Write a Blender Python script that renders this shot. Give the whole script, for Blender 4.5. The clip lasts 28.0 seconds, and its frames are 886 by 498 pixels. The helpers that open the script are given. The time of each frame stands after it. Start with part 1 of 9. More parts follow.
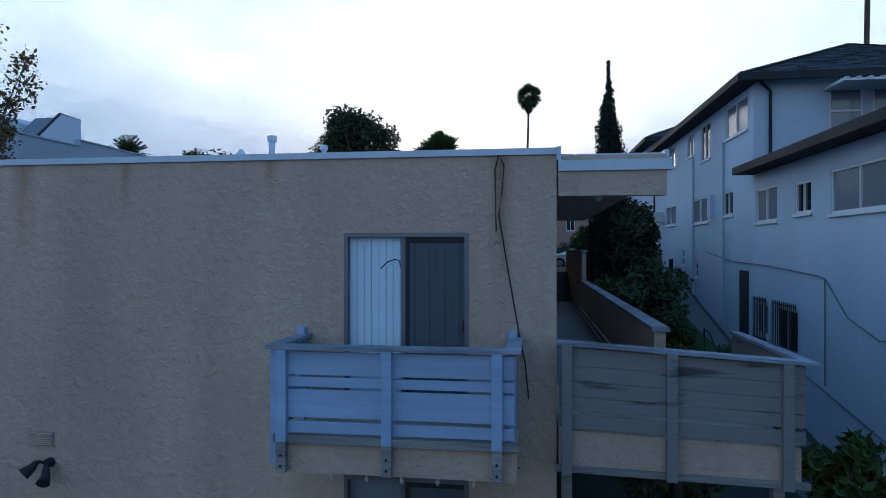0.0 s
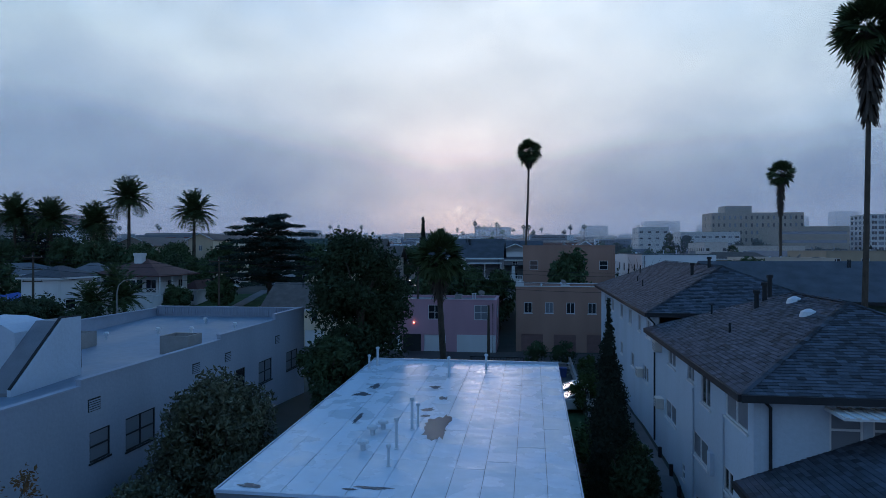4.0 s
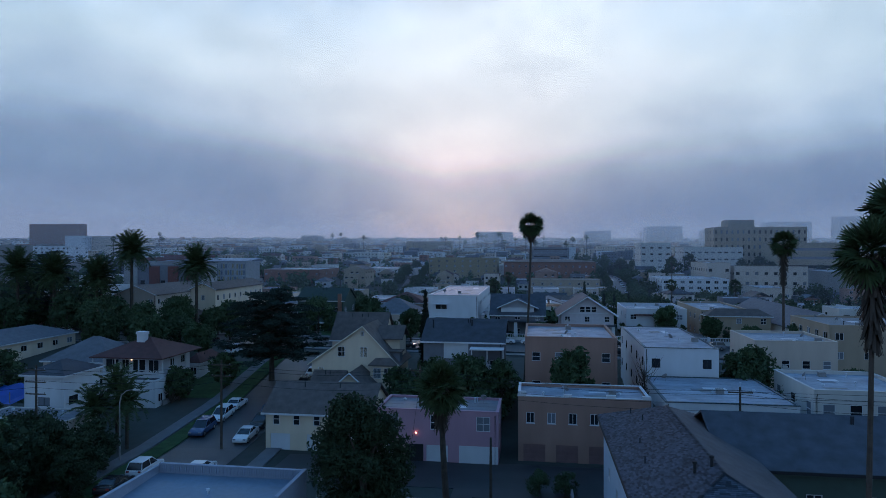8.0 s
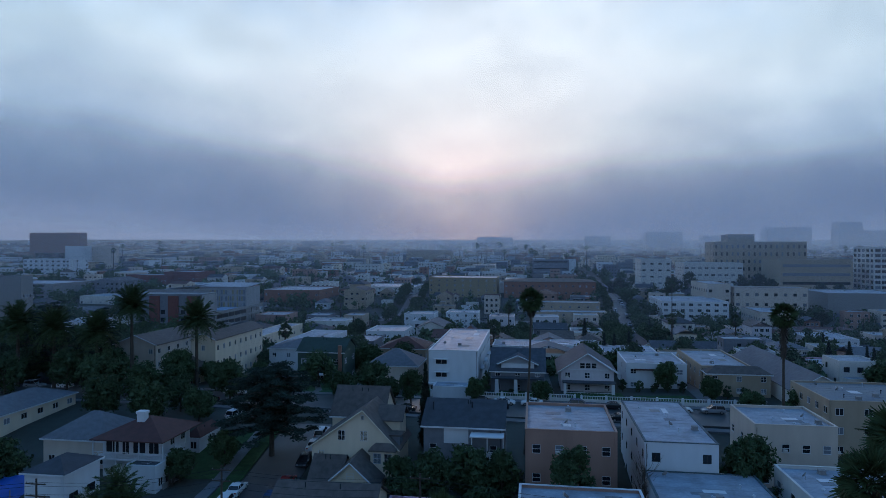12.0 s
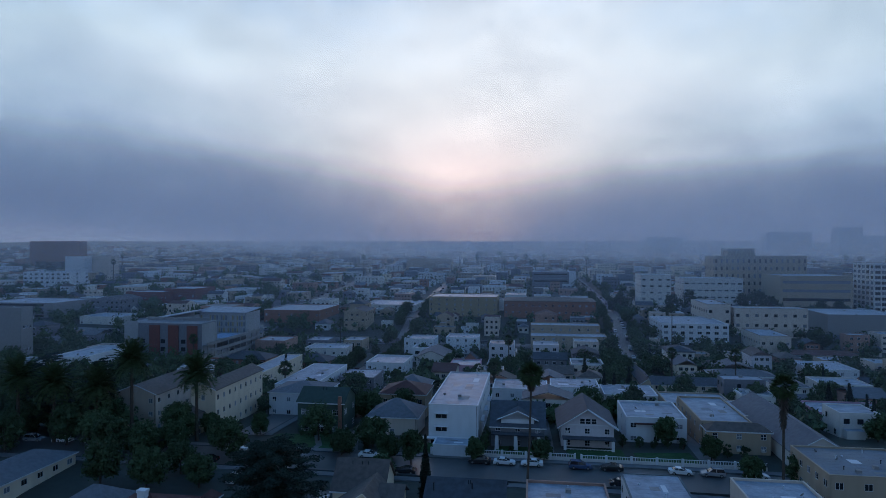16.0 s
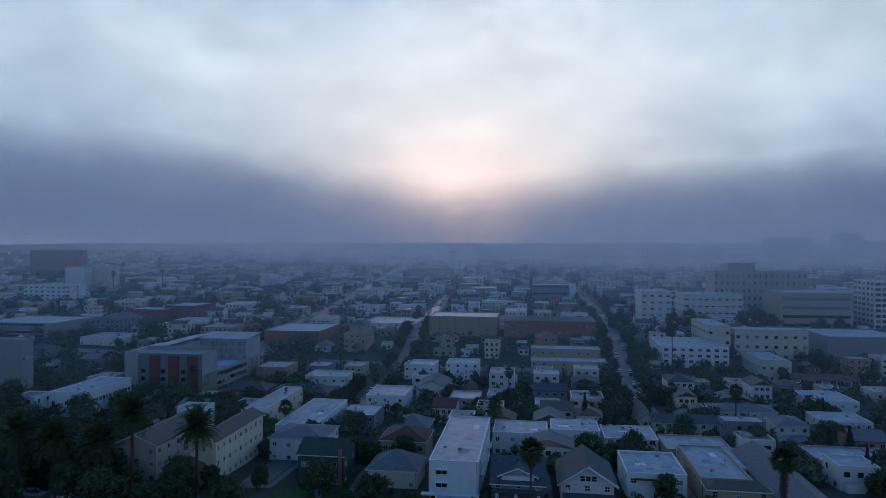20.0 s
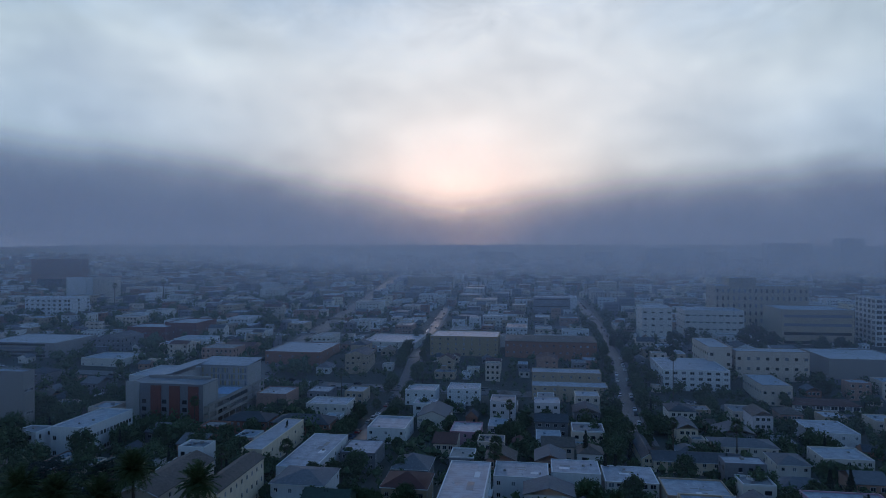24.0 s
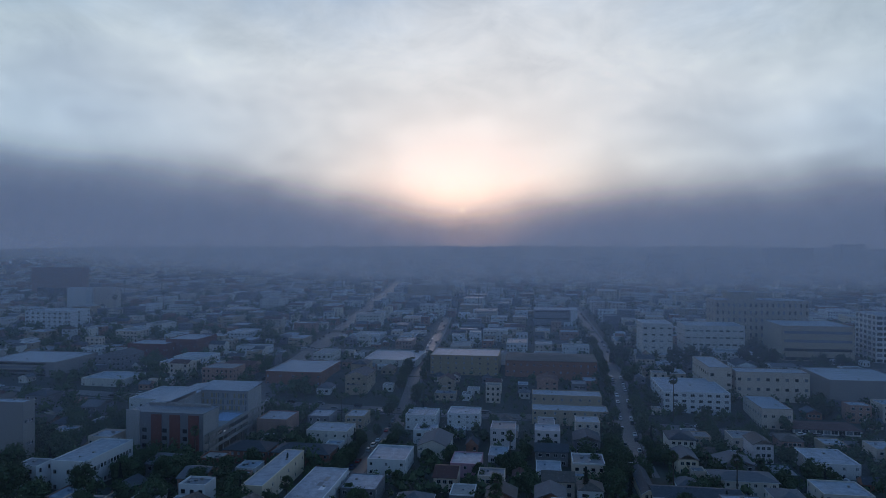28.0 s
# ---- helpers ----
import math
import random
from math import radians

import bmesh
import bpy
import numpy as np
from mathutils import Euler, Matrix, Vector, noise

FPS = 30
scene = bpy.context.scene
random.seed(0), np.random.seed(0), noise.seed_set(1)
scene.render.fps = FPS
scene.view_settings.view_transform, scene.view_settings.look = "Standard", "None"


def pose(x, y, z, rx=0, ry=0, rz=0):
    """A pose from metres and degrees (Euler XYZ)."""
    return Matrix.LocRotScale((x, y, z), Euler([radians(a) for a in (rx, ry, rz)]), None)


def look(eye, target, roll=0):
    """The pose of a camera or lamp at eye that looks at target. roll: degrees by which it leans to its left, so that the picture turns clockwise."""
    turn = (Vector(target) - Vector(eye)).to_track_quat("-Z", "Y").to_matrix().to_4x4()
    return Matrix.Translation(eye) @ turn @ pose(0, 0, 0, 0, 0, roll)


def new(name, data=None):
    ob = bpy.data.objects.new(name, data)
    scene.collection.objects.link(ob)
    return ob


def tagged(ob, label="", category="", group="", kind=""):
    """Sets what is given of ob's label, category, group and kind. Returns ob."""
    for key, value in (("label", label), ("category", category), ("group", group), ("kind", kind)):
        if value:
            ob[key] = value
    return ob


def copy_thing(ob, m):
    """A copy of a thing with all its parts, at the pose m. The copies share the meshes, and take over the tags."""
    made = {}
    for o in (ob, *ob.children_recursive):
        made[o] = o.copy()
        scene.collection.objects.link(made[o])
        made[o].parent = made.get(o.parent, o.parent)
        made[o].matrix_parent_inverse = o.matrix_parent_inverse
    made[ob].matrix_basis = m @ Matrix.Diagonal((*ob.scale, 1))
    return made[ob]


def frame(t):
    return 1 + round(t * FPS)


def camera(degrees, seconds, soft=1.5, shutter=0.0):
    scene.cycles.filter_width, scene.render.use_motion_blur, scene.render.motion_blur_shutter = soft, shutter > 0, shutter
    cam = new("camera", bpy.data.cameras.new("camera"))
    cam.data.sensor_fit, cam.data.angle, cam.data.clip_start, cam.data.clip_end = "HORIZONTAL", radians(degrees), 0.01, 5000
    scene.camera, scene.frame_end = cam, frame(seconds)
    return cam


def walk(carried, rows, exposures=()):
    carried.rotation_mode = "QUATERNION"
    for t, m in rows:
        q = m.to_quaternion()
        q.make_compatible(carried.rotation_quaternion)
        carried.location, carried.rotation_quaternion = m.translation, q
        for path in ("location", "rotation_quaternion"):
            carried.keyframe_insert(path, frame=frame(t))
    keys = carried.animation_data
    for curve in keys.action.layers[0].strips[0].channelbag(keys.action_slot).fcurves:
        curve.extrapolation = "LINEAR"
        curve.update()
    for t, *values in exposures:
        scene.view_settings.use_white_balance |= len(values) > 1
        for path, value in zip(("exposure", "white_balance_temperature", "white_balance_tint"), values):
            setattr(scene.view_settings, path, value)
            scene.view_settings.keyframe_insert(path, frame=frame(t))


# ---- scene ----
cam = camera(70.0, 28.0, 0.6)
# a straight climb: seconds, height, turn to the left
CLIMB = [(0, 5.00, 0), (0.5, 5.86, 0), (1, 6.77, 0), (1.5, 7.78, 0), (2, 8.88, 0), (2.5, 10.07, 0), (3, 11.37, 0),
         (3.5, 12.72, 0), (4.5, 15.58, 0.04), (5.5, 18.58, 0.1), (7, 23.22, 0.18), (9, 29.43, 0.22), (11, 35.63, 0.22),
         (12.5, 40.20, 0.22), (14.5, 46.30, 0.22), (17, 54.00, 0.22), (19, 60.30, 0.23), (21.5, 68.30, 0.26),
         (23.5, 74.60, 0.31), (25, 79.25, 0.32), (26.5, 83.80, 0.33), (28, 88.27, 0.34)]
# seconds, stops, white balance and tint
EXPOSURE = [(0, 0.88, 6750, 11), (0.4, 0.55, 6550, 11), (1.0, 0.08, 6250, 11), (2.0, 0.06, 6280, 12), (3.0, 0.08, 6250, 12), (5.5, 0.17, 6200, 12), (9, 0.11, 6150, 12), (12, 0.05, 6150, 12),
            (15, -0.06, 6150, 13), (20, -0.2, 6200, 14), (28, -0.46, 6450, 15)]
walk(cam, [(t, pose(0, 0, h, 90, 0, turn)) for t, h, turn in CLIMB], EXPOSURE)

# ---- world: dawn under low cloud, the sun low ahead behind a fog bank ----
SUN_ELEV, SUN_AZ = radians(3.6), radians(1.4)
world = bpy.data.worlds.new("dawn_sky")
scene.world = world
world.use_nodes = True
wt = world.node_tree
wt.nodes.clear()


def wn(kind, **inputs):
    n = wt.nodes.new(kind)
    for k, v in inputs.items():
        n.inputs[k.replace("_", " ")].default_value = v
    return n


def wmath(op, a, b=None, clamp=False):
    n = wt.nodes.new("ShaderNodeMath")
    n.operation, n.use_clamp = op, clamp
    for i, v in enumerate((a, b)):
        if v is None:
            continue
        if isinstance(v, (int, float)):
            n.inputs[i].default_value = v
        else:
            wt.links.new(v, n.inputs[i])
    return n.outputs[0]


def wramp(fac, stops):
    n = wt.nodes.new("ShaderNodeValToRGB")
    e = n.color_ramp.elements
    while len(e) < len(stops):
        e.new(0.5)
    for i, (p, c) in enumerate(stops):
        e[i].position, e[i].color = p, (*c, 1)
    wt.links.new(fac, n.inputs[0])
    return n.outputs[0]


def wmix(fac, a, b, blend="MIX"):
    n = wt.nodes.new("ShaderNodeMix")
    n.data_type, n.blend_type = "RGBA", blend
    for sock, v in ((n.inputs[0], fac), (n.inputs[6], a), (n.inputs[7], b)):
        if isinstance(v, (int, float)):
            sock.default_value = v
        elif isinstance(v, tuple):
            sock.default_value = (*v, 1)
        else:
            wt.links.new(v, sock)
    return n.outputs[2]


way = wn("ShaderNodeTexCoord").outputs["Generated"]
sep = wn("ShaderNodeSeparateXYZ")
wt.links.new(way, sep.inputs[0])
up, ahead, side = sep.outputs[2], sep.outputs[1], sep.outputs[0]
# drifting cloud shapes, stretched along the horizon
stretch = wn("ShaderNodeMapping")
stretch.inputs["Scale"].default_value = (1.5, 1.5, 3.0)
wt.links.new(way, stretch.inputs[0])
cloud = wn("ShaderNodeTexNoise", Scale=2.3, Detail=5.0, Roughness=0.5, Distortion=0.15)
wt.links.new(stretch.outputs[0], cloud.inputs[0])
puff = wn("ShaderNodeTexNoise", Scale=5.4, Detail=5.0, Roughness=0.52, Distortion=0.2)
wt.links.new(stretch.outputs[0], puff.inputs[0])
wob = wmath("ADD", wmath("MULTIPLY", wmath("SUBTRACT", cloud.outputs[0], 0.5), 0.26),
            wmath("MULTIPLY", wmath("SUBTRACT", puff.outputs[0], 0.5), 0.09))
height = wmath("ADD", up, wob)
base = wramp(height, [(0.0, (0.14, 0.235, 0.46)), (0.07, (0.175, 0.285, 0.50)), (0.16, (0.365, 0.53, 0.715)),
                      (0.30, (0.42, 0.575, 0.67)), (0.44, (0.17, 0.37, 0.62)), (0.68, (0.07, 0.24, 0.53)), (1.0, (0.045, 0.19, 0.47))])
# the bright break in the cloud round the sun
gx = wmath("MULTIPLY", wmath("SUBTRACT", side, 0.045), wmath("MINIMUM", wmath("MAXIMUM", wmath("SUBTRACT", 3.7, wmath("MULTIPLY", up, 7.5)), 1.9), 3.6))
gz_ = wmath("SUBTRACT", height, 0.19)
r2 = wmath("ADD", wmath("POWER", gx, 2), wmath("POWER", wmath("MULTIPLY", gz_, 4.2), 2))
glow = wmath("MULTIPLY", wmath("POWER", 2.718, wmath("MULTIPLY", r2, -1.0)), wmath("GREATER_THAN", ahead, 0.0))
sky1 = wmix(wmath("MULTIPLY", glow, 0.95), base, (0.75, 0.78, 0.81))
tone = wmath("ADD", wmath("MULTIPLY", wmath("SUBTRACT", puff.outputs[0], 0.5), 0.7), 1.0)
wisp = wn("ShaderNodeTexNoise", Scale=4.6, Detail=8.0, Roughness=0.6, Distortion=0.5)
wt.links.new(stretch.outputs[0], wisp.inputs[0])
tone = wmath("MULTIPLY", tone, wmath("ADD", wmath("MULTIPLY", wmath("SUBTRACT", wisp.outputs[0], 0.5), 0.8), 1.0))
shade = wt.nodes.new("ShaderNodeCombineXYZ")
wt.links.new(tone, shade.inputs[0]), wt.links.new(wmath("POWER", tone, 0.85), shade.inputs[1]), wt.links.new(wmath("POWER", tone, 0.7), shade.inputs[2])
sky1 = wmix(1.0, sky1, shade.outputs[0], "MULTIPLY")
# warm low light close to the sun
wx = wmath("SUBTRACT", side, 0.022)
wz = wmath("SUBTRACT", up, 0.092)
r3 = wmath("ADD", wmath("POWER", wmath("MULTIPLY", wx, 7.5), 2), wmath("POWER", wmath("MULTIPLY", wz, 13.0), 2))
warm = wmath("MULTIPLY", wmath("POWER", 2.718, wmath("MULTIPLY", r3, -1.0)), wmath("GREATER_THAN", ahead, 0.0))
sky2a = wmix(wmath("MULTIPLY", warm, 0.75), sky1, (1.32, 1.10, 1.16))
# the small pale disc of the sun
r4 = wmath("ADD", wmath("POWER", wmath("SUBTRACT", side, 0.0250), 2), wmath("POWER", wmath("SUBTRACT", up, 0.0612), 2))
disc = wmath("MULTIPLY", wmath("POWER", 2.718, wmath("MULTIPLY", r4, -52000.0)), wmath("GREATER_THAN", ahead, 0.0))
sky2 = wmix(disc, sky2a, (2.6, 2.1, 1.75))
# behind the camera the cloud is duller
back = wmath("MULTIPLY", wmath("ADD", wmath("MULTIPLY", ahead, -0.9), 0.1), 1.0, True)
sky3 = wmix(wmath("MULTIPLY", back, 0.85), sky2, (0.105, 0.225, 0.41))
air = wt.nodes.new("ShaderNodeTexSky")
air.sky_type, air.sun_disc, air.sun_elevation, air.sun_rotation = "NISHITA", False, SUN_ELEV, SUN_AZ
air.dust_density = 0.3
bg_air = wn("ShaderNodeBackground", Strength=0.05)
bg_cloud = wn("ShaderNodeBackground", Strength=1.08)
wt.links.new(air.outputs[0], bg_air.inputs[0])
wt.links.new(sky3, bg_cloud.inputs[0])
both = wt.nodes.new("ShaderNodeAddShader")
wt.links.new(bg_air.outputs[0], both.inputs[0])
wt.links.new(bg_cloud.outputs[0], both.inputs[1])
# the fog bank along the whole horizon, lilac below the sun
edge = wt.nodes.new("ShaderNodeMapRange")
edge.interpolation_type = "SMOOTHERSTEP"
for i, v in ((1, -0.03), (2, 0.095), (3, 1.0), (4, 0.0)):
    edge.inputs[i].default_value = v
open_ = wmath("MULTIPLY", wmath("POWER", 2.718, wmath("MULTIPLY", wmath("POWER", wmath("MULTIPLY", wx, 5.5), 2), -1.0)), wmath("GREATER_THAN", ahead, 0.0))
wt.links.new(wmath("ADD", wmath("ADD", up, wmath("MULTIPLY", wob, 0.3)), wmath("MULTIPLY", wmath("SUBTRACT", open_, 1.0), 0.062)), edge.inputs[0])
below = wmath("POWER", 2.718, wmath("MULTIPLY", wmath("POWER", wmath("MULTIPLY", wx, 4.2), 2), -1.0))
below = wmath("MULTIPLY", below, wmath("GREATER_THAN", ahead, 0.0))
bg_bank = wn("ShaderNodeBackground", Strength=1.0)
wt.links.new(wmix(below, (0.25, 0.295, 0.42), (0.42, 0.385, 0.485)), bg_bank.inputs[0])
sky_all = wt.nodes.new("ShaderNodeMixShader")
wt.links.new(edge.outputs[0], sky_all.inputs[0])
wt.links.new(both.outputs[0], sky_all.inputs[1])
wt.links.new(bg_bank.outputs[0], sky_all.inputs[2])
out = wt.nodes.new("ShaderNodeOutputWorld")
wt.links.new(sky_all.outputs[0], out.inputs[0])

sun = new("sun", bpy.data.lights.new("sun", "SUN"))
sun.data.energy, sun.data.angle, sun.data.color = 0.24, radians(12), (1.0, 0.82, 0.79)
sun.matrix_world = look((20, 900, 120), (0, 0, 0))

# ---- materials ----


def material(name, colour, rough=0.8, metal=0.0, vary=0.18, scale=1.2, fine=14.0, bump=0.15, second=None, spec=0.5,
             per_object=0.0, streak=False, coords="Object", island=0.0, wet=0.0, trowel=False, grain=False, sharp=False, wave=0.0):
    """A worn surface: large stains, fine grain and relief in metres of the object."""
    m = bpy.data.materials.new(name)
    m.use_nodes = True
    nt = m.node_tree
    p = nt.nodes["Principled BSDF"]
    p.inputs["Roughness"].default_value, p.inputs["Metallic"].default_value = rough, metal
    p.inputs["Specular IOR Level"].default_value = spec
    tc = nt.nodes.new("ShaderNodeTexCoord")
    mp = nt.nodes.new("ShaderNodeMapping")
    mp.inputs["Scale"].default_value = (1, 1, 0.25) if streak else (0.3, 0.3, 2.2) if grain else (1, 1, 1)
    nt.links.new(tc.outputs[coords], mp.inputs[0])
    big = nt.nodes.new("ShaderNodeTexNoise")
    big.inputs["Scale"].default_value, big.inputs["Detail"].default_value = scale, 5
    small = nt.nodes.new("ShaderNodeTexNoise")
    small.inputs["Scale"].default_value, small.inputs["Detail"].default_value = fine, 4
    nt.links.new(mp.outputs[0], big.inputs[0])
    nt.links.new(mp.outputs[0] if grain else tc.outputs[coords], small.inputs[0])
    ramp = nt.nodes.new("ShaderNodeValToRGB")
    ramp.color_ramp.elements[0].position, ramp.color_ramp.elements[1].position = (0.3, 0.38) if sharp else (0.3, 0.72)
    lo = second or tuple(c * (1 - vary * 1.5) for c in colour)
    ramp.color_ramp.elements[0].color, ramp.color_ramp.elements[1].color = (*lo, 1), (*colour, 1)
    nt.links.new(big.outputs[0], ramp.inputs[0])
    mr = nt.nodes.new("ShaderNodeMapRange")
    mr.inputs[3].default_value, mr.inputs[4].default_value = 1 - vary, 1 + vary
    nt.links.new(small.outputs[0], mr.inputs[0])
    last = mr.outputs[0]
    if per_object:
        oi = nt.nodes.new("ShaderNodeObjectInfo")
        r2_ = nt.nodes.new("ShaderNodeMapRange")
        r2_.inputs[3].default_value, r2_.inputs[4].default_value = 1 - per_object, 1 + per_object
        nt.links.new(oi.outputs["Random"], r2_.inputs[0])
        mm = nt.nodes.new("ShaderNodeMath")
        mm.operation = "MULTIPLY"
        nt.links.new(last, mm.inputs[0])
        nt.links.new(r2_.outputs[0], mm.inputs[1])
        last = mm.outputs[0]
    if island:
        ge = nt.nodes.new("ShaderNodeNewGeometry")
        r3_ = nt.nodes.new("ShaderNodeMapRange")
        r3_.inputs[3].default_value, r3_.inputs[4].default_value = 1 - island, 1 + island
        nt.links.new(ge.outputs["Random Per Island"], r3_.inputs[0])
        m3 = nt.nodes.new("ShaderNodeMath")
        m3.operation = "MULTIPLY"
        nt.links.new(last, m3.inputs[0])
        nt.links.new(r3_.outputs[0], m3.inputs[1])
        last = m3.outputs[0]
    if wet:
        wr_ = nt.nodes.new("ShaderNodeMapRange")
        wr_.inputs[1].default_value, wr_.inputs[2].default_value = 0.38, 0.66
        wr_.inputs[3].default_value, wr_.inputs[4].default_value = max(0.05, rough - wet), rough + wet * 0.6
        nt.links.new(big.outputs[0], wr_.inputs[0])
        nt.links.new(wr_.outputs[0], p.inputs["Roughness"])
    mul = nt.nodes.new("ShaderNodeMix")
    mul.data_type, mul.blend_type = "RGBA", "MULTIPLY"
    mul.inputs[0].default_value = 1
    nt.links.new(ramp.outputs[0], mul.inputs[6])
    nt.links.new(last, mul.inputs[7])
    nt.links.new(mul.outputs[2], p.inputs["Base Color"])
    if bump:
        b = nt.nodes.new("ShaderNodeBump")
        b.inputs["Strength"].default_value, b.inputs["Distance"].default_value = bump, 0.03
        nt.links.new(small.outputs[0], b.inputs["Height"])
        normal = b.outputs[0]
        if trowel:
            small.inputs["Distortion"].default_value = 0.5
            t2 = nt.nodes.new("ShaderNodeTexNoise")
            t2.inputs["Scale"].default_value, t2.inputs["Detail"].default_value, t2.inputs["Distortion"].default_value = 16, 9, 0.9
            nt.links.new(tc.outputs[coords], t2.inputs[0])
            b2 = nt.nodes.new("ShaderNodeBump")
            b2.inputs["Strength"].default_value, b2.inputs["Distance"].default_value = 1.0, 0.02
            nt.links.new(t2.outputs[0], b2.inputs["Height"])
            nt.links.new(normal, b2.inputs["Normal"])
            normal = b2.outputs[0]
        if wave:
            flat = nt.nodes.new("ShaderNodeMapping")
            flat.inputs["Scale"].default_value = (0.55, 0.8, 1)
            nt.links.new(tc.outputs[coords], flat.inputs[0])
            t3 = nt.nodes.new("ShaderNodeTexNoise")
            t3.inputs["Scale"].default_value, t3.inputs["Detail"].default_value = 1.5, 2
            nt.links.new(flat.outputs[0], t3.inputs[0])
            b3 = nt.nodes.new("ShaderNodeBump")
            b3.inputs["Strength"].default_value, b3.inputs["Distance"].default_value = 1.0, wave
            nt.links.new(t3.outputs[0], b3.inputs["Height"])
            nt.links.new(normal, b3.inputs["Normal"])
            normal = b3.outputs[0]
        nt.links.new(normal, p.inputs["Normal"])
    return m


def glass_dark(name, colour, rough=0.08):
    m = bpy.data.materials.new(name)
    m.use_nodes = True
    p = m.node_tree.nodes["Principled BSDF"]
    p.inputs["Base Color"].default_value = (*colour, 1)
    p.inputs["Roughness"].default_value = rough
    p.inputs["Specular IOR Level"].default_value = 0.6
    return m


def lamp_mat(name, colour, strength):
    m = bpy.data.materials.new(name)
    m.use_nodes = True
    p = m.node_tree.nodes["Principled BSDF"]
    p.inputs["Emission Color"].default_value = (*colour, 1)
    p.inputs["Emission Strength"].default_value = strength
    return m


def mist_mat(name, tint, low, full, fade, gone, most, grain=0.004, soft=0.35, rise_side=0.0, dist=1000, thin=0.0):
    """Fog haze painted on a sheet by opacity: clear below `low`, thickest from `full` to `fade`, clear again at `gone`
    (heights in metres).
    """
    m = bpy.data.materials.new(name)
    m.use_nodes = True
    nt = m.node_tree
    nt.nodes.clear()
    tc = nt.nodes.new("ShaderNodeTexCoord")
    sp = nt.nodes.new("ShaderNodeSeparateXYZ")
    nt.links.new(tc.outputs["Object"], sp.inputs[0])
    nz = nt.nodes.new("ShaderNodeTexNoise")
    mpn = nt.nodes.new("ShaderNodeMapping")
    mpn.inputs["Scale"].default_value = (1, 1, 2.4)
    nt.links.new(tc.outputs["Object"], mpn.inputs[0])
    nt.links.new(mpn.outputs[0], nz.inputs[0])
    nz.inputs["Scale"].default_value, nz.inputs["Detail"].default_value = grain, 6
    nz.inputs["Roughness"].default_value = 0.55
    sh = nt.nodes.new("ShaderNodeMath")
    sh.operation = "MULTIPLY_ADD"
    nt.links.new(nz.outputs[0], sh.inputs[0])
    sh.inputs[1].default_value = (gone - fade) * soft * 2
    # the bank stands higher to the west than to the east
    ab = nt.nodes.new("ShaderNodeMath")
    ab.operation = "ABSOLUTE"
    nt.links.new(sp.outputs[0], ab.inputs[0])
    m1 = nt.nodes.new("ShaderNodeMath")
    m1.operation = "MULTIPLY_ADD"
    m1.inputs[1].default_value = -rise_side
    nt.links.new(ab.outputs[0], m1.inputs[0])
    nt.links.new(sp.outputs[2], m1.inputs[2])
    m2 = nt.nodes.new("ShaderNodeMath")
    m2.operation = "MULTIPLY_ADD"
    m2.inputs[1].default_value = rise_side * 0.55
    nt.links.new(sp.outputs[0], m2.inputs[0])
    nt.links.new(m1.outputs[0], m2.inputs[2])
    nt.links.new(m2.outputs[0], sh.inputs[2])
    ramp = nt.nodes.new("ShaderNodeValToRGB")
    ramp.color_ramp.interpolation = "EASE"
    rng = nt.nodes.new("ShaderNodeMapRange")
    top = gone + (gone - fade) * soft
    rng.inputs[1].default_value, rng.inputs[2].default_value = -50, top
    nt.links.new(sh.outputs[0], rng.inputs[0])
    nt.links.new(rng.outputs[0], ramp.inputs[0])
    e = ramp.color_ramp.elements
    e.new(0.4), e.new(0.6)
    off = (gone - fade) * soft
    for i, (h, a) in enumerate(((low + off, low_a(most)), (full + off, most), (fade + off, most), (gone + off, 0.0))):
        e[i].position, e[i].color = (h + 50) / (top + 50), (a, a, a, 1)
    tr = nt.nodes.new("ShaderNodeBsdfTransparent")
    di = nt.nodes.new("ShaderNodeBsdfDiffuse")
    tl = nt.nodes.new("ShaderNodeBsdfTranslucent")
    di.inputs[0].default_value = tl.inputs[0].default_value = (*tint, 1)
    half = nt.nodes.new("ShaderNodeMixShader")
    half.inputs[0].default_value = 0.85
    nt.links.new(di.outputs[0], half.inputs[1])
    nt.links.new(tl.outputs[0], half.inputs[2])
    mx = nt.nodes.new("ShaderNodeMixShader")
    # haze is painted thinner towards the sun's bearing, so its glow shows through
    az = nt.nodes.new("ShaderNodeMapRange")
    az.interpolation_type = "SMOOTHSTEP"
    az.inputs[1].default_value, az.inputs[2].default_value = 0.0, 0.36 * dist
    az.inputs[3].default_value, az.inputs[4].default_value = 1 - thin, 1.0
    nt.links.new(ab.outputs[0], az.inputs[0])
    dens = nt.nodes.new("ShaderNodeMath")
    dens.operation = "MULTIPLY"
    nt.links.new(ramp.outputs[0], dens.inputs[0])
    nt.links.new(az.outputs[0], dens.inputs[1])
    nt.links.new(dens.outputs[0], mx.inputs[0])
    nt.links.new(tr.outputs[0], mx.inputs[1])
    nt.links.new(half.outputs[0], mx.inputs[2])
    o = nt.nodes.new("ShaderNodeOutputMaterial")
    nt.links.new(mx.outputs[0], o.inputs[0])
    return m


def low_a(most):
    return most * 0.25


STUCCO = material("tan_stucco", (0.45, 0.335, 0.275), 0.92, vary=0.17, scale=0.8, fine=9.0, bump=1.0, streak=True, trowel=True)


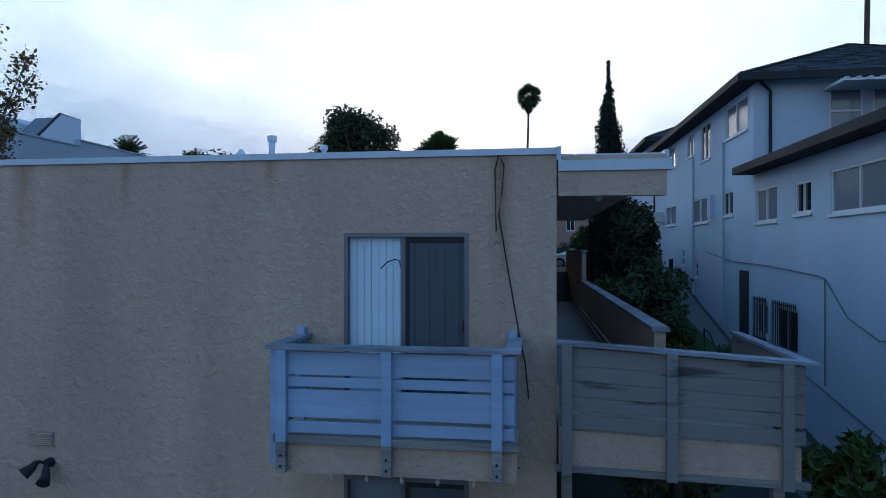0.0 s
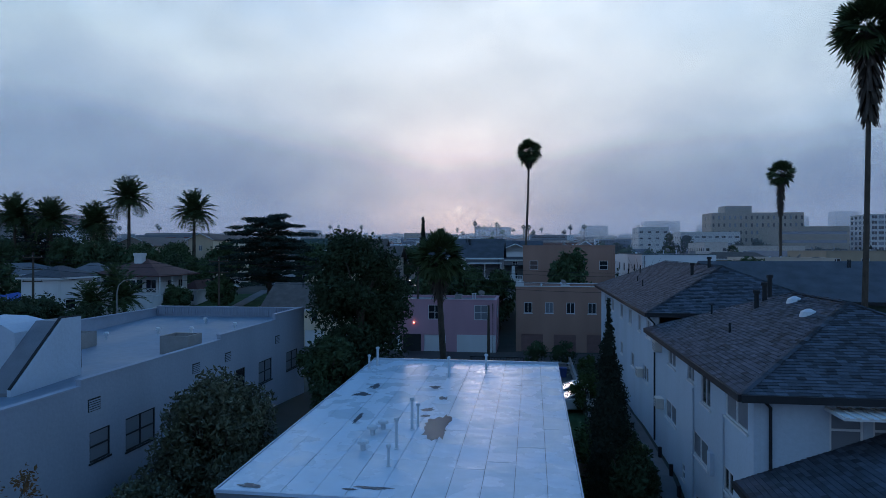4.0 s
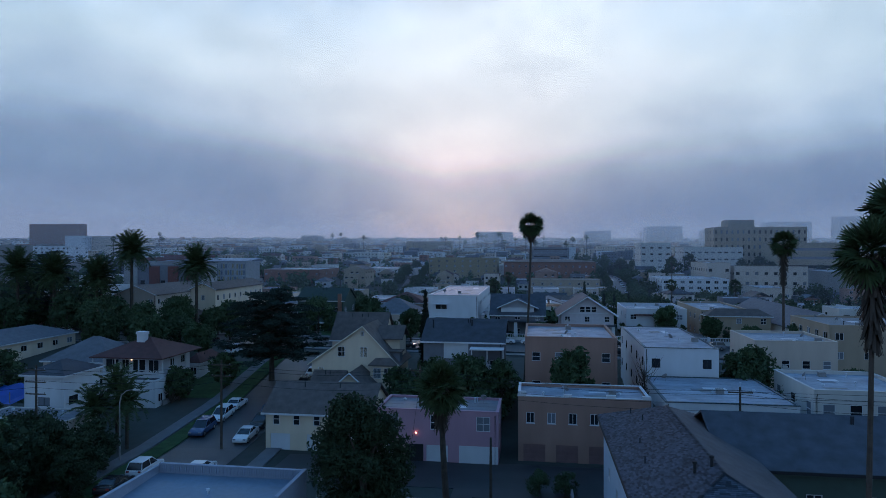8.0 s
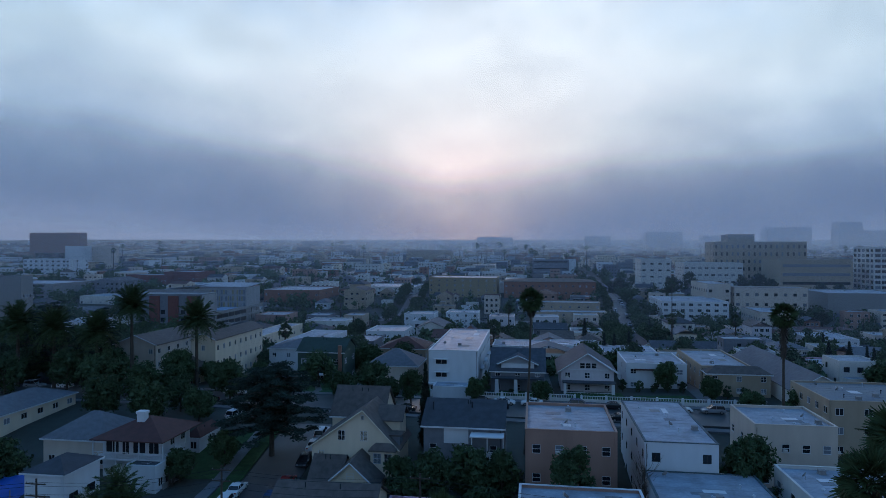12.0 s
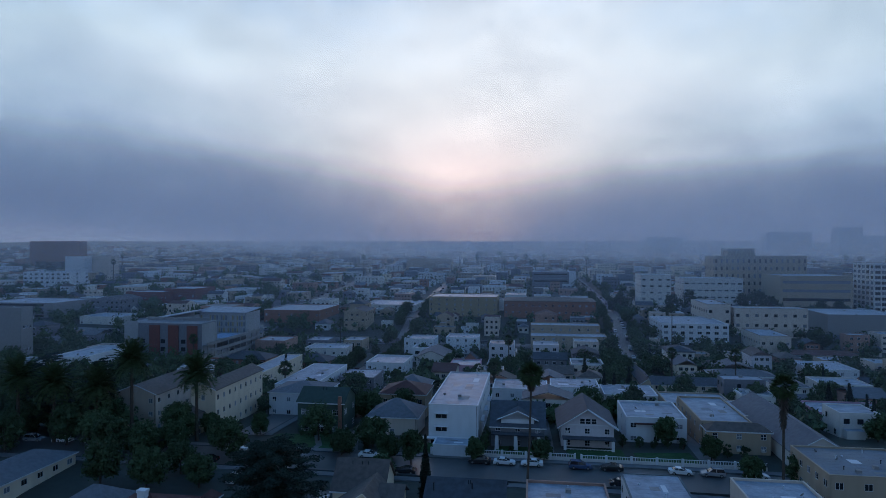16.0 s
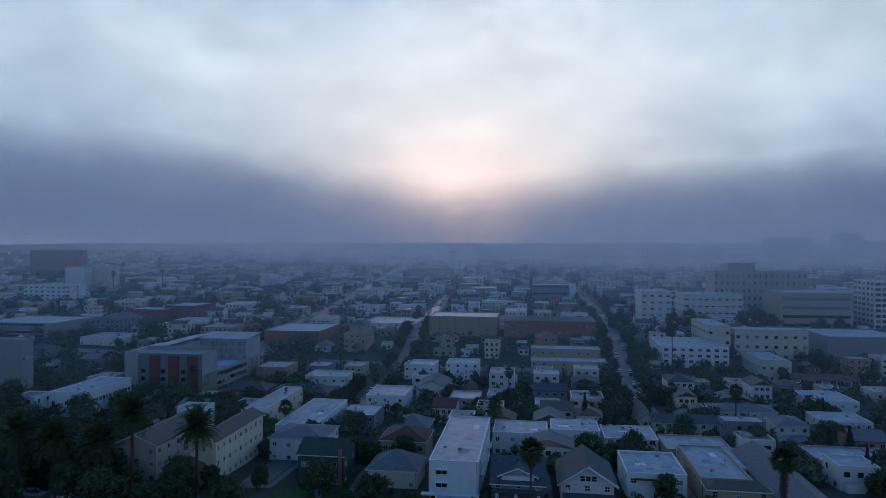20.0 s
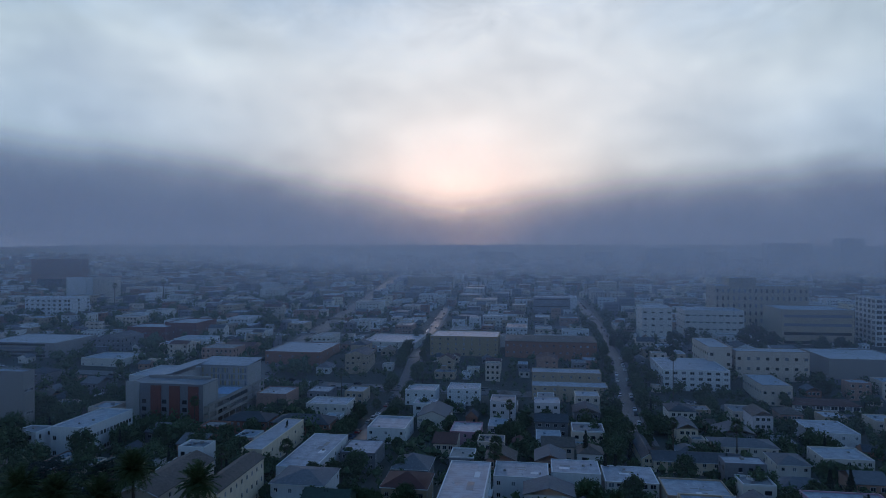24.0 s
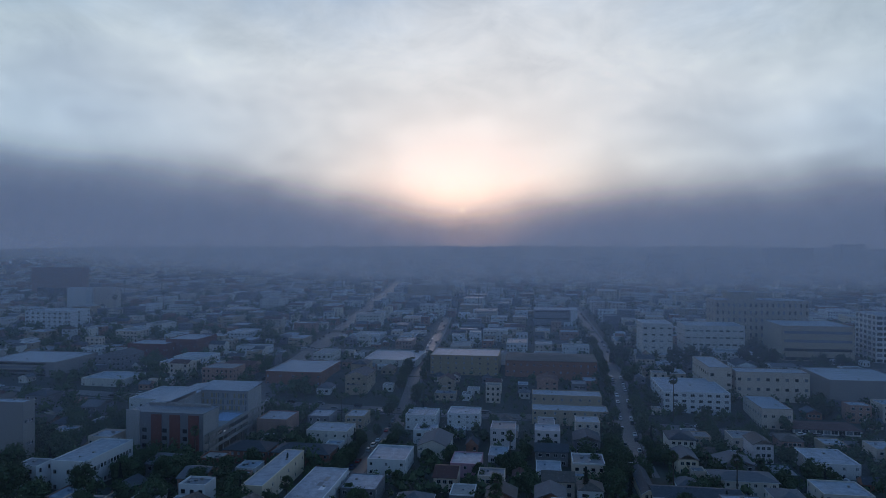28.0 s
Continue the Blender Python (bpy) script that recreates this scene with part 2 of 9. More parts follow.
def rust_runs(m, colour, runs):
    """Rust washed down a wall below its top edge: (x, width, length) in the wall's own metres, from z 6.1 down."""
    nt = m.node_tree
    p = nt.nodes["Principled BSDF"]
    tc = nt.nodes.new("ShaderNodeTexCoord")
    sp = nt.nodes.new("ShaderNodeSeparateXYZ")
    nz = nt.nodes.new("ShaderNodeTexNoise")
    nz.inputs["Scale"].default_value, nz.inputs["Detail"].default_value = 7.0, 5
    nt.links.new(tc.outputs["Object"], sp.inputs[0])
    nt.links.new(tc.outputs["Object"], nz.inputs[0])

    def calc(op, a, b):
        n = nt.nodes.new("ShaderNodeMath")
        n.operation, n.use_clamp = op, False
        for i, v in enumerate((a, b)):
            if isinstance(v, (int, float)):
                n.inputs[i].default_value = v
            else:
                nt.links.new(v, n.inputs[i])
        return n.outputs[0]
    total = None
    for x, w, length in runs:
        near = calc("MAXIMUM", calc("SUBTRACT", 1.0, calc("DIVIDE", calc("ABSOLUTE", calc("SUBTRACT", calc("ADD", sp.outputs[0], calc("MULTIPLY", nz.outputs[0], 0.06)), x + 0.03), 0.0), w)), 0.0)
        fall = calc("MAXIMUM", calc("SUBTRACT", 1.0, calc("DIVIDE", calc("SUBTRACT", 6.1, sp.outputs[2]), length)), 0.0)
        f = calc("MULTIPLY", calc("MULTIPLY", near, fall), calc("MULTIPLY", nz.outputs[0], 1.15))
        total = f if total is None else calc("MAXIMUM", total, f)
    total = calc("MINIMUM", total, 0.8)
    mx = nt.nodes.new("ShaderNodeMix")
    mx.data_type = "RGBA"
    link = p.inputs["Base Color"].links[0]
    nt.links.new(total, mx.inputs[0])
    nt.links.new(link.from_socket, mx.inputs[6])
    mx.inputs[7].default_value = (*colour, 1)
    nt.links.new(mx.outputs[2], p.inputs["Base Color"])


STUCCO_PLAIN = material("tan_stucco_strip", (0.45, 0.335, 0.275), 0.92, vary=0.17, scale=0.8, fine=9.0, bump=0.8)
FASCIA = material("grey_painted_fascia", (0.15, 0.165, 0.19), 0.75, vary=0.15, scale=1.5, fine=10, bump=0.15)
rust_runs(STUCCO, (0.20, 0.095, 0.055), ((-0.62, 0.16, 2.4), (-6.72, 0.22, 1.6), (-5.3, 0.1, 0.8), (-3.4, 0.12, 0.7)))
STUCCO_IN = material("grey_stucco", (0.26, 0.24, 0.23), 0.9, vary=0.15, fine=9, bump=0.4)
BLUEWOOD = material("blue_painted_wood", (0.25, 0.37, 0.56), 0.65, vary=0.09, scale=1.6, fine=12, bump=0.2, second=(0.19, 0.28, 0.43), grain=True)
CAPWOOD = material("worn_blue_grey_cap_wood", (0.24, 0.27, 0.35), 0.75, vary=0.3, scale=4, fine=16, bump=0.6, second=(0.10, 0.11, 0.14), grain=True)
GREYWOOD = material("weathered_grey_wood", (0.24, 0.23, 0.235), 0.75, vary=0.3, scale=2.5, fine=14, bump=0.6, grain=True)
PEEL = material("peeling_grey_paint", (0.165, 0.16, 0.165), 0.75, vary=0.16, scale=3.6, fine=12, bump=0.3, second=(0.05, 0.045, 0.045), grain=True, sharp=True)
ROOFCOAT = material("white_roof_coating", (0.50, 0.60, 0.72), 0.34, vary=0.1, scale=0.7, fine=3, bump=0.06, spec=0.2, wet=0.18, wave=0.03)
ROOFTRIM = material("pale_blue_metal_trim", (0.42, 0.50, 0.62), 0.4, vary=0.1, bump=0.05)
PIPE = material("painted_vent_pipe", (0.50, 0.56, 0.64), 0.5, vary=0.12, bump=0.05)
ROOF_BLOT = glass_dark("dark_roof_blot", (0.07, 0.085, 0.11), 0.22)
ROOF_BLOT.node_tree.nodes["Principled BSDF"].inputs["Specular IOR Level"].default_value = 0.07
WHITEWALL = material("white_stucco_wall", (0.39, 0.47, 0.58), 0.9, vary=0.09, scale=0.5, fine=7, bump=0.4, streak=True)
WHITE = material("white_paint", (0.55, 0.58, 0.63), 0.7, vary=0.07, scale=0.8, bump=0.15, streak=True)
OFFWHITE = material("off_white_paint", (0.54, 0.53, 0.52), 0.75, vary=0.1, scale=0.6, bump=0.2, streak=True)
CREAM = material("cream_paint", (0.62, 0.53, 0.42), 0.8, vary=0.1, scale=0.6, bump=0.2, streak=True)
TAN = material("tan_paint", (0.35, 0.285, 0.22), 0.85, vary=0.12, scale=0.6, bump=0.25, streak=True)
BEIGE = material("beige_paint", (0.52, 0.45, 0.40), 0.85, vary=0.1, scale=0.6, bump=0.25, streak=True)
BROWN = material("brown_stucco", (0.33, 0.205, 0.17), 0.9, vary=0.16, scale=0.5, bump=0.3, streak=True)
PINK = material("pink_stucco", (0.42, 0.255, 0.33), 0.85, vary=0.1, scale=0.6, bump=0.25, streak=True)
LILAC = material("lilac_grey_stucco", (0.52, 0.50, 0.55), 0.85, vary=0.1, bump=0.2)
YELLOW = material("ochre_paint", (0.28, 0.23, 0.15), 0.85, vary=0.1, bump=0.2)
GREY = material("grey_paint", (0.15, 0.165, 0.2), 0.8, vary=0.14, bump=0.2)
GREENW = material("dark_green_siding", (0.045, 0.08, 0.07), 0.8, vary=0.15, bump=0.2)
REDP = material("rust_red_panel", (0.14, 0.042, 0.036), 0.7, vary=0.12, bump=0.1)
BRICK = material("red_brown_brick", (0.26, 0.13, 0.10), 0.9, vary=0.2, bump=0.3)
CONC = material("weathered_concrete", (0.24, 0.24, 0.25), 0.9, vary=0.15, bump=0.3)
PALEG = material("pale_grey_render", (0.30, 0.31, 0.33), 0.85, vary=0.12, scale=0.4, bump=0.2, streak=True)
MAROON = material("red_brown_garage_paint", (0.20, 0.115, 0.115), 0.7, vary=0.15, bump=0.15)
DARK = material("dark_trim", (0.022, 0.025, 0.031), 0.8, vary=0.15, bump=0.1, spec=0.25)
DARKROOM = material("dark_interior", (0.015, 0.016, 0.02), 0.9, vary=0.1, bump=0.0)
SHINGLE = material("dark_shingle", (0.05, 0.062, 0.084), 0.85, vary=0.28, scale=1.0, fine=18, bump=0.5, per_object=0.18)
SHINGLE_BR = material("brown_shingle", (0.11, 0.092, 0.088), 0.9, vary=0.25, fine=9, bump=0.5)
SHINGLE_RED = material("red_tile_roof", (0.085, 0.032, 0.032), 0.85, vary=0.2, fine=9, bump=0.5)
SHINGLE_GR = material("grey_shingle", (0.12, 0.13, 0.155), 0.85, vary=0.2, fine=9, bump=0.5)
FLATROOF = material("grey_white_flat_roof", (0.29, 0.345, 0.43), 0.62, vary=0.3, scale=0.45, fine=2.5, bump=0.12, wet=0.05, spec=0.35)
FLATROOF_D = material("dull_flat_roof", (0.155, 0.185, 0.23), 0.65, vary=0.28, scale=0.4, fine=2.5, bump=0.12, wet=0.16, spec=0.35)
GREENROOF = material("dark_green_shingle", (0.025, 0.05, 0.045), 0.85, vary=0.2, fine=9, bump=0.5)
TEAL = material("dark_teal_trim", (0.03, 0.07, 0.09), 0.6, vary=0.1, bump=0.05)
SHINGLE_ROW = material("dark_shingle_tab", (0.048, 0.062, 0.086), 0.9, vary=0.2, scale=0.8, fine=18, bump=0.4, island=0.5, per_object=0.35, spec=0.25)
ASPHALT_FAR = material("far_asphalt", (0.075, 0.08, 0.09), 0.55, vary=0.2, scale=0.1, fine=2, bump=0.1, spec=0.5)
COURT = material("dark_court_asphalt", (0.024, 0.028, 0.034), 0.6, vary=0.25, scale=0.4, fine=6, bump=0.2)
ASPHALT = material("asphalt", (0.05, 0.057, 0.066), 0.5, vary=0.2, scale=0.3, fine=8, bump=0.2)
CONCRETE = material("pavement_concrete", (0.115, 0.125, 0.14), 0.85, vary=0.15, scale=0.6, fine=6, bump=0.2)
EARTH = material("city_ground", (0.04, 0.05, 0.05), 0.95, vary=0.3, scale=0.05, fine=0.8, bump=0.3,
                 second=(0.02, 0.026, 0.02))
GRASS = material("lawn_grass", (0.04, 0.09, 0.035), 0.95, vary=0.3, scale=0.8, fine=12, bump=0.6, spec=0.2)
LEAF = material("dark_green_leaves", (0.06, 0.1, 0.048), 0.7, vary=0.35, scale=1.2, fine=7, bump=0.2, per_object=0.2, spec=0.2)
LEAF_DK = material("deep_green_leaves", (0.036, 0.06, 0.03), 0.7, vary=0.35, scale=1.2, fine=7, bump=0.2, spec=0.2)
LEAF_CEDAR = material("cedar_needles", (0.028, 0.05, 0.042), 0.8, vary=0.3, fine=6, bump=0.2, spec=0.2)
LEAF_CYP = material("cypress_foliage", (0.02, 0.03, 0.022), 0.85, vary=0.3, fine=9, bump=0.3, spec=0.2)
LEAF_LIME = material("bright_ivy_leaves", (0.06, 0.10, 0.03), 0.7, vary=0.35, fine=7, bump=0.2, spec=0.2)
LEAF_MAG = material("glossy_broad_leaves", (0.075, 0.085, 0.045), 0.5, vary=0.35, fine=5, bump=0.2)
LEAF_RUST = material("rust_autumn_leaves", (0.16, 0.075, 0.03), 0.8, vary=0.35, fine=5, bump=0.2, second=(0.07, 0.06, 0.03), spec=0.2)
FROND = material("palm_fronds", (0.055, 0.085, 0.035), 0.75, vary=0.3, fine=4, bump=0.2, spec=0.2)
SHAG = material("dead_palm_skirt", (0.07, 0.055, 0.045), 0.95, vary=0.3, fine=4, bump=0.3)
BARK = material("grey_brown_bark", (0.075, 0.06, 0.05), 0.95, vary=0.3, scale=2, fine=10, bump=0.6)
PANE = glass_dark("window_glass", (0.015, 0.018, 0.024), 0.06)
PANE_L = glass_dark("curtained_glass", (0.16, 0.18, 0.22), 0.12)
CARW = material("white_car_paint", (0.62, 0.64, 0.68), 0.25, vary=0.04, bump=0.0, spec=0.6)
CARG = material("silver_car_paint", (0.30, 0.32, 0.36), 0.25, metal=0.3, vary=0.05, bump=0.0)
CARB = material("black_car_paint", (0.02, 0.021, 0.025), 0.2, vary=0.05, bump=0.0)
CARR = material("red_car_paint", (0.22, 0.03, 0.03), 0.25, vary=0.05, bump=0.0)
CARBLUE = material("blue_car_paint", (0.05, 0.08, 0.16), 0.25, vary=0.05, bump=0.0)
TYRE = material("tyre_rubber", (0.015, 0.015, 0.016), 0.9, vary=0.1, bump=0.1)
RIM = material("wheel_rim", (0.3, 0.31, 0.33), 0.35, metal=0.7, vary=0.05, bump=0.0)
TARP = material("blue_tarpaulin", (0.02, 0.14, 0.62), 0.45, vary=0.1, bump=0.15)
BINBLUE = material("blue_bin_plastic", (0.03, 0.06, 0.22), 0.5, vary=0.1, bump=0.05)
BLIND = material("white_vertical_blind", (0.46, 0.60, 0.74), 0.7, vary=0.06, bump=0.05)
# darker copy of the blind colour: the shade behind the insect screen, painted in
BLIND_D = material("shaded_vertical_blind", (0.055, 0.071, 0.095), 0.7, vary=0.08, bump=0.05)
ALU = material("dark_aluminium", (0.14, 0.15, 0.17), 0.45, metal=0.5, vary=0.1, bump=0.0)
WOODPOLE = material("pole_wood", (0.07, 0.055, 0.045), 0.95, vary=0.25, scale=2, fine=12, bump=0.4)
LAMPGLOW = lamp_mat("warm_lamp", (1.0, 0.55, 0.30), 3.5)
LAMPPINK = lamp_mat("pink_porch_lamp", (1.0, 0.30, 0.18), 8.0)

# ---- building helpers ----
GRID = -8.0                     # the street grid's turn, degrees
CA, SA = math.cos(radians(8.0)), math.sin(radians(8.0))
OX, OY = 1.284, 7.155           # right front corner of the near apartment house


def at(u, v):
    """From metres along and behind the near facade to the world."""
    return OX + CA * u + SA * v, OY - SA * u + CA * v


PROFILE_Y = [-60, 8, 13, 24, 28, 36, 50, 62, 75, 95, 116, 128, 140, 170, 200, 240, 300, 340, 400, 600, 730, 1500, 2500, 4800]
PROFILE_Z = [-1, -0.1, 0.3, 2.9, 4, 4, 3.2, 2.8, 2.7, 3.5, 6.2, 7.0, 7.4, 5.5, 3.2, 1.2, -0.8, 0.5, 8, 10, 13, 34, 66, 110]


def land(x, y):
    """Height of the ground."""
    z = float(np.interp(y, PROFILE_Y, PROFILE_Z))
    if y > 130:
        z -= min(max(x - 50, 0) * 0.035, 5) * min((y - 130) / 60, 1) * max(0, 1 - max(y - 420, 0) / 200)
    return z


def mesh_of(bm, name):
    me = bpy.data.meshes.new(name)
    bm.to_mesh(me)
    bm.free()
    return me


def part(name, bm, mat, parent=None, label="", m=None):
    """Links a bmesh (or a mesh) as ONE mesh object under a thing or a part."""
    me = bm if isinstance(bm, bpy.types.Mesh) else mesh_of(bm, name)
    if mat and not me.materials:
        me.materials.append(mat)
    ob = new(name, me)
    if parent:
        ob.parent = parent
    if m is not None:
        ob.matrix_basis = m
    if label:
        ob["label"] = label
    return ob


def thing(name, m, label, category, group="", kind=""):
    ob = new(name)
    ob.matrix_basis = m
    ob.empty_display_size = 0.2
    return tagged(ob, label, category, group, kind)


def box(bm, x0, x1, y0, y1, z0, z1):
    v = [bm.verts.new(p) for p in ((x0, y0, z0), (x1, y0, z0), (x1, y1, z0), (x0, y1, z0),
                                   (x0, y0, z1), (x1, y0, z1), (x1, y1, z1), (x0, y1, z1))]
    for f in ((3, 2, 1, 0), (4, 5, 6, 7), (0, 1, 5, 4), (1, 2, 6, 5), (2, 3, 7, 6), (3, 0, 4, 7)):
        bm.faces.new([v[i] for i in f])
    return v


def boxm(*boxes, bevel=0.0):
    bm = bmesh.new()
    for b in boxes:
        box(bm, *b)
    if bevel:
        bmesh.ops.bevel(bm, geom=bm.edges[:], offset=bevel, segments=2, affect="EDGES", profile=0.7)
    return bm


def poly(bm, pts):
    return bm.faces.new([bm.verts.new(p) for p in pts])


def tube(bm, pts, radii, n=8, cap=True):
    """A tube along points with a radius at each."""
    rings = []
    for i, p in enumerate(pts):
        p = Vector(p)
        a = Vector(pts[max(i - 1, 0)])
        b = Vector(pts[min(i + 1, len(pts) - 1)])
        q = (b - a).to_track_quat("Z", "Y")
        r = radii[i] if isinstance(radii, (list, tuple)) else radii
        rings.append([bm.verts.new(p + q @ Vector((r * math.cos(k * math.tau / n), r * math.sin(k * math.tau / n), 0)))
                      for k in range(n)])
    for r0, r1 in zip(rings, rings[1:]):
        for k in range(n):
            bm.faces.new((r0[k], r0[(k + 1) % n], r1[(k + 1) % n], r1[k]))
    if cap:
        bm.faces.new(rings[0][::-1])
        bm.faces.new(rings[-1])


def wall_bm(bm, length, z0, z1, holes, thick=0.2, m=None):
    """A wall along local x from 0 to length at y 0 (outside, facing -y) to thick, with openings (u0, u1, v0, v1) through it."""
    us = sorted({0.0, length, *[h[0] for h in holes], *[h[1] for h in holes]})
    vs = sorted({z0, z1, *[h[2] for h in holes], *[h[3] for h in holes]})

    def pt(x, y, z):
        p = Vector((x, y, z))
        return m @ p if m else p
    for a, b in zip(us, us[1:]):
        for c, d in zip(vs, vs[1:]):
            mu, mv = (a + b) / 2, (c + d) / 2
            if any(h[0] < mu < h[1] and h[2] < mv < h[3] for h in holes):
                continue
            poly(bm, [pt(a, 0, c), pt(b, 0, c), pt(b, 0, d), pt(a, 0, d)])
            poly(bm, [pt(a, thick, d), pt(b, thick, d), pt(b, thick, c), pt(a, thick, c)])
    for h in holes:
        a, b, c, d = h[:4]
        poly(bm, [pt(a, 0, c), pt(a, thick, c), pt(b, thick, c), pt(b, 0, c)][::-1])
        poly(bm, [pt(a, 0, d), pt(a, thick, d), pt(b, thick, d), pt(b, 0, d)])
        poly(bm, [pt(a, 0, c), pt(a, thick, c), pt(a, thick, d), pt(a, 0, d)])
        poly(bm, [pt(b, 0, c), pt(b, thick, c), pt(b, thick, d), pt(b, 0, d)][::-1])
    poly(bm, [pt(0, 0, z1), pt(length, 0, z1), pt(length, thick, z1), pt(0, thick, z1)])
    for x in (0, length):
        poly(bm, [pt(x, 0, z0), pt(x, thick, z0), pt(x, thick, z1), pt(x, 0, z1)])


CACHE = {}


def window_meshes(w, h, style):
    """Frame and panes of one window, lower left corner at 0, recessed into the wall along +y."""
    key = ("win", round(w, 2), round(h, 2), style)
    if key not in CACHE:
        f = bmesh.new()
        t, y0, y1 = 0.06, 0.02, 0.09
        us, vs = [0.0, t, w - t, w], [0.0, t, h - t, h]
        if style in ("slide", "double"):
            us = [0.0, t, w / 2 - 0.03, w / 2 + 0.03, w - t, w]
        if style in ("sash", "double"):
            vs = [0.0, t, h / 2 - 0.03, h / 2 + 0.03, h - t, h]
        for i in range(len(us) - 1):
            for j in range(len(vs) - 1):
                q = [(us[i], vs[j]), (us[i + 1], vs[j]), (us[i + 1], vs[j + 1]), (us[i], vs[j + 1])]
                if i % 2 and j % 2:
                    for (xa, za), (xb, zb) in zip(q, q[1:] + q[:1]):
                        poly(f, [(xa, y0, za), (xb, y0, zb), (xb, y1, zb), (xa, y1, za)])
                else:
                    poly(f, [(x, y0, z) for x, z in q])
                    poly(f, [(x, y1, z) for x, z in reversed(q)])
        bmesh.ops.remove_doubles(f, verts=f.verts, dist=0.001)
        p = bmesh.new()
        box(p, t * 0.5, w - t * 0.5, 0.06, 0.075, t * 0.5, h - t * 0.5)
        CACHE[key] = (mesh_of(f, "window"), mesh_of(p, "pane"))
    return CACHE[key]


FRAMES = {}


def coloured(me, mat):
    """A mesh in one material; alike pieces share it."""
    key = (me.name, mat.name)
    if key not in FRAMES:
        c = me.copy()
        c.materials.clear()
        c.materials.append(mat)
        FRAMES[key] = c
    return FRAMES[key]


def one_window(parent, m, w, h, style, frame_mat, pane_mat):
    """A far window pressed from one sheet: a frame with its lights set back."""
    key = ("one", round(w, 2), round(h, 2), style, frame_mat.name, pane_mat.name)
    if key not in CACHE:
        t = 0.06
        us, vs = [0.0, t, w - t, w], [0.0, t, h - t, h]
        if style in ("slide", "double"):
            us = [0.0, t, w / 2 - 0.03, w / 2 + 0.03, w - t, w]
        if style in ("sash", "double"):
            vs = [0.0, t, h / 2 - 0.03, h / 2 + 0.03, h - t, h]
        b = bmesh.new()
        for i in range(len(us) - 1):
            for j in range(len(vs) - 1):
                x0, x1, z0, z1 = us[i], us[i + 1], vs[j], vs[j + 1]
                if i % 2 and j % 2:
                    q = [(x0, z0), (x1, z0), (x1, z1), (x0, z1)]
                    poly(b, [(x, 0.07, z) for x, z in q]).material_index = 1
                    for (xa, za), (xb, zb) in zip(q, q[1:] + q[:1]):
                        poly(b, [(xa, 0.02, za), (xb, 0.02, zb), (xb, 0.07, zb), (xa, 0.07, za)])
                else:
                    poly(b, [(x0, 0.02, z0), (x1, 0.02, z0), (x1, 0.02, z1), (x0, 0.02, z1)])
        bmesh.ops.remove_doubles(b, verts=b.verts, dist=0.001)
        me = mesh_of(b, "window")
        me.materials.append(frame_mat)
        me.materials.append(pane_mat)
        CACHE[key] = me
    return part("window", CACHE[key], None, parent, "", m)


def add_window(parent, m, w, h, style="slide", frame_mat=None, pane_mat=None, name="window", sill=False):
    fm, pm = window_meshes(w, h, style)
    ob = part(name, coloured(fm, frame_mat or WHITE), None, parent, "", m)
    part("pane", coloured(pm, pane_mat or PANE), None, ob)
    if sill:
        key = ("sill", round(w, 2))
        if key not in CACHE:
            CACHE[key] = mesh_of(boxm((-0.06, w + 0.06, -0.05, 0.02, -0.07, 0.0)), "window_sill")
        part("window_sill", coloured(CACHE[key], frame_mat or WHITE), None, ob)
    return ob


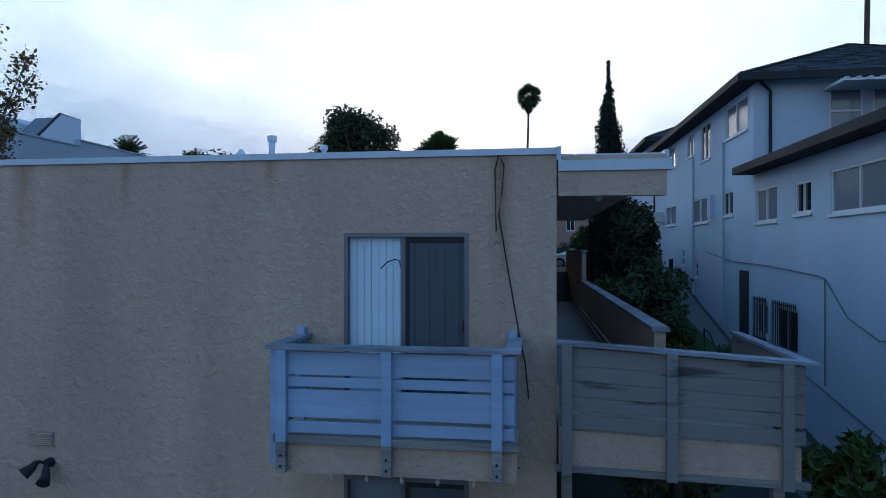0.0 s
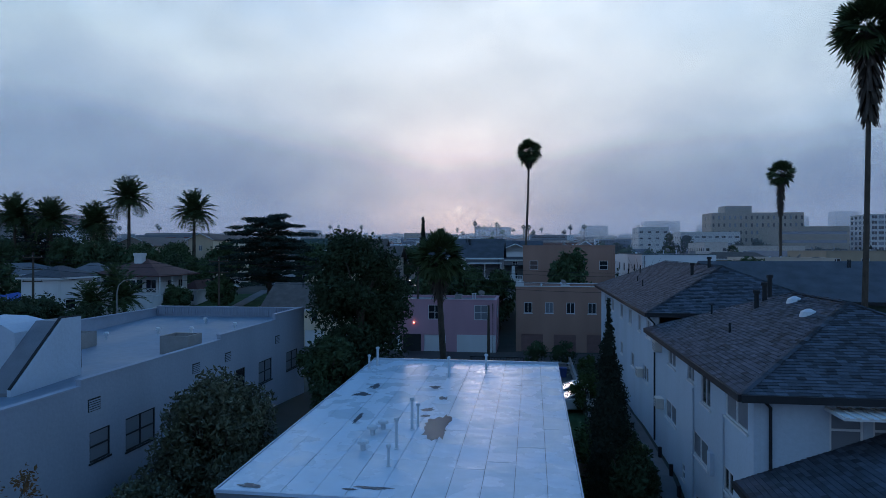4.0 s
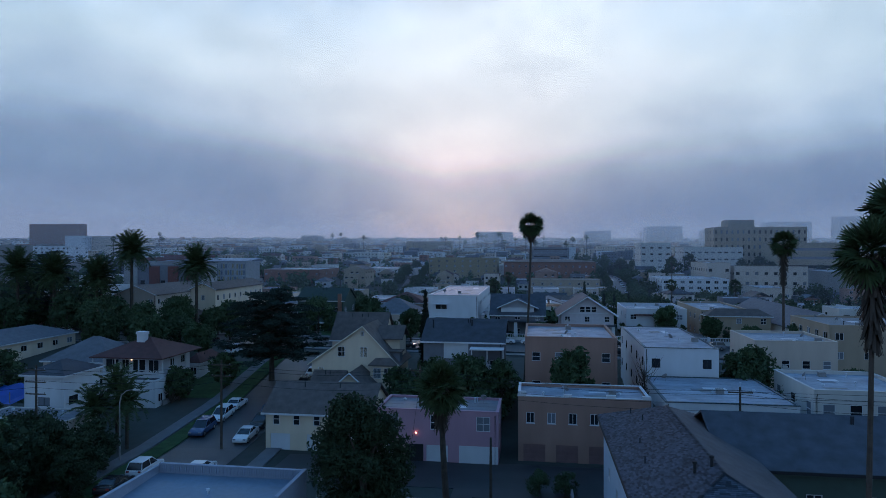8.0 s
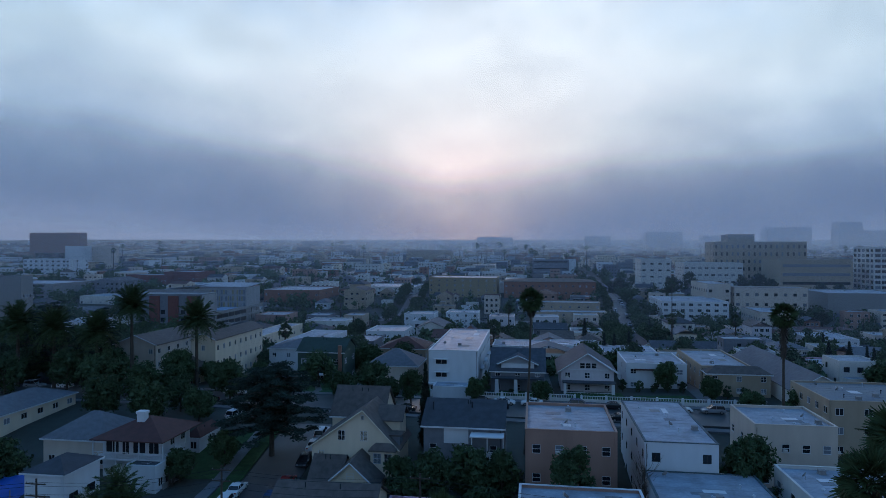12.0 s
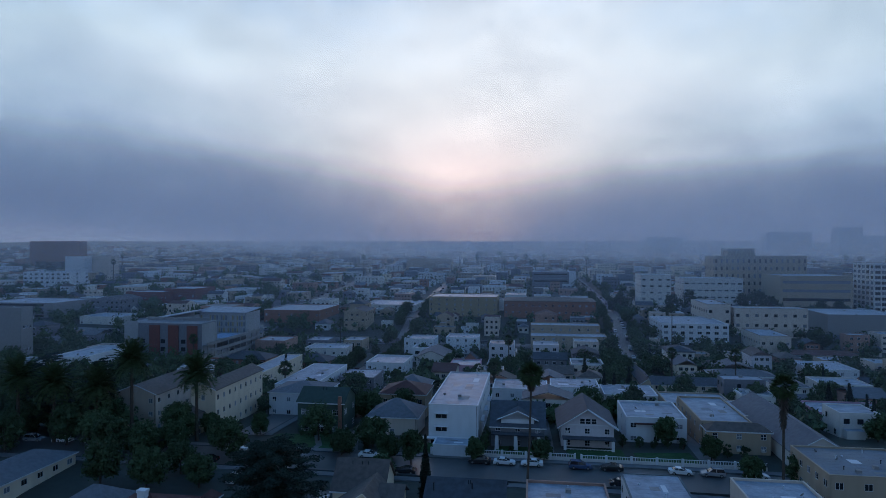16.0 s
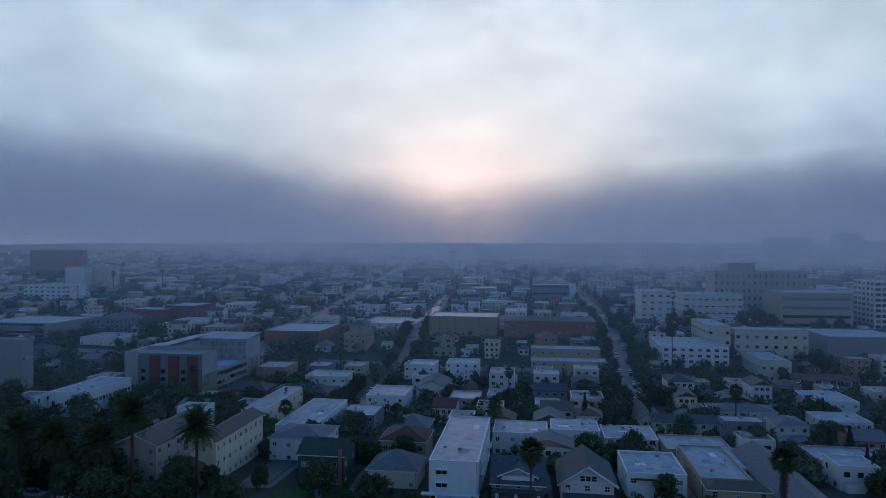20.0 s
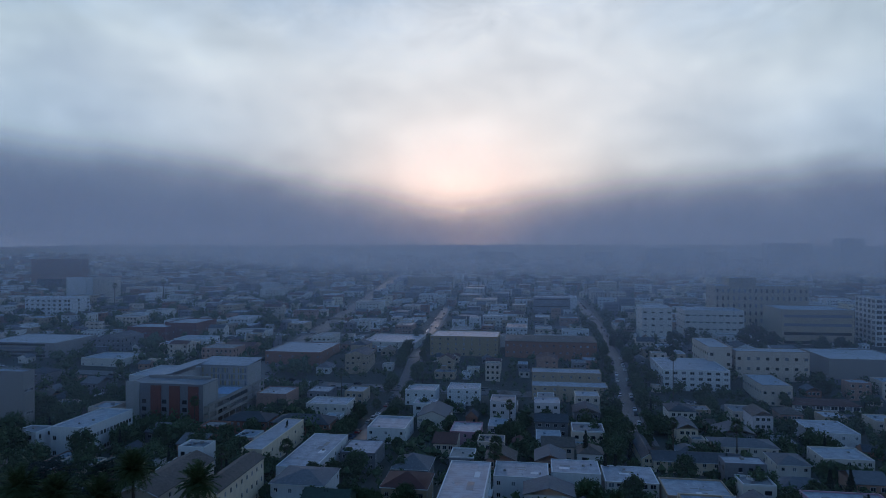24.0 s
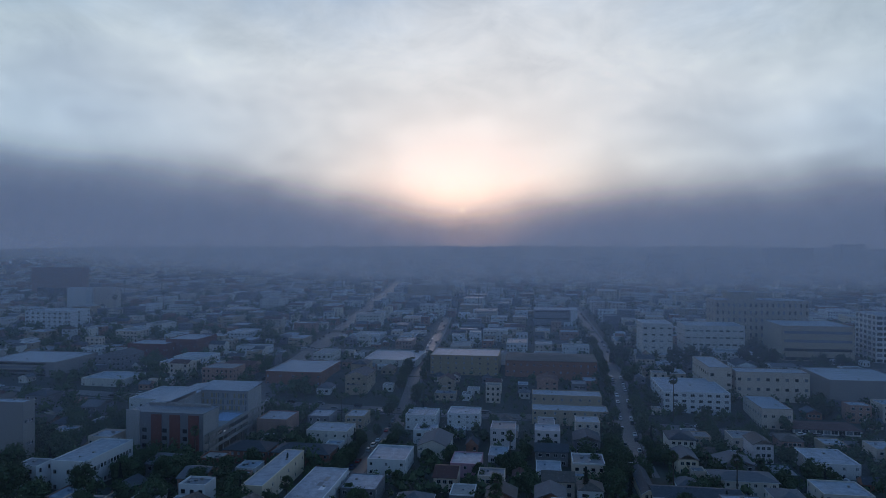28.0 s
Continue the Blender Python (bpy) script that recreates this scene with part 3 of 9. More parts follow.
def roof_bm(kind, w, d, h, rise, over=0.4, thick=0.16):
    """A pitched roof over w by d, its eaves at h."""
    bm = bmesh.new()
    x0, x1, y0, y1 = -over, w + over, -over, d + over
    if kind == "gable_s":
        ym = (y0 + y1) / 2
        prof = [(y0, h - over * rise / (d / 2)), (ym, h + rise), (y1, h - over * rise / (d / 2))]
        lo = [[bm.verts.new((x, y, z)) for y, z in prof] for x in (x0, x1)]
        hi = [[bm.verts.new((x, y, z + thick)) for y, z in prof] for x in (x0, x1)]
    elif kind == "gable_f":
        xm = (x0 + x1) / 2
        prof = [(x0, h - over * rise / (w / 2)), (xm, h + rise), (x1, h - over * rise / (w / 2))]
        lo = [[bm.verts.new((x, y, z)) for x, z in prof] for y in (y0, y1)]
        hi = [[bm.verts.new((x, y, z + thick)) for x, z in prof] for y in (y0, y1)]
    else:
        half = min(w, d) / 2 + over
        if w >= d:
            r0, r1 = (x0 + half, (y0 + y1) / 2), (x1 - half, (y0 + y1) / 2)
        else:
            r0, r1 = ((x0 + x1) / 2, y0 + half), ((x0 + x1) / 2, y1 - half)
        for dz, flip in ((thick, False), (0.0, True)):
            c = [bm.verts.new((x, y, h - 0.1 + dz)) for x, y in ((x0, y0), (x1, y0), (x1, y1), (x0, y1))]
            a, b = bm.verts.new((*r0, h + rise + dz)), bm.verts.new((*r1, h + rise + dz))
            if w >= d:
                fs = [(c[0], c[1], b, a), (c[1], c[2], b), (c[2], c[3], a, b), (c[3], c[0], a)]
            else:
                fs = [(c[0], c[1], a), (c[1], c[2], b, a), (c[2], c[3], b), (c[3], c[0], a, b)]
            for f in fs:
                bm.faces.new(f[::-1] if flip else f)
            if not flip:
                top = c
            else:
                for i in range(4):
                    bm.faces.new((c[i], c[(i + 1) % 4], top[(i + 1) % 4], top[i]))
        return bm
    for i in range(2):
        bm.faces.new((hi[0][i], hi[0][i + 1], hi[1][i + 1], hi[1][i]))
        bm.faces.new((lo[0][i + 1], lo[0][i], lo[1][i], lo[1][i + 1]))
        for k in (0, 1):
            bm.faces.new((lo[k][i], lo[k][i + 1], hi[k][i + 1], hi[k][i]))
    for i in (0, 2):
        bm.faces.new((lo[0][i], lo[1][i], hi[1][i], hi[0][i]))
    bmesh.ops.recalc_face_normals(bm, faces=bm.faces)
    return bm


def spread(length, n, w, margin=0.9):
    """Left edges of n windows spread along a wall."""
    if n <= 0:
        return []
    step = (length - 2 * margin - w) / max(n - 1, 1)
    return [margin + i * step if n > 1 else (length - w) / 2 for i in range(n)]


def building(name, x, y, w, d, top, base=None, rz=GRID, wall=None, roof="flat", roof_mat=None, rise=2.0, storeys=2,
             cols=3, side_cols=4, win=(1.1, 1.2), style="slide", label="", group="", left=None, parapet=0.35,
             frame_mat=None, category="house", vents=2, doors=0, over=0.4, sill=False, eave_mat=None, pane_mats=None, door_mat=None):
    """A house: its front left corner at x, y; eaves or flat roof at the height `top`."""
    rnd = random.Random(int(abs(x) * 31 + y * 17))
    c_x, c_y = x + CA * w / 2 + SA * d / 2, y - SA * w / 2 + CA * d / 2
    z = min(land(c_x, c_y), land(x, y), land(x + CA * w, y - SA * w)) - 0.3 if base is None else base
    h = top - z
    ob = thing(name, pose(x, y, z, 0, 0, rz), label, category, group)
    wall = wall or WHITE
    st = h / storeys
    ww, wh = win
    wh = min(wh, st * 0.6)
    left = (x > 0.16 * y) if left is None else left
    tw = h + (parapet if roof == "flat" else 0.0)

    def holes(length, n):
        hs = []
        for s in range(storeys):
            zb = s * st + min(st * 0.36, 1.0)
            if wh + zb > (s + 1) * st - 0.2:
                zb = (s + 1) * st - 0.25 - wh
            for u in spread(length, n, ww):
                if length > ww + 0.5:
                    hs.append((u, u + ww, zb, zb + wh))
        return hs
    front, sideh = holes(w, cols), holes(d, side_cols)
    if doors:
        front = [q for q in front if q[2] > st * 0.9]
        dw = min(2.4, w / doors - 0.5)
        gates = [(u, u + dw, 0.05, 2.25) for u in spread(w, doors, dw, 0.6)]
    else:
        gates = []
    for nm, ln, m, hs in (("front_wall", w, Matrix(), front + gates),
                          ("side_wall", d, pose(0, d, 0, 0, 0, -90), sideh if left else []),
                          ("side_wall", d, pose(w, 0, 0, 0, 0, 90), [] if left else sideh),
                          ("back_wall", w, pose(w, d, 0, 0, 0, 180), [])):
        bm = bmesh.new()
        if nm in ("front_wall", "back_wall"):
            wall_bm(bm, ln, 0, tw, hs, 0.2)
        else:
            wall_bm(bm, ln - 0.4, 0, tw, [(a - 0.2, b - 0.2, c, e) for a, b, c, e in hs], 0.2, pose(0.2, 0, 0))
        part(nm, bm, wall, ob, "", m)
        for i, (a, b, c, e) in enumerate(hs):
            if i >= len(hs) - len(gates) and nm == "front_wall" and gates:
                key = ("gate", round(b - a, 2))
                if key not in CACHE:
                    g = bmesh.new()
                    for k in range(4):
                        box(g, 0, b - a, 0.08, 0.12, k * 0.55, k * 0.55 + 0.53)
                    box(g, 0, b - a, 0.1, 0.14, 0, 2.2)
                    CACHE[key] = mesh_of(g, "garage_door")
                part("garage_door", coloured(CACHE[key], door_mat or GREY), None, ob, "", m @ pose(a, 0, c))
                continue
            pm = rnd.choice(pane_mats or (PANE, PANE, PANE_L))
            if y > 165:
                one_window(ob, m @ pose(a, 0, c), b - a, e - c, style, frame_mat or WHITE, pm)
            else:
                add_window(ob, m @ pose(a, 0, c), b - a, e - c, style, frame_mat, pm, sill=sill)
    if roof == "flat":
        part("roof", boxm((0.2, w - 0.2, 0.2, d - 0.2, h - 0.25, h)), roof_mat or FLATROOF, ob)
        t = 0.08
        cop = boxm((-0.06, w + 0.06, -0.06, 0.26, tw, tw + t), (-0.06, w + 0.06, d - 0.26, d + 0.06, tw, tw + t),
                   (-0.06, 0.26, 0.26, d - 0.26, tw, tw + t), (w - 0.26, w + 0.06, 0.26, d - 0.26, tw, tw + t))
        part("coping", cop, eave_mat or wall, ob)
        if y < 240:
            n = max(3, int(d / 1.6))
            bm = bmesh.new()
            for i in range(1, n):
                yy = 0.25 + (d - 0.5) * i / n
                box(bm, 0.25, w - 0.25, yy - 0.05, yy + 0.05, h - 0.01, h + 0.012)
            tagged(part("roof_seams", bm, roof_mat or FLATROOF, ob), kind="stuff")
        for i in range(vents + (3 if y < 200 and vents else 0)):
            px, py = rnd.uniform(0.12, 0.88) * w, rnd.uniform(0.12, 0.88) * d
            bm = bmesh.new()
            if i % 5 in (1, 3):
                tube(bm, [(0, 0, -0.02), (0, 0, 0.5), (0, 0, 0.52), (0, 0, 0.62)], [0.07, 0.07, 0.14, 0.13])
                part("vent_pipe", bm, PIPE if i % 2 else DARK, ob, "", pose(px, py, h))
            elif i % 5 == 2:
                tube(bm, [(0, 0, -0.02), (0, 0, 0.45), (0, -0.1, 0.55)], [0.03, 0.03, 0.03], 6)
                tube(bm, [(0, -0.06, 0.6), (0, -0.10, 0.62), (0, -0.18, 0.66), (0, -0.24, 0.7)], [0.03, 0.2, 0.33, 0.38], 14, False)
                part("satellite_dish", bm, CONC, ob, "", pose(px, py, h, 0, 0, rnd.uniform(100, 250)))
            elif i % 5 == 4:
                tube(bm, [(0, 0, -0.02), (0, 0, 0.16), (0, 0, 0.18), (0, 0, 0.32)], [0.14, 0.14, 0.24, 0.08])
                part("roof_vent", bm, PIPE, ob, "", pose(px, py, h))
            else:
                box(bm, -0.45, 0.45, -0.4, 0.4, -0.02, 0.1)
                box(bm, -0.38, 0.38, -0.34, 0.34, 0.1, 0.5)
                box(bm, -0.42, 0.42, -0.38, 0.38, 0.5, 0.55)
                part("roof_hatch", bm, CONC, ob, "", pose(px, py, h))
    else:
        rm = roof_mat or SHINGLE
        part("roof", roof_bm(roof, w, d, h, rise, over), rm, ob)
        if roof == "gable_f":
            for yy in (0.0, d - 0.2):
                g = bmesh.new()
                a = [(0, yy, h), (w, yy, h), (w / 2, yy, h + rise - 0.02)]
                fa = [g.verts.new(p) for p in a]
                fb = [g.verts.new((p[0], p[1] + 0.2, p[2])) for p in a]
                g.faces.new(fa)
                g.faces.new(fb[::-1])
                for i in range(3):
                    g.faces.new((fa[i], fa[(i + 1) % 3], fb[(i + 1) % 3], fb[i]))
                part("gable", g, wall, ob)
            if rise > 1.8:
                add_window(ob, pose(w / 2 - 0.5, -0.03, h + rise * 0.22), 1.0, min(1.0, rise * 0.4), "sash", frame_mat, PANE)
        elif roof == "gable_s":
            for xx in (0.0, w - 0.2):
                g = bmesh.new()
                a = [(xx, 0, h), (xx, d, h), (xx, d / 2, h + rise - 0.02)]
                fa = [g.verts.new(p) for p in a]
                fb = [g.verts.new((p[0] + 0.2, p[1], p[2])) for p in a]
                g.faces.new(fa)
                g.faces.new(fb[::-1])
                for i in range(3):
                    g.faces.new((fa[i], fa[(i + 1) % 3], fb[(i + 1) % 3], fb[i]))
                part("gable", g, wall, ob)
        for i in range(vents):
            bm = bmesh.new()
            tube(bm, [(0, 0, 0), (0, 0, 0.9)], [0.06, 0.06], 6)
            s = rnd.uniform(0.25, 0.75)
            part("vent_pipe", bm, DARK, ob, "", pose(s * w, d * 0.4, h + rise * (0.75 if roof == "gable_s" else 0.3)))
        if y < 230 and roof != "gable_f":
            ez = h - 0.1 if roof == "hip" else h - over * rise / (d / 2)
            part("fascia", boxm((-over - 0.03, w + over + 0.03, -over - 0.05, -over, ez - 0.08, ez + 0.14)), eave_mat or WHITE, ob, "painted eaves board")
            if roof == "hip":
                for xx in (-over - 0.05, w + over):
                    part("fascia", boxm((xx, xx + 0.05, -over, d + over, ez - 0.08, ez + 0.14)), eave_mat or WHITE, ob)
        elif y < 230:
            for sgn in (-1, 1):
                g = bmesh.new()
                tube(g, [(w / 2 + sgn * (w / 2 + over), -over - 0.03, h - over * rise / (w / 2) + 0.08), (w / 2, -over - 0.03, h + rise + 0.08)], 0.11, 4)
                part("bargeboard", g, eave_mat or WHITE, ob)
    if y < 200:
        if roof == "flat":
            for i in range(3):
                px, py = rnd.uniform(0.15, 0.7) * w, rnd.uniform(0.15, 0.7) * d
                sx, sy = rnd.uniform(0.08, 0.25) * w, rnd.uniform(0.05, 0.16) * d
                part("roof_patch", boxm((px, min(px + sx, w - 0.3), py, min(py + sy, d - 0.3), h + 0.002 * i, h + 0.018 + 0.003 * i)), (FLATROOF_D, WHITE, CONC)[i], ob)
        dx = 0.25 if left else w - 0.35
        g = bmesh.new()
        tube(g, [(dx, -0.07, 0), (dx, -0.07, h - 0.35), (dx, -0.2, h - 0.1)], 0.045, 6)
        part("downpipe", g, DARK if i_dark(x) else wall, ob)
        for i in range(2):
            if front and storeys > 1 and not gates:
                a, b, c, e = rnd.choice(front)
                if b - a < 2:
                    part("air_conditioner", boxm((a + 0.1, a + 0.75, -0.32, 0.03, c + 0.02, c + 0.45), bevel=0.02), OFFWHITE, ob, "small window air conditioner")
    return ob


def i_dark(x):
    return int(abs(x) * 10) % 2 == 0

# ---- ground, streets, fog ----


def sheet(name, xs, ys, mat, lift=0.0, slope=0.0, label="", kind="structure"):
    """A ground sheet draped over the land."""
    verts = [(x + slope * y, y, land(x + slope * y, y) + lift) for y in ys for x in xs]
    n = len(xs)
    faces = [(j * n + i, j * n + i + 1, (j + 1) * n + i + 1, (j + 1) * n + i) for j in range(len(ys) - 1) for i in range(n - 1)]
    me = bpy.data.meshes.new(name)
    me.from_pydata(verts, [], faces)
    me.materials.append(mat)
    return tagged(new(name, me), label, name.split("_")[0], "", kind)


gx_ = sorted({*range(-2600, -400, 100), *range(-400, 420, 20), *range(420, 2601, 100)})
gy_ = sorted({*range(-80, 160, 4), *range(160, 460, 10), *range(460, 900, 40), *range(900, 4900, 200)})
sheet("ground", gx_, gy_, EARTH, label="dark earth and yards of the hillside city")


def strip(name, pts, width, mat, lift, label, shift=0.0, step=4.0, thick=0.0):
    """A road or pavement along a line on the land."""
    line = []
    for (x0, y0), (x1, y1) in zip(pts, pts[1:]):
        n = max(1, int(math.hypot(x1 - x0, y1 - y0) / step))
        line += [(x0 + (x1 - x0) * i / n, y0 + (y1 - y0) * i / n) for i in range(n)]
    line.append(pts[-1])
    verts, faces = [], []
    for i, (x, y) in enumerate(line):
        a, b = line[max(i - 1, 0)], line[min(i + 1, len(line) - 1)]
        t = Vector((b[0] - a[0], b[1] - a[1])).normalized()
        nx, ny = t.y, -t.x
        zc = land(x + nx * shift, y + ny * shift)
        for k in (-1, 1):
            px, py = x + nx * (shift + k * width / 2), y + ny * (shift + k * width / 2)
            z = max(zc, land(px, py)) + lift
            verts += [(px, py, z), (px, py, z - 0.6)]
        if i:
            o = 4 * i
            faces += [(o - 4, o - 2, o + 2, o), (o - 3, o - 4, o, o + 1), (o - 2, o - 1, o + 3, o + 2)]
    me = bpy.data.meshes.new(name)
    me.from_pydata(verts, [], faces)
    me.materials.append(mat)
    return tagged(new(name, me), label, name.split("_")[0], "", "structure")


SIDE = [(-34.5, -40), (-30.5, 30), (-28.6, 62), (-25.0, 117)]
strip("road_side", SIDE, 8.4, ASPHALT, 0.05, "dark wet asphalt side street")
strip("pavement_side", SIDE, 1.8, CONCRETE, 0.17, "grey concrete pavement of the side street", 7.6)
strip("pavement_side_west", SIDE, 1.8, CONCRETE, 0.17, "grey concrete pavement of the side street", -7.9)
strip("grass_verge", SIDE, 2.2, GRASS, 0.15, "narrow lawn verge beside the kerb", -5.6)
CROSS = [(-260, 163.4), (-90, 139.5), (10, 125.5), (120, 110), (300, 85)]
strip("road_cross", CROSS, 10.0, ASPHALT, 0.06, "dark asphalt cross street with parked cars")
strip("pavement_cross", CROSS, 1.8, CONCRETE, 0.18, "grey concrete pavement of the cross street", -6.2)
strip("pavement_cross_near", CROSS, 1.8, CONCRETE, 0.18, "grey concrete pavement of the cross street", 6.2)
WEST = [(-47, 150), (-36, 246), (-25, 320), (-17, 450), (0, 700)]
EAST = [(76, 245), (80, 270), (102, 369), (129, 534), (160, 800)]
for nm, pts, wd in (("road_west", WEST, 7),
                    ("road_east", EAST, 8),
                    ("road_boulevard", [(-113, 300), (-107, 400), (-98, 850), (-80, 1500)], 15),
                    ("road_back", [(-400, 395), (0, 338), (400, 282)], 9),
                    ("road_rear", [(-400, 540), (0, 484), (500, 414)], 9)):
    strip(nm, pts, wd, ASPHALT_FAR, 0.08, "asphalt street through the city", 0.0, 8.0)
    strip(nm.replace("road", "pavement"), pts, 1.8, CONCRETE, 0.16, "pale concrete pavement", wd / 2 + 1.4, 8.0)
# paved parking court behind the near house, and the paths beside it
strip("pavement_court", [at(-8, 44), at(10, 44)], 19, COURT, 0.05, "asphalt parking court with cars", 0.0, 1.5)
strip("pavement_alley", [at(-28, 58.2), at(30, 58.2)], 8, COURT, 0.07, "dark asphalt alley in front of the garages", 0.0, 1.5)
strip("pavement_path", [at(5.35, 0), at(5.35, 52)], 1.1, CONCRETE, 0.06, "concrete side path beside the white house", 0.0, 1.0)

# fog tints carry light: near one darkened as shaded, far one pale as lit
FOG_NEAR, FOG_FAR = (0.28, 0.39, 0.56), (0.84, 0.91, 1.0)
# sheets painted with morning fog haze, thin and low near by, a tall bank a kilometre off that opens round the sun
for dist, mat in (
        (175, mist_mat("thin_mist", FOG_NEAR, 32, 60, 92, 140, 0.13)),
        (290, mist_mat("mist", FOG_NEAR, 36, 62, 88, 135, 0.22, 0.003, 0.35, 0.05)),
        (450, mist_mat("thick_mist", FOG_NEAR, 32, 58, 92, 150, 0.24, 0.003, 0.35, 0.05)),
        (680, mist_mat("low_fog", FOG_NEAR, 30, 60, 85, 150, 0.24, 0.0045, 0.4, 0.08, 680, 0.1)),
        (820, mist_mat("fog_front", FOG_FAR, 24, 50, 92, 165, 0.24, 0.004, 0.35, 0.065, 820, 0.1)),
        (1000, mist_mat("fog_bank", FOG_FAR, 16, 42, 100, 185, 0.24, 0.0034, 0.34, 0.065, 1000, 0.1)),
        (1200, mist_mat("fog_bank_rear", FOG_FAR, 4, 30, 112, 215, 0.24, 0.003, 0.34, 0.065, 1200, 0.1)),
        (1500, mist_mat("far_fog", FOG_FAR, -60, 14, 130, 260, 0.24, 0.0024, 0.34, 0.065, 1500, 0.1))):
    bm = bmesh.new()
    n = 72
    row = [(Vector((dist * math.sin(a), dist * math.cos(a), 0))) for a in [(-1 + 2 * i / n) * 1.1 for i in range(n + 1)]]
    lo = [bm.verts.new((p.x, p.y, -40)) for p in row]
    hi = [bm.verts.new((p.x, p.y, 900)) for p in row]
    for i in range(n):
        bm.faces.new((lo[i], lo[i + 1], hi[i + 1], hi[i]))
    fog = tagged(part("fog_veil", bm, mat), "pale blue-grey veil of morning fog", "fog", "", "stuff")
    fog.visible_shadow = False
    for f_ in fog.data.polygons:
        f_.use_smooth = True

# ---- the near apartment house ----
R1, R2F, R2B = 6.10, 6.73, 7.32     # roof heights: near part, rear part front and back
house = thing("apartment_building", pose(OX, OY, 0, 0, 0, GRID), "tan stucco two storey apartment house with a white coated flat roof", "building")
LW = 9.6                            # width of the facade
bm = bmesh.new()
wall_bm(bm, LW, -1.0, R1, [(LW - 2.48, LW - 1.0, 3.08, 5.19), (LW - 2.48, LW - 1.0, 0.2, 2.33)], 0.22, pose(-LW, 0, 0))
front_wall = part("front_wall", bm, STUCCO, house, "tan rough stucco wall with faint rust stains")
bm = bmesh.new()
box(bm, -0.22, 0, 0.22, 30.4, -1.0, R1 - 0.02)
part("side_wall", bm, STUCCO, house)
part("side_wall", boxm((-LW, -LW + 0.22, 0.22, 30.4, -1.0, R1 - 0.02)), STUCCO, house)
part("back_wall", boxm((-LW + 0.22, -0.22, 30.2, 30.4, -1.0, R2B - 0.4)), STUCCO, house)
bm = bmesh.new()
for x0, x1 in ((-LW + 0.4, -1.4),):
    box(bm, x0, x1, 11.5, 11.7, R1 - 0.3, R2F - 0.1)
part("clerestory_wall", bm, STUCCO_PLAIN, house)
# shallow joints of the stucco panels
for u in (-6.15, -4.35, -2.78, -0.93):
    part("stucco_joint", boxm((u - 0.008, u + 0.008, -0.004, 0.004, 2.9 if u > -3 else -1.0, R1 - 0.05)), STUCCO, house)
# roof decks
part("roof", boxm((-LW, 1.22, 0.1, 11.4, R1 - 0.28, R1 - 0.03)), STUCCO, house)
tagged(house.children[-1], "stucco edged roof slab reaching over the walkway")


def deck(name, u0, u1, v0, v1, z0, z1, nu, breaks):
    """Lapped roof sheets, each its own piece, on a slope."""
    rnd = random.Random(3)
    for i in range(nu):
        a, b = u0 + (u1 - u0) * i / nu, u0 + (u1 - u0) * (i + 1) / nu
        cuts = sorted([v0] + [v0 + (v1 - v0) * (k + rnd.uniform(0.25, 0.75)) / breaks for k in range(breaks)] + [v1])
        for c, d in zip(cuts, cuts[1:]):
            h = lambda v: z0 + (z1 - z0) * (v - v0) / (v1 - v0)
            e = 0.004 * (i % 2) + rnd.uniform(0, 0.003)
            bm = bmesh.new()
            q = [bm.verts.new(p) for p in ((a + 0.009, c + 0.006, h(c) + e), (b - 0.009, c + 0.006, h(c) + e + rnd.uniform(-.002, .002)),
                                           (b - 0.009, d - 0.006, h(d) + e), (a + 0.009, d - 0.006, h(d) + e + rnd.uniform(-.002, .002)))]
            q2 = [bm.verts.new(v.co - Vector((0, 0, 0.03))) for v in q]
            bm.faces.new(q)
            for k in range(4):
                bm.faces.new((q2[k], q2[(k + 1) % 4], q[(k + 1) % 4], q[k]))
            part("roof_sheet", bm, ROOFCOAT, house)


deck("near", -LW - 0.02, 1.2, 0.12, 11.4, R1 - 0.012, R1 + 0.0, 11, 1)
deck("rear", -9.87, 1.2, 11.0, 30.6, R2F, R2B, 11, 2)
bm = bmesh.new()
q = []
for u, v, z in ((-9.87, 10.95, R2F), (1.22, 10.95, R2F), (1.22, 30.7, R2B), (-9.87, 30.7, R2B)):
    q.append((bm.verts.new((u, v, z - 0.32)), bm.verts.new((u, v, z - 0.028))))
bm.faces.new([a for a, _ in q][::-1])
bm.faces.new([b for _, b in q])
for i in range(4):
    bm.faces.new((q[i][0], q[(i + 1) % 4][0], q[(i + 1) % 4][1], q[i][1]))
part("rear_roof", bm, FASCIA, house, "rear roof slab with a grey painted fascia")
# metal edges
part("roof_edge", boxm((-LW - 0.03, 0.02, -0.03, 0.1, R1 - 0.03, R1 + 0.045)), ROOFTRIM, house, "pale blue metal drip edge")
part("roof_edge", boxm((0.02, 1.25, -0.03, 0.12, R1 - 0.22, R1 - 0.1)), ROOFTRIM, house)
part("roof_edge", boxm((-0.0, 0.05, -0.03, 0.12, R1 - 0.1, R1 + 0.06)), ROOFTRIM, house)
part("roof_edge", boxm((1.2, 1.25, 0.12, 11.4, R1 - 0.2, R1 + 0.02)), ROOFTRIM, house)
part("roof_edge", boxm((-LW - 0.05, -LW, 0.12, 11.4, R1 - 0.12, R1 + 0.03)), ROOFTRIM, house)
part("roof_edge", boxm((-9.91, 1.26, 10.9, 10.98, R2F - 0.05, R2F + 0.05)), ROOFTRIM, house)
part("roof_edge", boxm((-9.91, 1.26, 30.62, 30.74, R2B - 0.14, R2B + 0.12)), ROOFTRIM, house)
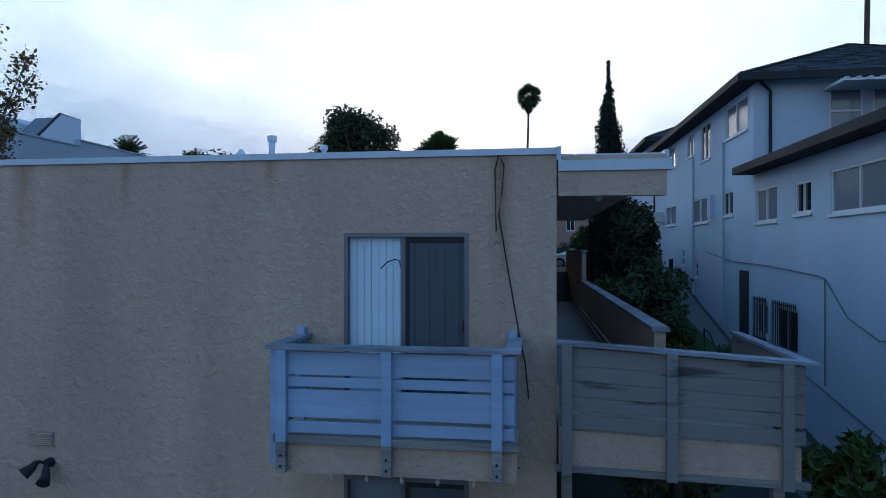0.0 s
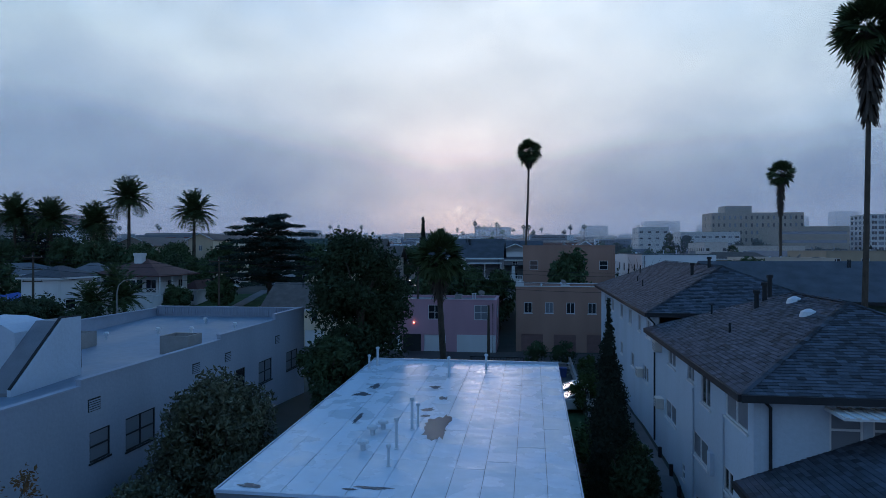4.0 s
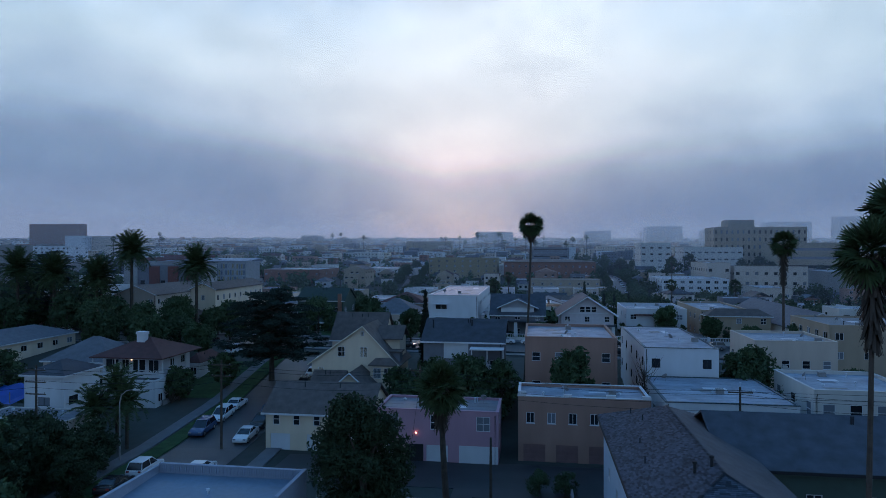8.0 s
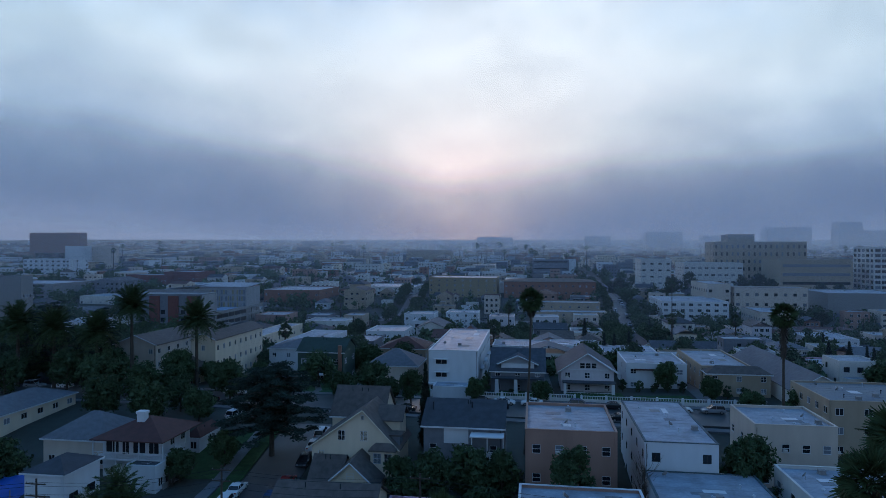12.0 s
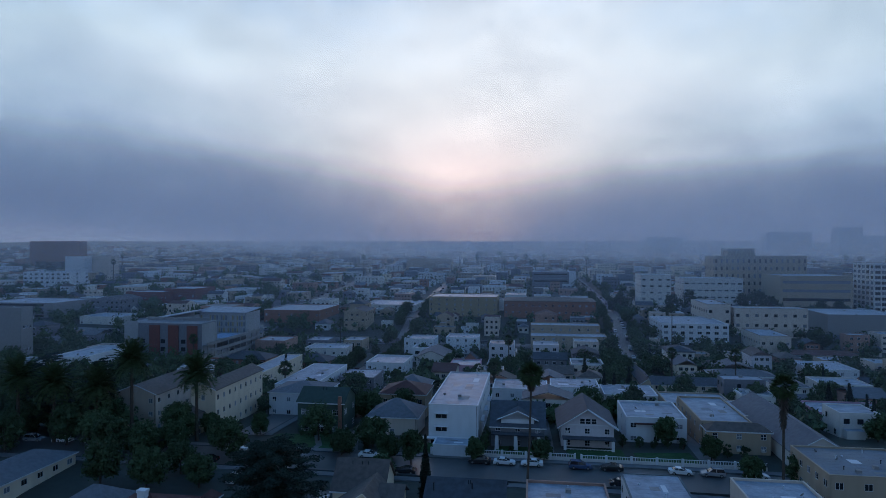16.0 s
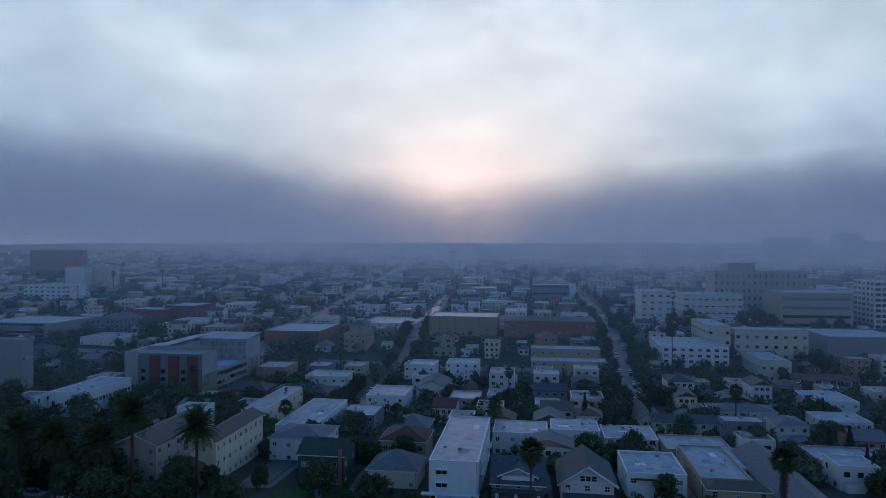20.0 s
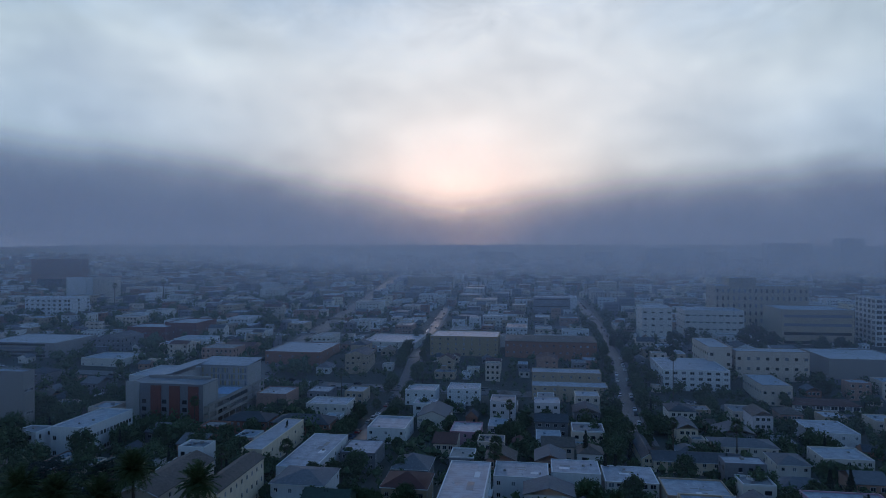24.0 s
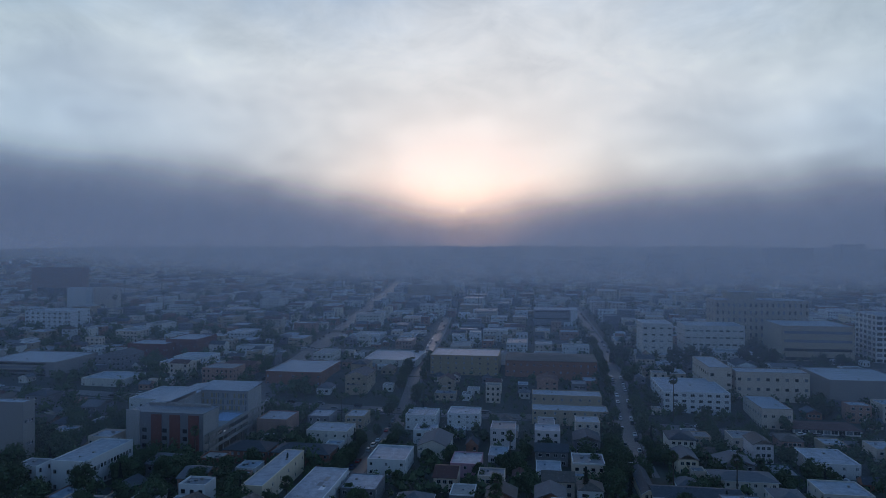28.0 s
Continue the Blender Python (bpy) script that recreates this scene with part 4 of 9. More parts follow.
for u in (-9.93, 1.2):
    bm = bmesh.new()
    a = [bm.verts.new(p) for p in ((u, 10.98, R2F - 0.14), (u + 0.05, 10.98, R2F - 0.14), (u + 0.05, 10.98, R2F + 0.04), (u, 10.98, R2F + 0.04))]
    b = [bm.verts.new(p) for p in ((u, 30.62, R2B - 0.14), (u + 0.05, 30.62, R2B - 0.14), (u + 0.05, 30.62, R2B + 0.04), (u, 30.62, R2B + 0.04))]
    bm.faces.new(a)
    bm.faces.new(b[::-1])
    for k in range(4):
        bm.faces.new((b[k], b[(k + 1) % 4], a[(k + 1) % 4], a[k]))
    bmesh.ops.recalc_face_normals(bm, faces=bm.faces)
    part("roof_edge", bm, ROOFTRIM, house)
part("soffit_beam", boxm((0.02, 1.2, 0.0, 0.14, R1 - 0.5, R1 - 0.22)), STUCCO, house)


def local(x, y):
    """From the world to the near house's own metres."""
    return (x - OX) * CA - (y - OY) * SA, (x - OX) * SA + (y - OY) * CA


def roof_z(v):
    return R1 if v < 11 else R2F + (R2B - R2F) * (v - 11) / 19.6


def pipe(x, y, h, r=0.05, kind="pipe"):
    u, v = local(x, y)
    bm = bmesh.new()
    if kind == "pipe":
        tube(bm, [(0, 0, -0.05), (0, 0, 0.03), (0, 0, 0.04), (0, 0, h - 0.12)], [r * 1.9, r * 1.7, r, r], 12)
        tube(bm, [(0, 0, h - 0.14), (0, 0, h - 0.1), (0, 0, h - 0.02), (0, 0, h)], [r * 1.1, r * 1.6, r * 1.6, r * 0.9], 12)
    else:
        tube(bm, [(0, 0, -0.05), (0, 0, h * 0.6), (0, 0, h * 0.62), (0, 0, h * 0.85), (0, 0, h)], [r, r, r * 2.2, r * 2.0, r * 0.6], 12)
    part("vent_pipe" if kind == "pipe" else "roof_vent", bm, PIPE, house, "", pose(u, v, roof_z(v)))


for x, y, h, r in ((-3.25, 12.03, 1.06, 0.06), (-2.69, 14.3, 1.25, 0.055), (-2.56, 16.0, 0.85, 0.055), (-2.65, 11.2, 0.45, 0.025), (-4.20, 11.3, 0.5, 0.025),
                   (-4.40, 13.4, 0.3, 0.025)):
    pipe(x, y, h, r)
for x, y, h, r in ((-1.84, 21.3, 0.75, 0.05), (-1.70, 23.0, 1.15, 0.06), (-1.24, 25.2, 1.3, 0.06), (-1.02, 25.8, 0.9, 0.05),
                   (0.30, 34.0, 1.15, 0.06), (2.45, 36.0, 0.9, 0.07), (-3.85, 37.2, 1.1, 0.07), (-4.25, 36.4, 0.8, 0.06)):
    pipe(x, y, h, r)
for x, y, h, r in ((-3.75, 11.75, 0.75, 0.055), (-3.45, 12.5, 0.4, 0.06), (-2.9, 22.9, 0.4, 0.1), (-2.75, 24.6, 0.4, 0.1), (-2.4, 25.3, 0.4, 0.1)):
    pipe(x, y, h, r, "vent")


# a flat ragged dark patch laid just above the roof sheets
def puddle(x, y, ru, rv, k):
    u, v = local(x, y)
    bm = bmesh.new()
    z = roof_z(v) + 0.011
    slope = 0.0 if v < 11 else (R2B - R2F) / 19.6
    n = 44
    vs = []
    for i in range(n):
        a = i * math.tau / n
        q = 0.85 + 0.5 * noise.noise(Vector((math.cos(a) * 1.3, math.sin(a) * 1.3, k * 3.7))) + 0.45 * noise.noise(Vector((math.cos(a) * 4.5, math.sin(a) * 4.5, k * 5.1)))
        vs.append(bm.verts.new((math.cos(a) * q * ru, math.sin(a) * q * rv, slope * math.sin(a) * q * rv)))
    bm.faces.new(vs)
    tagged(part("puddle", bm, ROOF_BLOT, None, "", pose(*at(u, v), z, 0, 0, GRID)), "thin dark rain puddle on the white roof", "puddle", "roof puddles")


for i, (x, y, ru, rv) in enumerate(((-0.2, 25.5, 0.62, 1.5), (-0.68, 28.0, 0.28, 0.35), (0.0, 29.9, 0.22, 0.4), (-0.43, 32.0, 0.3, 0.35), (-3.45, 32.2, 0.25, 0.5),
                                    (-3.96, 30.7, 0.5, 0.35), (-3.6, 26.8, 0.14, 0.7), (-6.0, 19.7, 0.4, 0.2), (-2.1, 19.5, 0.62, 0.14), (-0.75, 27.0, 0.22, 0.2),
                                    (0.2, 26.8, 0.18, 0.25), (-2.9, 19.4, 0.3, 0.08))):
    puddle(x, y, ru, rv, i)

# sliding balcony doors, upper and lower
for zb, zt in ((3.08, 5.19), (0.2, 2.33)):
    w, h = 1.48, zt - zb
    m = pose(-2.48, 0.0, zb)
    door = part("sliding_door", boxm((0, w, 0.0, 0.12, 0, 0.06)), ALU, house, "dark aluminium sliding door", m)
    part("head", boxm((0, w, -0.012, 0.12, h - 0.05, h)), ALU, door)
    for u0, u1, v0, v1 in ((0, 0.045, -0.012, 0.12), (w - 0.045, w, -0.012, 0.12), (w * 0.46, w * 0.5, 0.05, 0.1), (w * 0.5, w * 0.53, 0.0, 0.049)):
        part("stile", boxm((u0, u1, v0, v1, 0.06, h - 0.05)), ALU if u0 != w * 0.5 else DARK, door)
    part("rail", boxm((w * 0.53, w - 0.045, 0.0, 0.05, h - 0.11, h - 0.05)), DARK, door)
    part("pane", boxm((0.045, w * 0.48, 0.075, 0.083, 0.06, h - 0.05)), PANE_L if zb < 3 else BLIND, door, "",)
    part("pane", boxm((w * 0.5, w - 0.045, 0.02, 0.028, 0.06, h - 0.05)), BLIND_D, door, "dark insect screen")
    if zb > 3:
        for i in range(7):
            a = 0.06 + i * 0.088
            part("blind_slat", boxm((a, a + 0.078, 0.062 + 0.006 * (i % 2), 0.07, 0.07, h - 0.06)), BLIND, door)
        # slats of the screened half, with that shade in their colour
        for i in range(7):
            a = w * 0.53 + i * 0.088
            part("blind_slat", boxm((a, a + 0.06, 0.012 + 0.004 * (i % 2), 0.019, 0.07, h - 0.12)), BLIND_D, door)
        bm = bmesh.new()
        tube(bm, [(w * 0.3, -0.01, h - 0.42), (w * 0.36, -0.02, h - 0.34), (w * 0.42, -0.02, h - 0.31), (w * 0.455, -0.01, h - 0.33), (w * 0.46, 0.0, h - 0.4)], 0.007, 6)
        part("cord", bm, DARK, door)
        part("handle", boxm((w - 0.07, w - 0.05, -0.03, 0.0, 0.95, 1.1)), DARK, door)

# blue balcony
balcony = part("balcony", boxm((-2.92, -0.42, -0.9, 0.0, 2.66, 2.98)), STUCCO, house, "blue painted wooden balcony on a stucco slab")
part("rail_cap", boxm((-3.03, -0.38, -1.0, -0.84, 3.955, 4.0), bevel=0.006), CAPWOOD, balcony)
part("rail_cap", boxm((-3.03, -2.87, -0.84, 0.0, 3.955, 4.0), bevel=0.006), CAPWOOD, balcony)
part("rail_cap", boxm((-0.54, -0.38, -0.84, 0.0, 3.955, 4.0), bevel=0.006), CAPWOOD, balcony)
for u in (-2.86, -1.74, -0.62):
    p = part("post", boxm((u - 0.055, u + 0.055, -1.0, -0.93, 3.0, 3.955), bevel=0.006), BLUEWOOD, balcony)
    part("post_foot", boxm((u - 0.053, u + 0.053, -0.998, -0.932, 2.68, 3.0), bevel=0.006), GREYWOOD, balcony, "bare grey post foot")
for u in (-2.98, -0.49):
    part("post", boxm((u - 0.05, u + 0.05, -0.86, -0.78, 2.7, 3.955), bevel=0.006), BLUEWOOD, balcony)
    part("post", boxm((u - 0.045, u + 0.045, -0.12, -0.02, 2.98, 4.08), bevel=0.006), BLUEWOOD, balcony)
for z0, z1 in ((3.69, 3.93), (3.565, 3.665), (3.245, 3.535), (3.085, 3.205)):
    part("board", boxm((-2.95, -0.45, -0.93, -0.905, z0, z1), bevel=0.004), BLUEWOOD, balcony)
    for u in (-2.96, -0.47):
        part("board", boxm((u - 0.012, u + 0.012, -0.89, -0.02, z0, z1)), BLUEWOOD, balcony)
part("bottom_rail", boxm((-2.96, -0.4, -0.96, -0.9, 2.98, 3.06), bevel=0.004), GREYWOOD, balcony)
for u in (-2.86, -1.74, -0.62):
    for z in (2.75, 2.86):
        bm = bmesh.new()
        tube(bm, [(u, -1.0, z), (u, -1.012, z)], 0.014, 8)
        part("bolt", bm, DARK, balcony)

# weathered corner deck
cdeck = part("corner_deck", boxm((0.02, 2.52, -0.18, 2.2, 2.62, 2.98)), STUCCO, house, "weathered grey wooden deck on a stucco slab")
part("rail_cap", boxm((-0.02, 2.66, -0.3, -0.12, 3.86, 3.9), bevel=0.006), CAPWOOD, cdeck)
part("rail_cap", boxm((2.5, 2.66, -0.12, 2.2, 3.86, 3.9), bevel=0.006), CAPWOOD, cdeck)
for u in (0.1, 1.2, 2.36):
    part("post", boxm((u - 0.055, u + 0.055, -0.3, -0.23, 2.56, 3.86), bevel=0.006), PEEL, cdeck)
for v in (0.3, 1.2, 2.1):
    part("post", boxm((2.56, 2.64, v - 0.05, v + 0.05, 2.56, 3.86), bevel=0.006), GREYWOOD, cdeck)
for z0, z1 in ((3.66, 3.84), (3.50, 3.655), (3.345, 3.495), (3.2, 3.335), (3.02, 3.16)):
    part("board", boxm((0.02, 2.52, -0.23, -0.205, z0, z1), bevel=0.003), PEEL, cdeck)
    part("board", boxm((2.53, 2.555, -0.2, 2.2, z0, z1), bevel=0.003), PEEL, cdeck)
part("bottom_rail", boxm((-0.02, 2.6, -0.22, -0.17, 2.56, 2.63)), GREYWOOD, cdeck)
for u in (0.12, 2.4):
    part("support_post", boxm((u - 0.06, u + 0.06, 0.1, 0.22, -1.2, 2.62)), GREYWOOD, cdeck)
for ob_ in [cdeck, *cdeck.children]:
    for v_ in ob_.data.vertices:
        k_ = min(1.0, max(0.0, (v_.co.z - 2.6) / 1.3))
        v_.co.z += 0.10 * k_ - v_.co.x * (0.03 + 0.035 * k_)
# walkway behind the deck with stucco parapet, and open stair wall
walkway = part("walkway", boxm((0.02, 1.27, 2.2, 22.0, 2.7, 2.98)), CONC, house, "shaded concrete walkway along the upper flats")
part("parapet", boxm((1.27, 1.41, 1.1, 13.0, 2.6, 3.95)), STUCCO, walkway)
part("parapet_cap", boxm((1.23, 1.45, 1.05, 13.0, 3.95, 4.01), bevel=0.008), CAPWOOD, walkway, "worn pale parapet board")
part("parapet", boxm((1.27, 1.41, 13.0, 22.0, 2.6, 4.9)), STUCCO, walkway)
part("parapet_cap", boxm((1.23, 1.45, 12.95, 22.0, 4.9, 4.96), bevel=0.008), CAPWOOD, walkway)
for k, (v0, zz) in enumerate(((2.6, 3.06), (2.6, 3.2))):
    bm = bmesh.new()
    tube(bm, [(1.18, 2.3, zz), (1.2, 12.8, zz)], 0.03, 6)
    part("service_pipe", bm, PIPE, walkway, "pale pipe along the parapet foot")
for v in (3.0, 8.0, 13.0):
    d = part("flat_door", boxm((0.0, 0.05, v, v + 0.9, 2.98, 5.02)), DARK, walkway)
bm = bmesh.new()
tube(bm, [(0.6, 1.4, R1 - 0.3), (0.6, 1.4, R1 - 0.36), (0.6, 1.4, R1 - 0.38), (0.6, 1.4, R1 - 0.46)], [0.05, 0.09, 0.09, 0.03], 12)
part("porch_lamp", bm, OFFWHITE, house, "unlit white globe ceiling lamp")

# small things on the facade
vent = tagged(part("wall_vent", boxm((0, 0.34, -0.02, 0.0, 0, 0.18)), STUCCO_IN, None, "", pose(*at(-6.62, 0.0), 2.5, 0, 0, GRID)),
              "small painted metal vent grille in the stucco wall", "vent")
for i in range(6):
    part("slat", boxm((0.02, 0.32, -0.035, -0.02, 0.015 + i * 0.027, 0.03 + i * 0.027)), STUCCO, vent)
flood = thing("flood_light", pose(*at(-6.32, -0.02), 2.30, 0, 0, GRID), "twin black flood lights on the stucco wall", "lamp")
bm = bmesh.new()
tube(bm, [(0, 0.03, 0.0), (0, -0.04, 0.0)], 0.06, 12)
part("base", bm, DARK, flood)
for dx, dz in ((-0.13, -0.02), (0.08, -0.12)):
    bm = bmesh.new()
    tube(bm, [(0, -0.04, 0), (dx * 0.6, -0.12, dz * 0.3 + 0.05)], 0.02, 8)
    tube(bm, [(dx * 0.6, -0.12, dz * 0.3 + 0.05), (dx * 0.9, -0.16, dz), (dx * 1.3, -0.24, dz - 0.06)], [0.03, 0.055, 0.08], 12)
    part("lamp_head", bm, DARK, flood)
cable = thing("cable", pose(*at(-0.55, -0.02), 0, 0, 0, GRID), "thin black cable hanging loose down the facade", "cable")
bm = bmesh.new()
pts = [(-0.13, 0, 5.2), (-0.145, 0, 5.9), (-0.1, 0, 6.08), (-0.04, 0, 5.95), (-0.06, 0, 5.7), (-0.1, -0.01, 5.4), (-0.02, -0.01, 4.9), (0.05, -0.02, 4.5),
       (0.12, -0.02, 4.1), (0.2, -0.02, 3.7), (0.24, -0.02, 3.3)]
tube(bm, pts, 0.009, 6)
part("wire", bm, DARK, cable)

# ---- white apartment house across the side path ----
wr = thing("white_house", pose(*at(6.1, 0), 0, 0, 0, GRID), "white stucco three storey apartment house with dark shingle hip roofs", "house")
W_D, W_E1, W_E2, W_E3 = 9.4, 7.35, 9.98, 10.8


def left_wall(v0, v1, z0, z1, holes):
    """A wall facing the side path, its openings (v0, v1, z0, z1)."""
    bm = bmesh.new()
    L = v1 - v0
    wall_bm(bm, L, z0, z1, [(v1 - b, v1 - a, c, d) for a, b, c, d in holes], 0.2)
    part("side_wall", bm, WHITEWALL, wr, "", pose(0, v1, 0, 0, 0, -90))
    for i, (a, b, c, d) in enumerate(holes):
        m = pose(0, b, c, 0, 0, -90)
        if d - c > 1.75 and b - a < 1.2 and c < 4.5:
            part("door", boxm((0, b - a, 0.05, 0.1, 0, d - c)), DARK, wr, "dark side door", m)
        else:
            add_window(wr, m, b - a, d - c, "slide" if b - a > 0.8 else "sash", WHITE, (PANE_L, PANE, PANE_L)[i % 3], sill=True)


left_wall(-14, 12.2, -1.5, W_E1, [(5.0, 7.4, 5.75, 6.7), (8.35, 9.25, 5.85, 6.62), (10.4, 12.0, 5.75, 6.7),
                                  (11.05, 11.95, 2.6, 3.5), (9.1, 10.5, 2.4, 3.5), (-3, -1, 5.6, 6.7), (-8, -6, 5.6, 6.7)])
left_wall(12.2, 27.0, 1.0, W_E2, [(12.7, 14.9, 8.6, 9.65), (16.7, 18.0, 8.3, 9.65), (19.0, 20.1, 8.75, 9.65), (22.3, 23.9, 8.7, 9.65),
                                  (14.1, 15.1, 6.1, 6.9), (17.0, 19.2, 6.0, 6.95), (22.2, 24.4, 6.1, 7.0), (12.6, 13.4, 2.35, 4.35), (18.4, 18.9, 3.9, 4.5), (20.6, 21.1, 4.3, 5.0)])
left_wall(27.0, 53.0, 3.0, W_E3, [(28.4, 29.6, 9.2, 10.2), (31.5, 32.4, 9.2, 10.2), (35, 36.2, 9.2, 10.2), (39, 40.2, 9.2, 10.2), (44, 45.2, 9.2, 10.2), (49, 50.2, 9.2, 10.2),
                                  (29, 30.6, 6.6, 7.5), (34, 35.1, 6.6, 7.5), (39, 40.1, 6.6, 7.5), (43, 44.1, 6.6, 7.5), (48, 49.1, 6.6, 7.5)])
bm = bmesh.new()
wall_bm(bm, W_D, W_E1 - 0.8, W_E2, [(1.85, 2.75, 8.3, 9.6), (3.0, 3.9, 8.3, 9.6), (5.6, 7.6, 8.3, 9.5)], 0.2)
part("front_wall", bm, WHITEWALL, wr, "", pose(0.2, 12.2, 0))
add_window(wr, pose(2.05, 12.2, 8.3), 0.9, 1.3, "sash", WHITE, PANE_L, sill=True)
add_window(wr, pose(3.2, 12.2, 8.3), 0.9, 1.3, "sash", WHITE, PANE_L, sill=True)
add_window(wr, pose(5.8, 12.2, 8.3), 2.0, 1.2, "slide", WHITE, PANE, sill=True)
part("back_wall", boxm((0.2, W_D, 52.8, 53.0, 3.0, W_E3)), WHITEWALL, wr)
part("far_wall", boxm((W_D, W_D + 0.2, -14, 53.0, -1.5, W_E2 - 0.1)), WHITEWALL, wr)


def hip(v0, v1, eave, rise, front=True, back=True, over=0.5):
    bm = bmesh.new()
    x0, x1, y0, y1 = -over, W_D + over, v0 - over, v1 + (over if back else 0)
    xm, half = (x0 + x1) / 2, (x1 - x0) / 2
    a = y0 + (half if front else 0)
    b = y1 - (half if back else 0)
    lo = {}
    for dz in (0.0, -0.14):
        c = [bm.verts.new(p) for p in ((x0, y0, eave + dz), (x1, y0, eave + dz), (x1, y1, eave + dz), (x0, y1, eave + dz))]
        r = [bm.verts.new((xm, a, eave + rise + dz)), bm.verts.new((xm, b, eave + rise + dz))]
        fs = [(c[0], c[1], r[0]), (c[1], c[2], r[1], r[0]), (c[2], c[3], r[1]), (c[3], c[0], r[0], r[1])]
        for f in fs:
            bm.faces.new(f if dz == 0 else f[::-1])
        lo[dz] = c
    for i in range(4):
        bm.faces.new((lo[-0.14][i], lo[-0.14][(i + 1) % 4], lo[0.0][(i + 1) % 4], lo[0.0][i]))
    roof = part("roof", bm, SHINGLE, wr, "dark grey shingle hip roof")
    # added dark sheet holds the eave underside black against bounced light
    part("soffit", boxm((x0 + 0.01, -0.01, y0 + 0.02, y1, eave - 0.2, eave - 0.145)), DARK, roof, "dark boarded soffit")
    part("gutter", boxm((x0 - 0.09, x0, y0, y1, eave - 0.2, eave + 0.01)), DARK, roof)
    part("gutter", boxm((x0, x1, y0 - 0.09, y0, eave - 0.2, eave + 0.01)), DARK, roof)
    return roof, (x0, x1, y0, y1, xm, half, a, b)


ROOFS = [hip(-14.0, 12.2, W_E1, 2.0, True, False), hip(12.2, 26.6, W_E2, 2.25), hip(27.2, 53.0, W_E3, 2.3)]


def tabs(roof, p0, along, slope, length, rise_len, in0, in1, gap=0.0, near=None, name="shingle"):
    """Courses of overlapping shingles on a roof plane; in0 and in1: how far the plane draws in at each end per metre upwards."""
    rnd = random.Random(int(length * 10))
    p0, along, slope = Vector(p0), Vector(along).normalized(), Vector(slope).normalized()
    nrm = along.cross(slope).normalized()
    if nrm.z < 0:
        nrm = -nrm
    V, F = [], []
    s, course, made = 0.0, 0.16, 0
    while s < rise_len - 0.02:
        a, end = in0 * s, length - in1 * s
        a -= rnd.uniform(0, 0.2)
        while a < end:
            wd = rnd.uniform(0.24, 0.34)
            a0, a1 = max(a, in0 * s), min(a + wd, end)
            if a1 - a0 > 0.03:
                h = 0.022 + rnd.uniform(0, 0.014)
                s1 = min(s + course * 1.15, rise_len)
                q = [p0 + along * (a0 + 0.004) + slope * s + nrm * h, p0 + along * (a1 - 0.004) + slope * s + nrm * h,
                     p0 + along * (a1 - 0.004) + slope * s1 + nrm * 0.006, p0 + along * (a0 + 0.004) + slope * s1 + nrm * 0.006]
                q += [q[0] - nrm * h, q[1] - nrm * h]
                if near and made < 290 and near(q[0]):
                    me = bpy.data.meshes.new(name)
                    me.from_pydata([v - q[0] for v in q], [], [(0, 1, 2, 3), (4, 5, 1, 0)])
                    part(name, me, SHINGLE_ROW, roof, "", Matrix.Translation(q[0]))
                    made += 1
                else:
                    o = len(V)
                    V += [tuple(v) for v in q]
                    F += [(o, o + 1, o + 2, o + 3), (o + 4, o + 5, o + 1, o)]
            a += wd
        s += course
    me = bpy.data.meshes.new("shingles")
    me.from_pydata(V, [], F)
    tagged(part("shingles", me, SHINGLE_ROW, roof), kind="stuff")


for (roof, (x0, x1, y0, y1, xm, half, a, b)), eave, rise, nf, nb in zip(ROOFS, (W_E1, W_E2, W_E3), (2.0, 2.25, 2.3), (1, 1, 1), (0, 1, 1)):
    sl = math.hypot(half, rise)
    k = half / sl
    tabs(roof, (x0, y0, eave), (0, 1, 0), (half, 0, rise), y1 - y0, sl, k, k * nb, near=(lambda q: q.y > 7.5 and q.x < 2.0) if eave == W_E1 else None)
    tabs(roof, (x0, y0, eave), (1, 0, 0), (0, half, rise), x1 - x0, sl, k, k)
    bm = bmesh.new()
    for c0, c1 in (((x0, y0, eave), (xm, a, eave + rise)), ((x1, y0, eave), (xm, a, eave + rise)), ((xm, a, eave + rise), (xm, b, eave + rise))):
        c0, c1 = Vector(c0), Vector(c1)
        n = int((c1 - c0).length / 0.3)
        for i in range(n):
            p, q = c0.lerp(c1, i / n), c0.lerp(c1, (i + 1.15) / n)
            d = (q - p).cross(Vector((0, 0, 1))).normalized() * 0.13
            up_ = Vector((0, 0, 0.07))
            va = [bm.verts.new(v) for v in (p - d + up_ * 0.5, p + up_, p + d + up_ * 0.5, q + d + up_ * 0.2, q + up_ * 0.6, q - d + up_ * 0.2)]
            bm.faces.new((va[0], va[1], va[4], va[5]))
            bm.faces.new((va[1], va[2], va[3], va[4]))
    tagged(part("ridge_cap", bm, SHINGLE_ROW, roof), kind="stuff")

# downpipes, awning, roof fittings
for u, v, z0, z1 in ((-0.06, 26.8, 4.2, 10.6), (0.45, 12.1, 7.5, 9.9)):
    bm = bmesh.new()
    tube(bm, [(u - 0.35, v, z1), (u - 0.02, v, z1 - 0.35), (u - 0.02, v, z0)], 0.05, 8)
    part("downpipe", bm, DARK, wr)
for v in (15.0, 19.0):
    bm = bmesh.new()
    tube(bm, [(-0.05, v, 2.5), (-0.05, v, 8.6)], 0.035, 8)
    part("conduit", bm, WHITEWALL, wr)
awn = part("awning", boxm((1.9, 5.2, 11.0, 12.2, 9.52, 9.58)), WHITE, wr, "white corrugated metal awning")
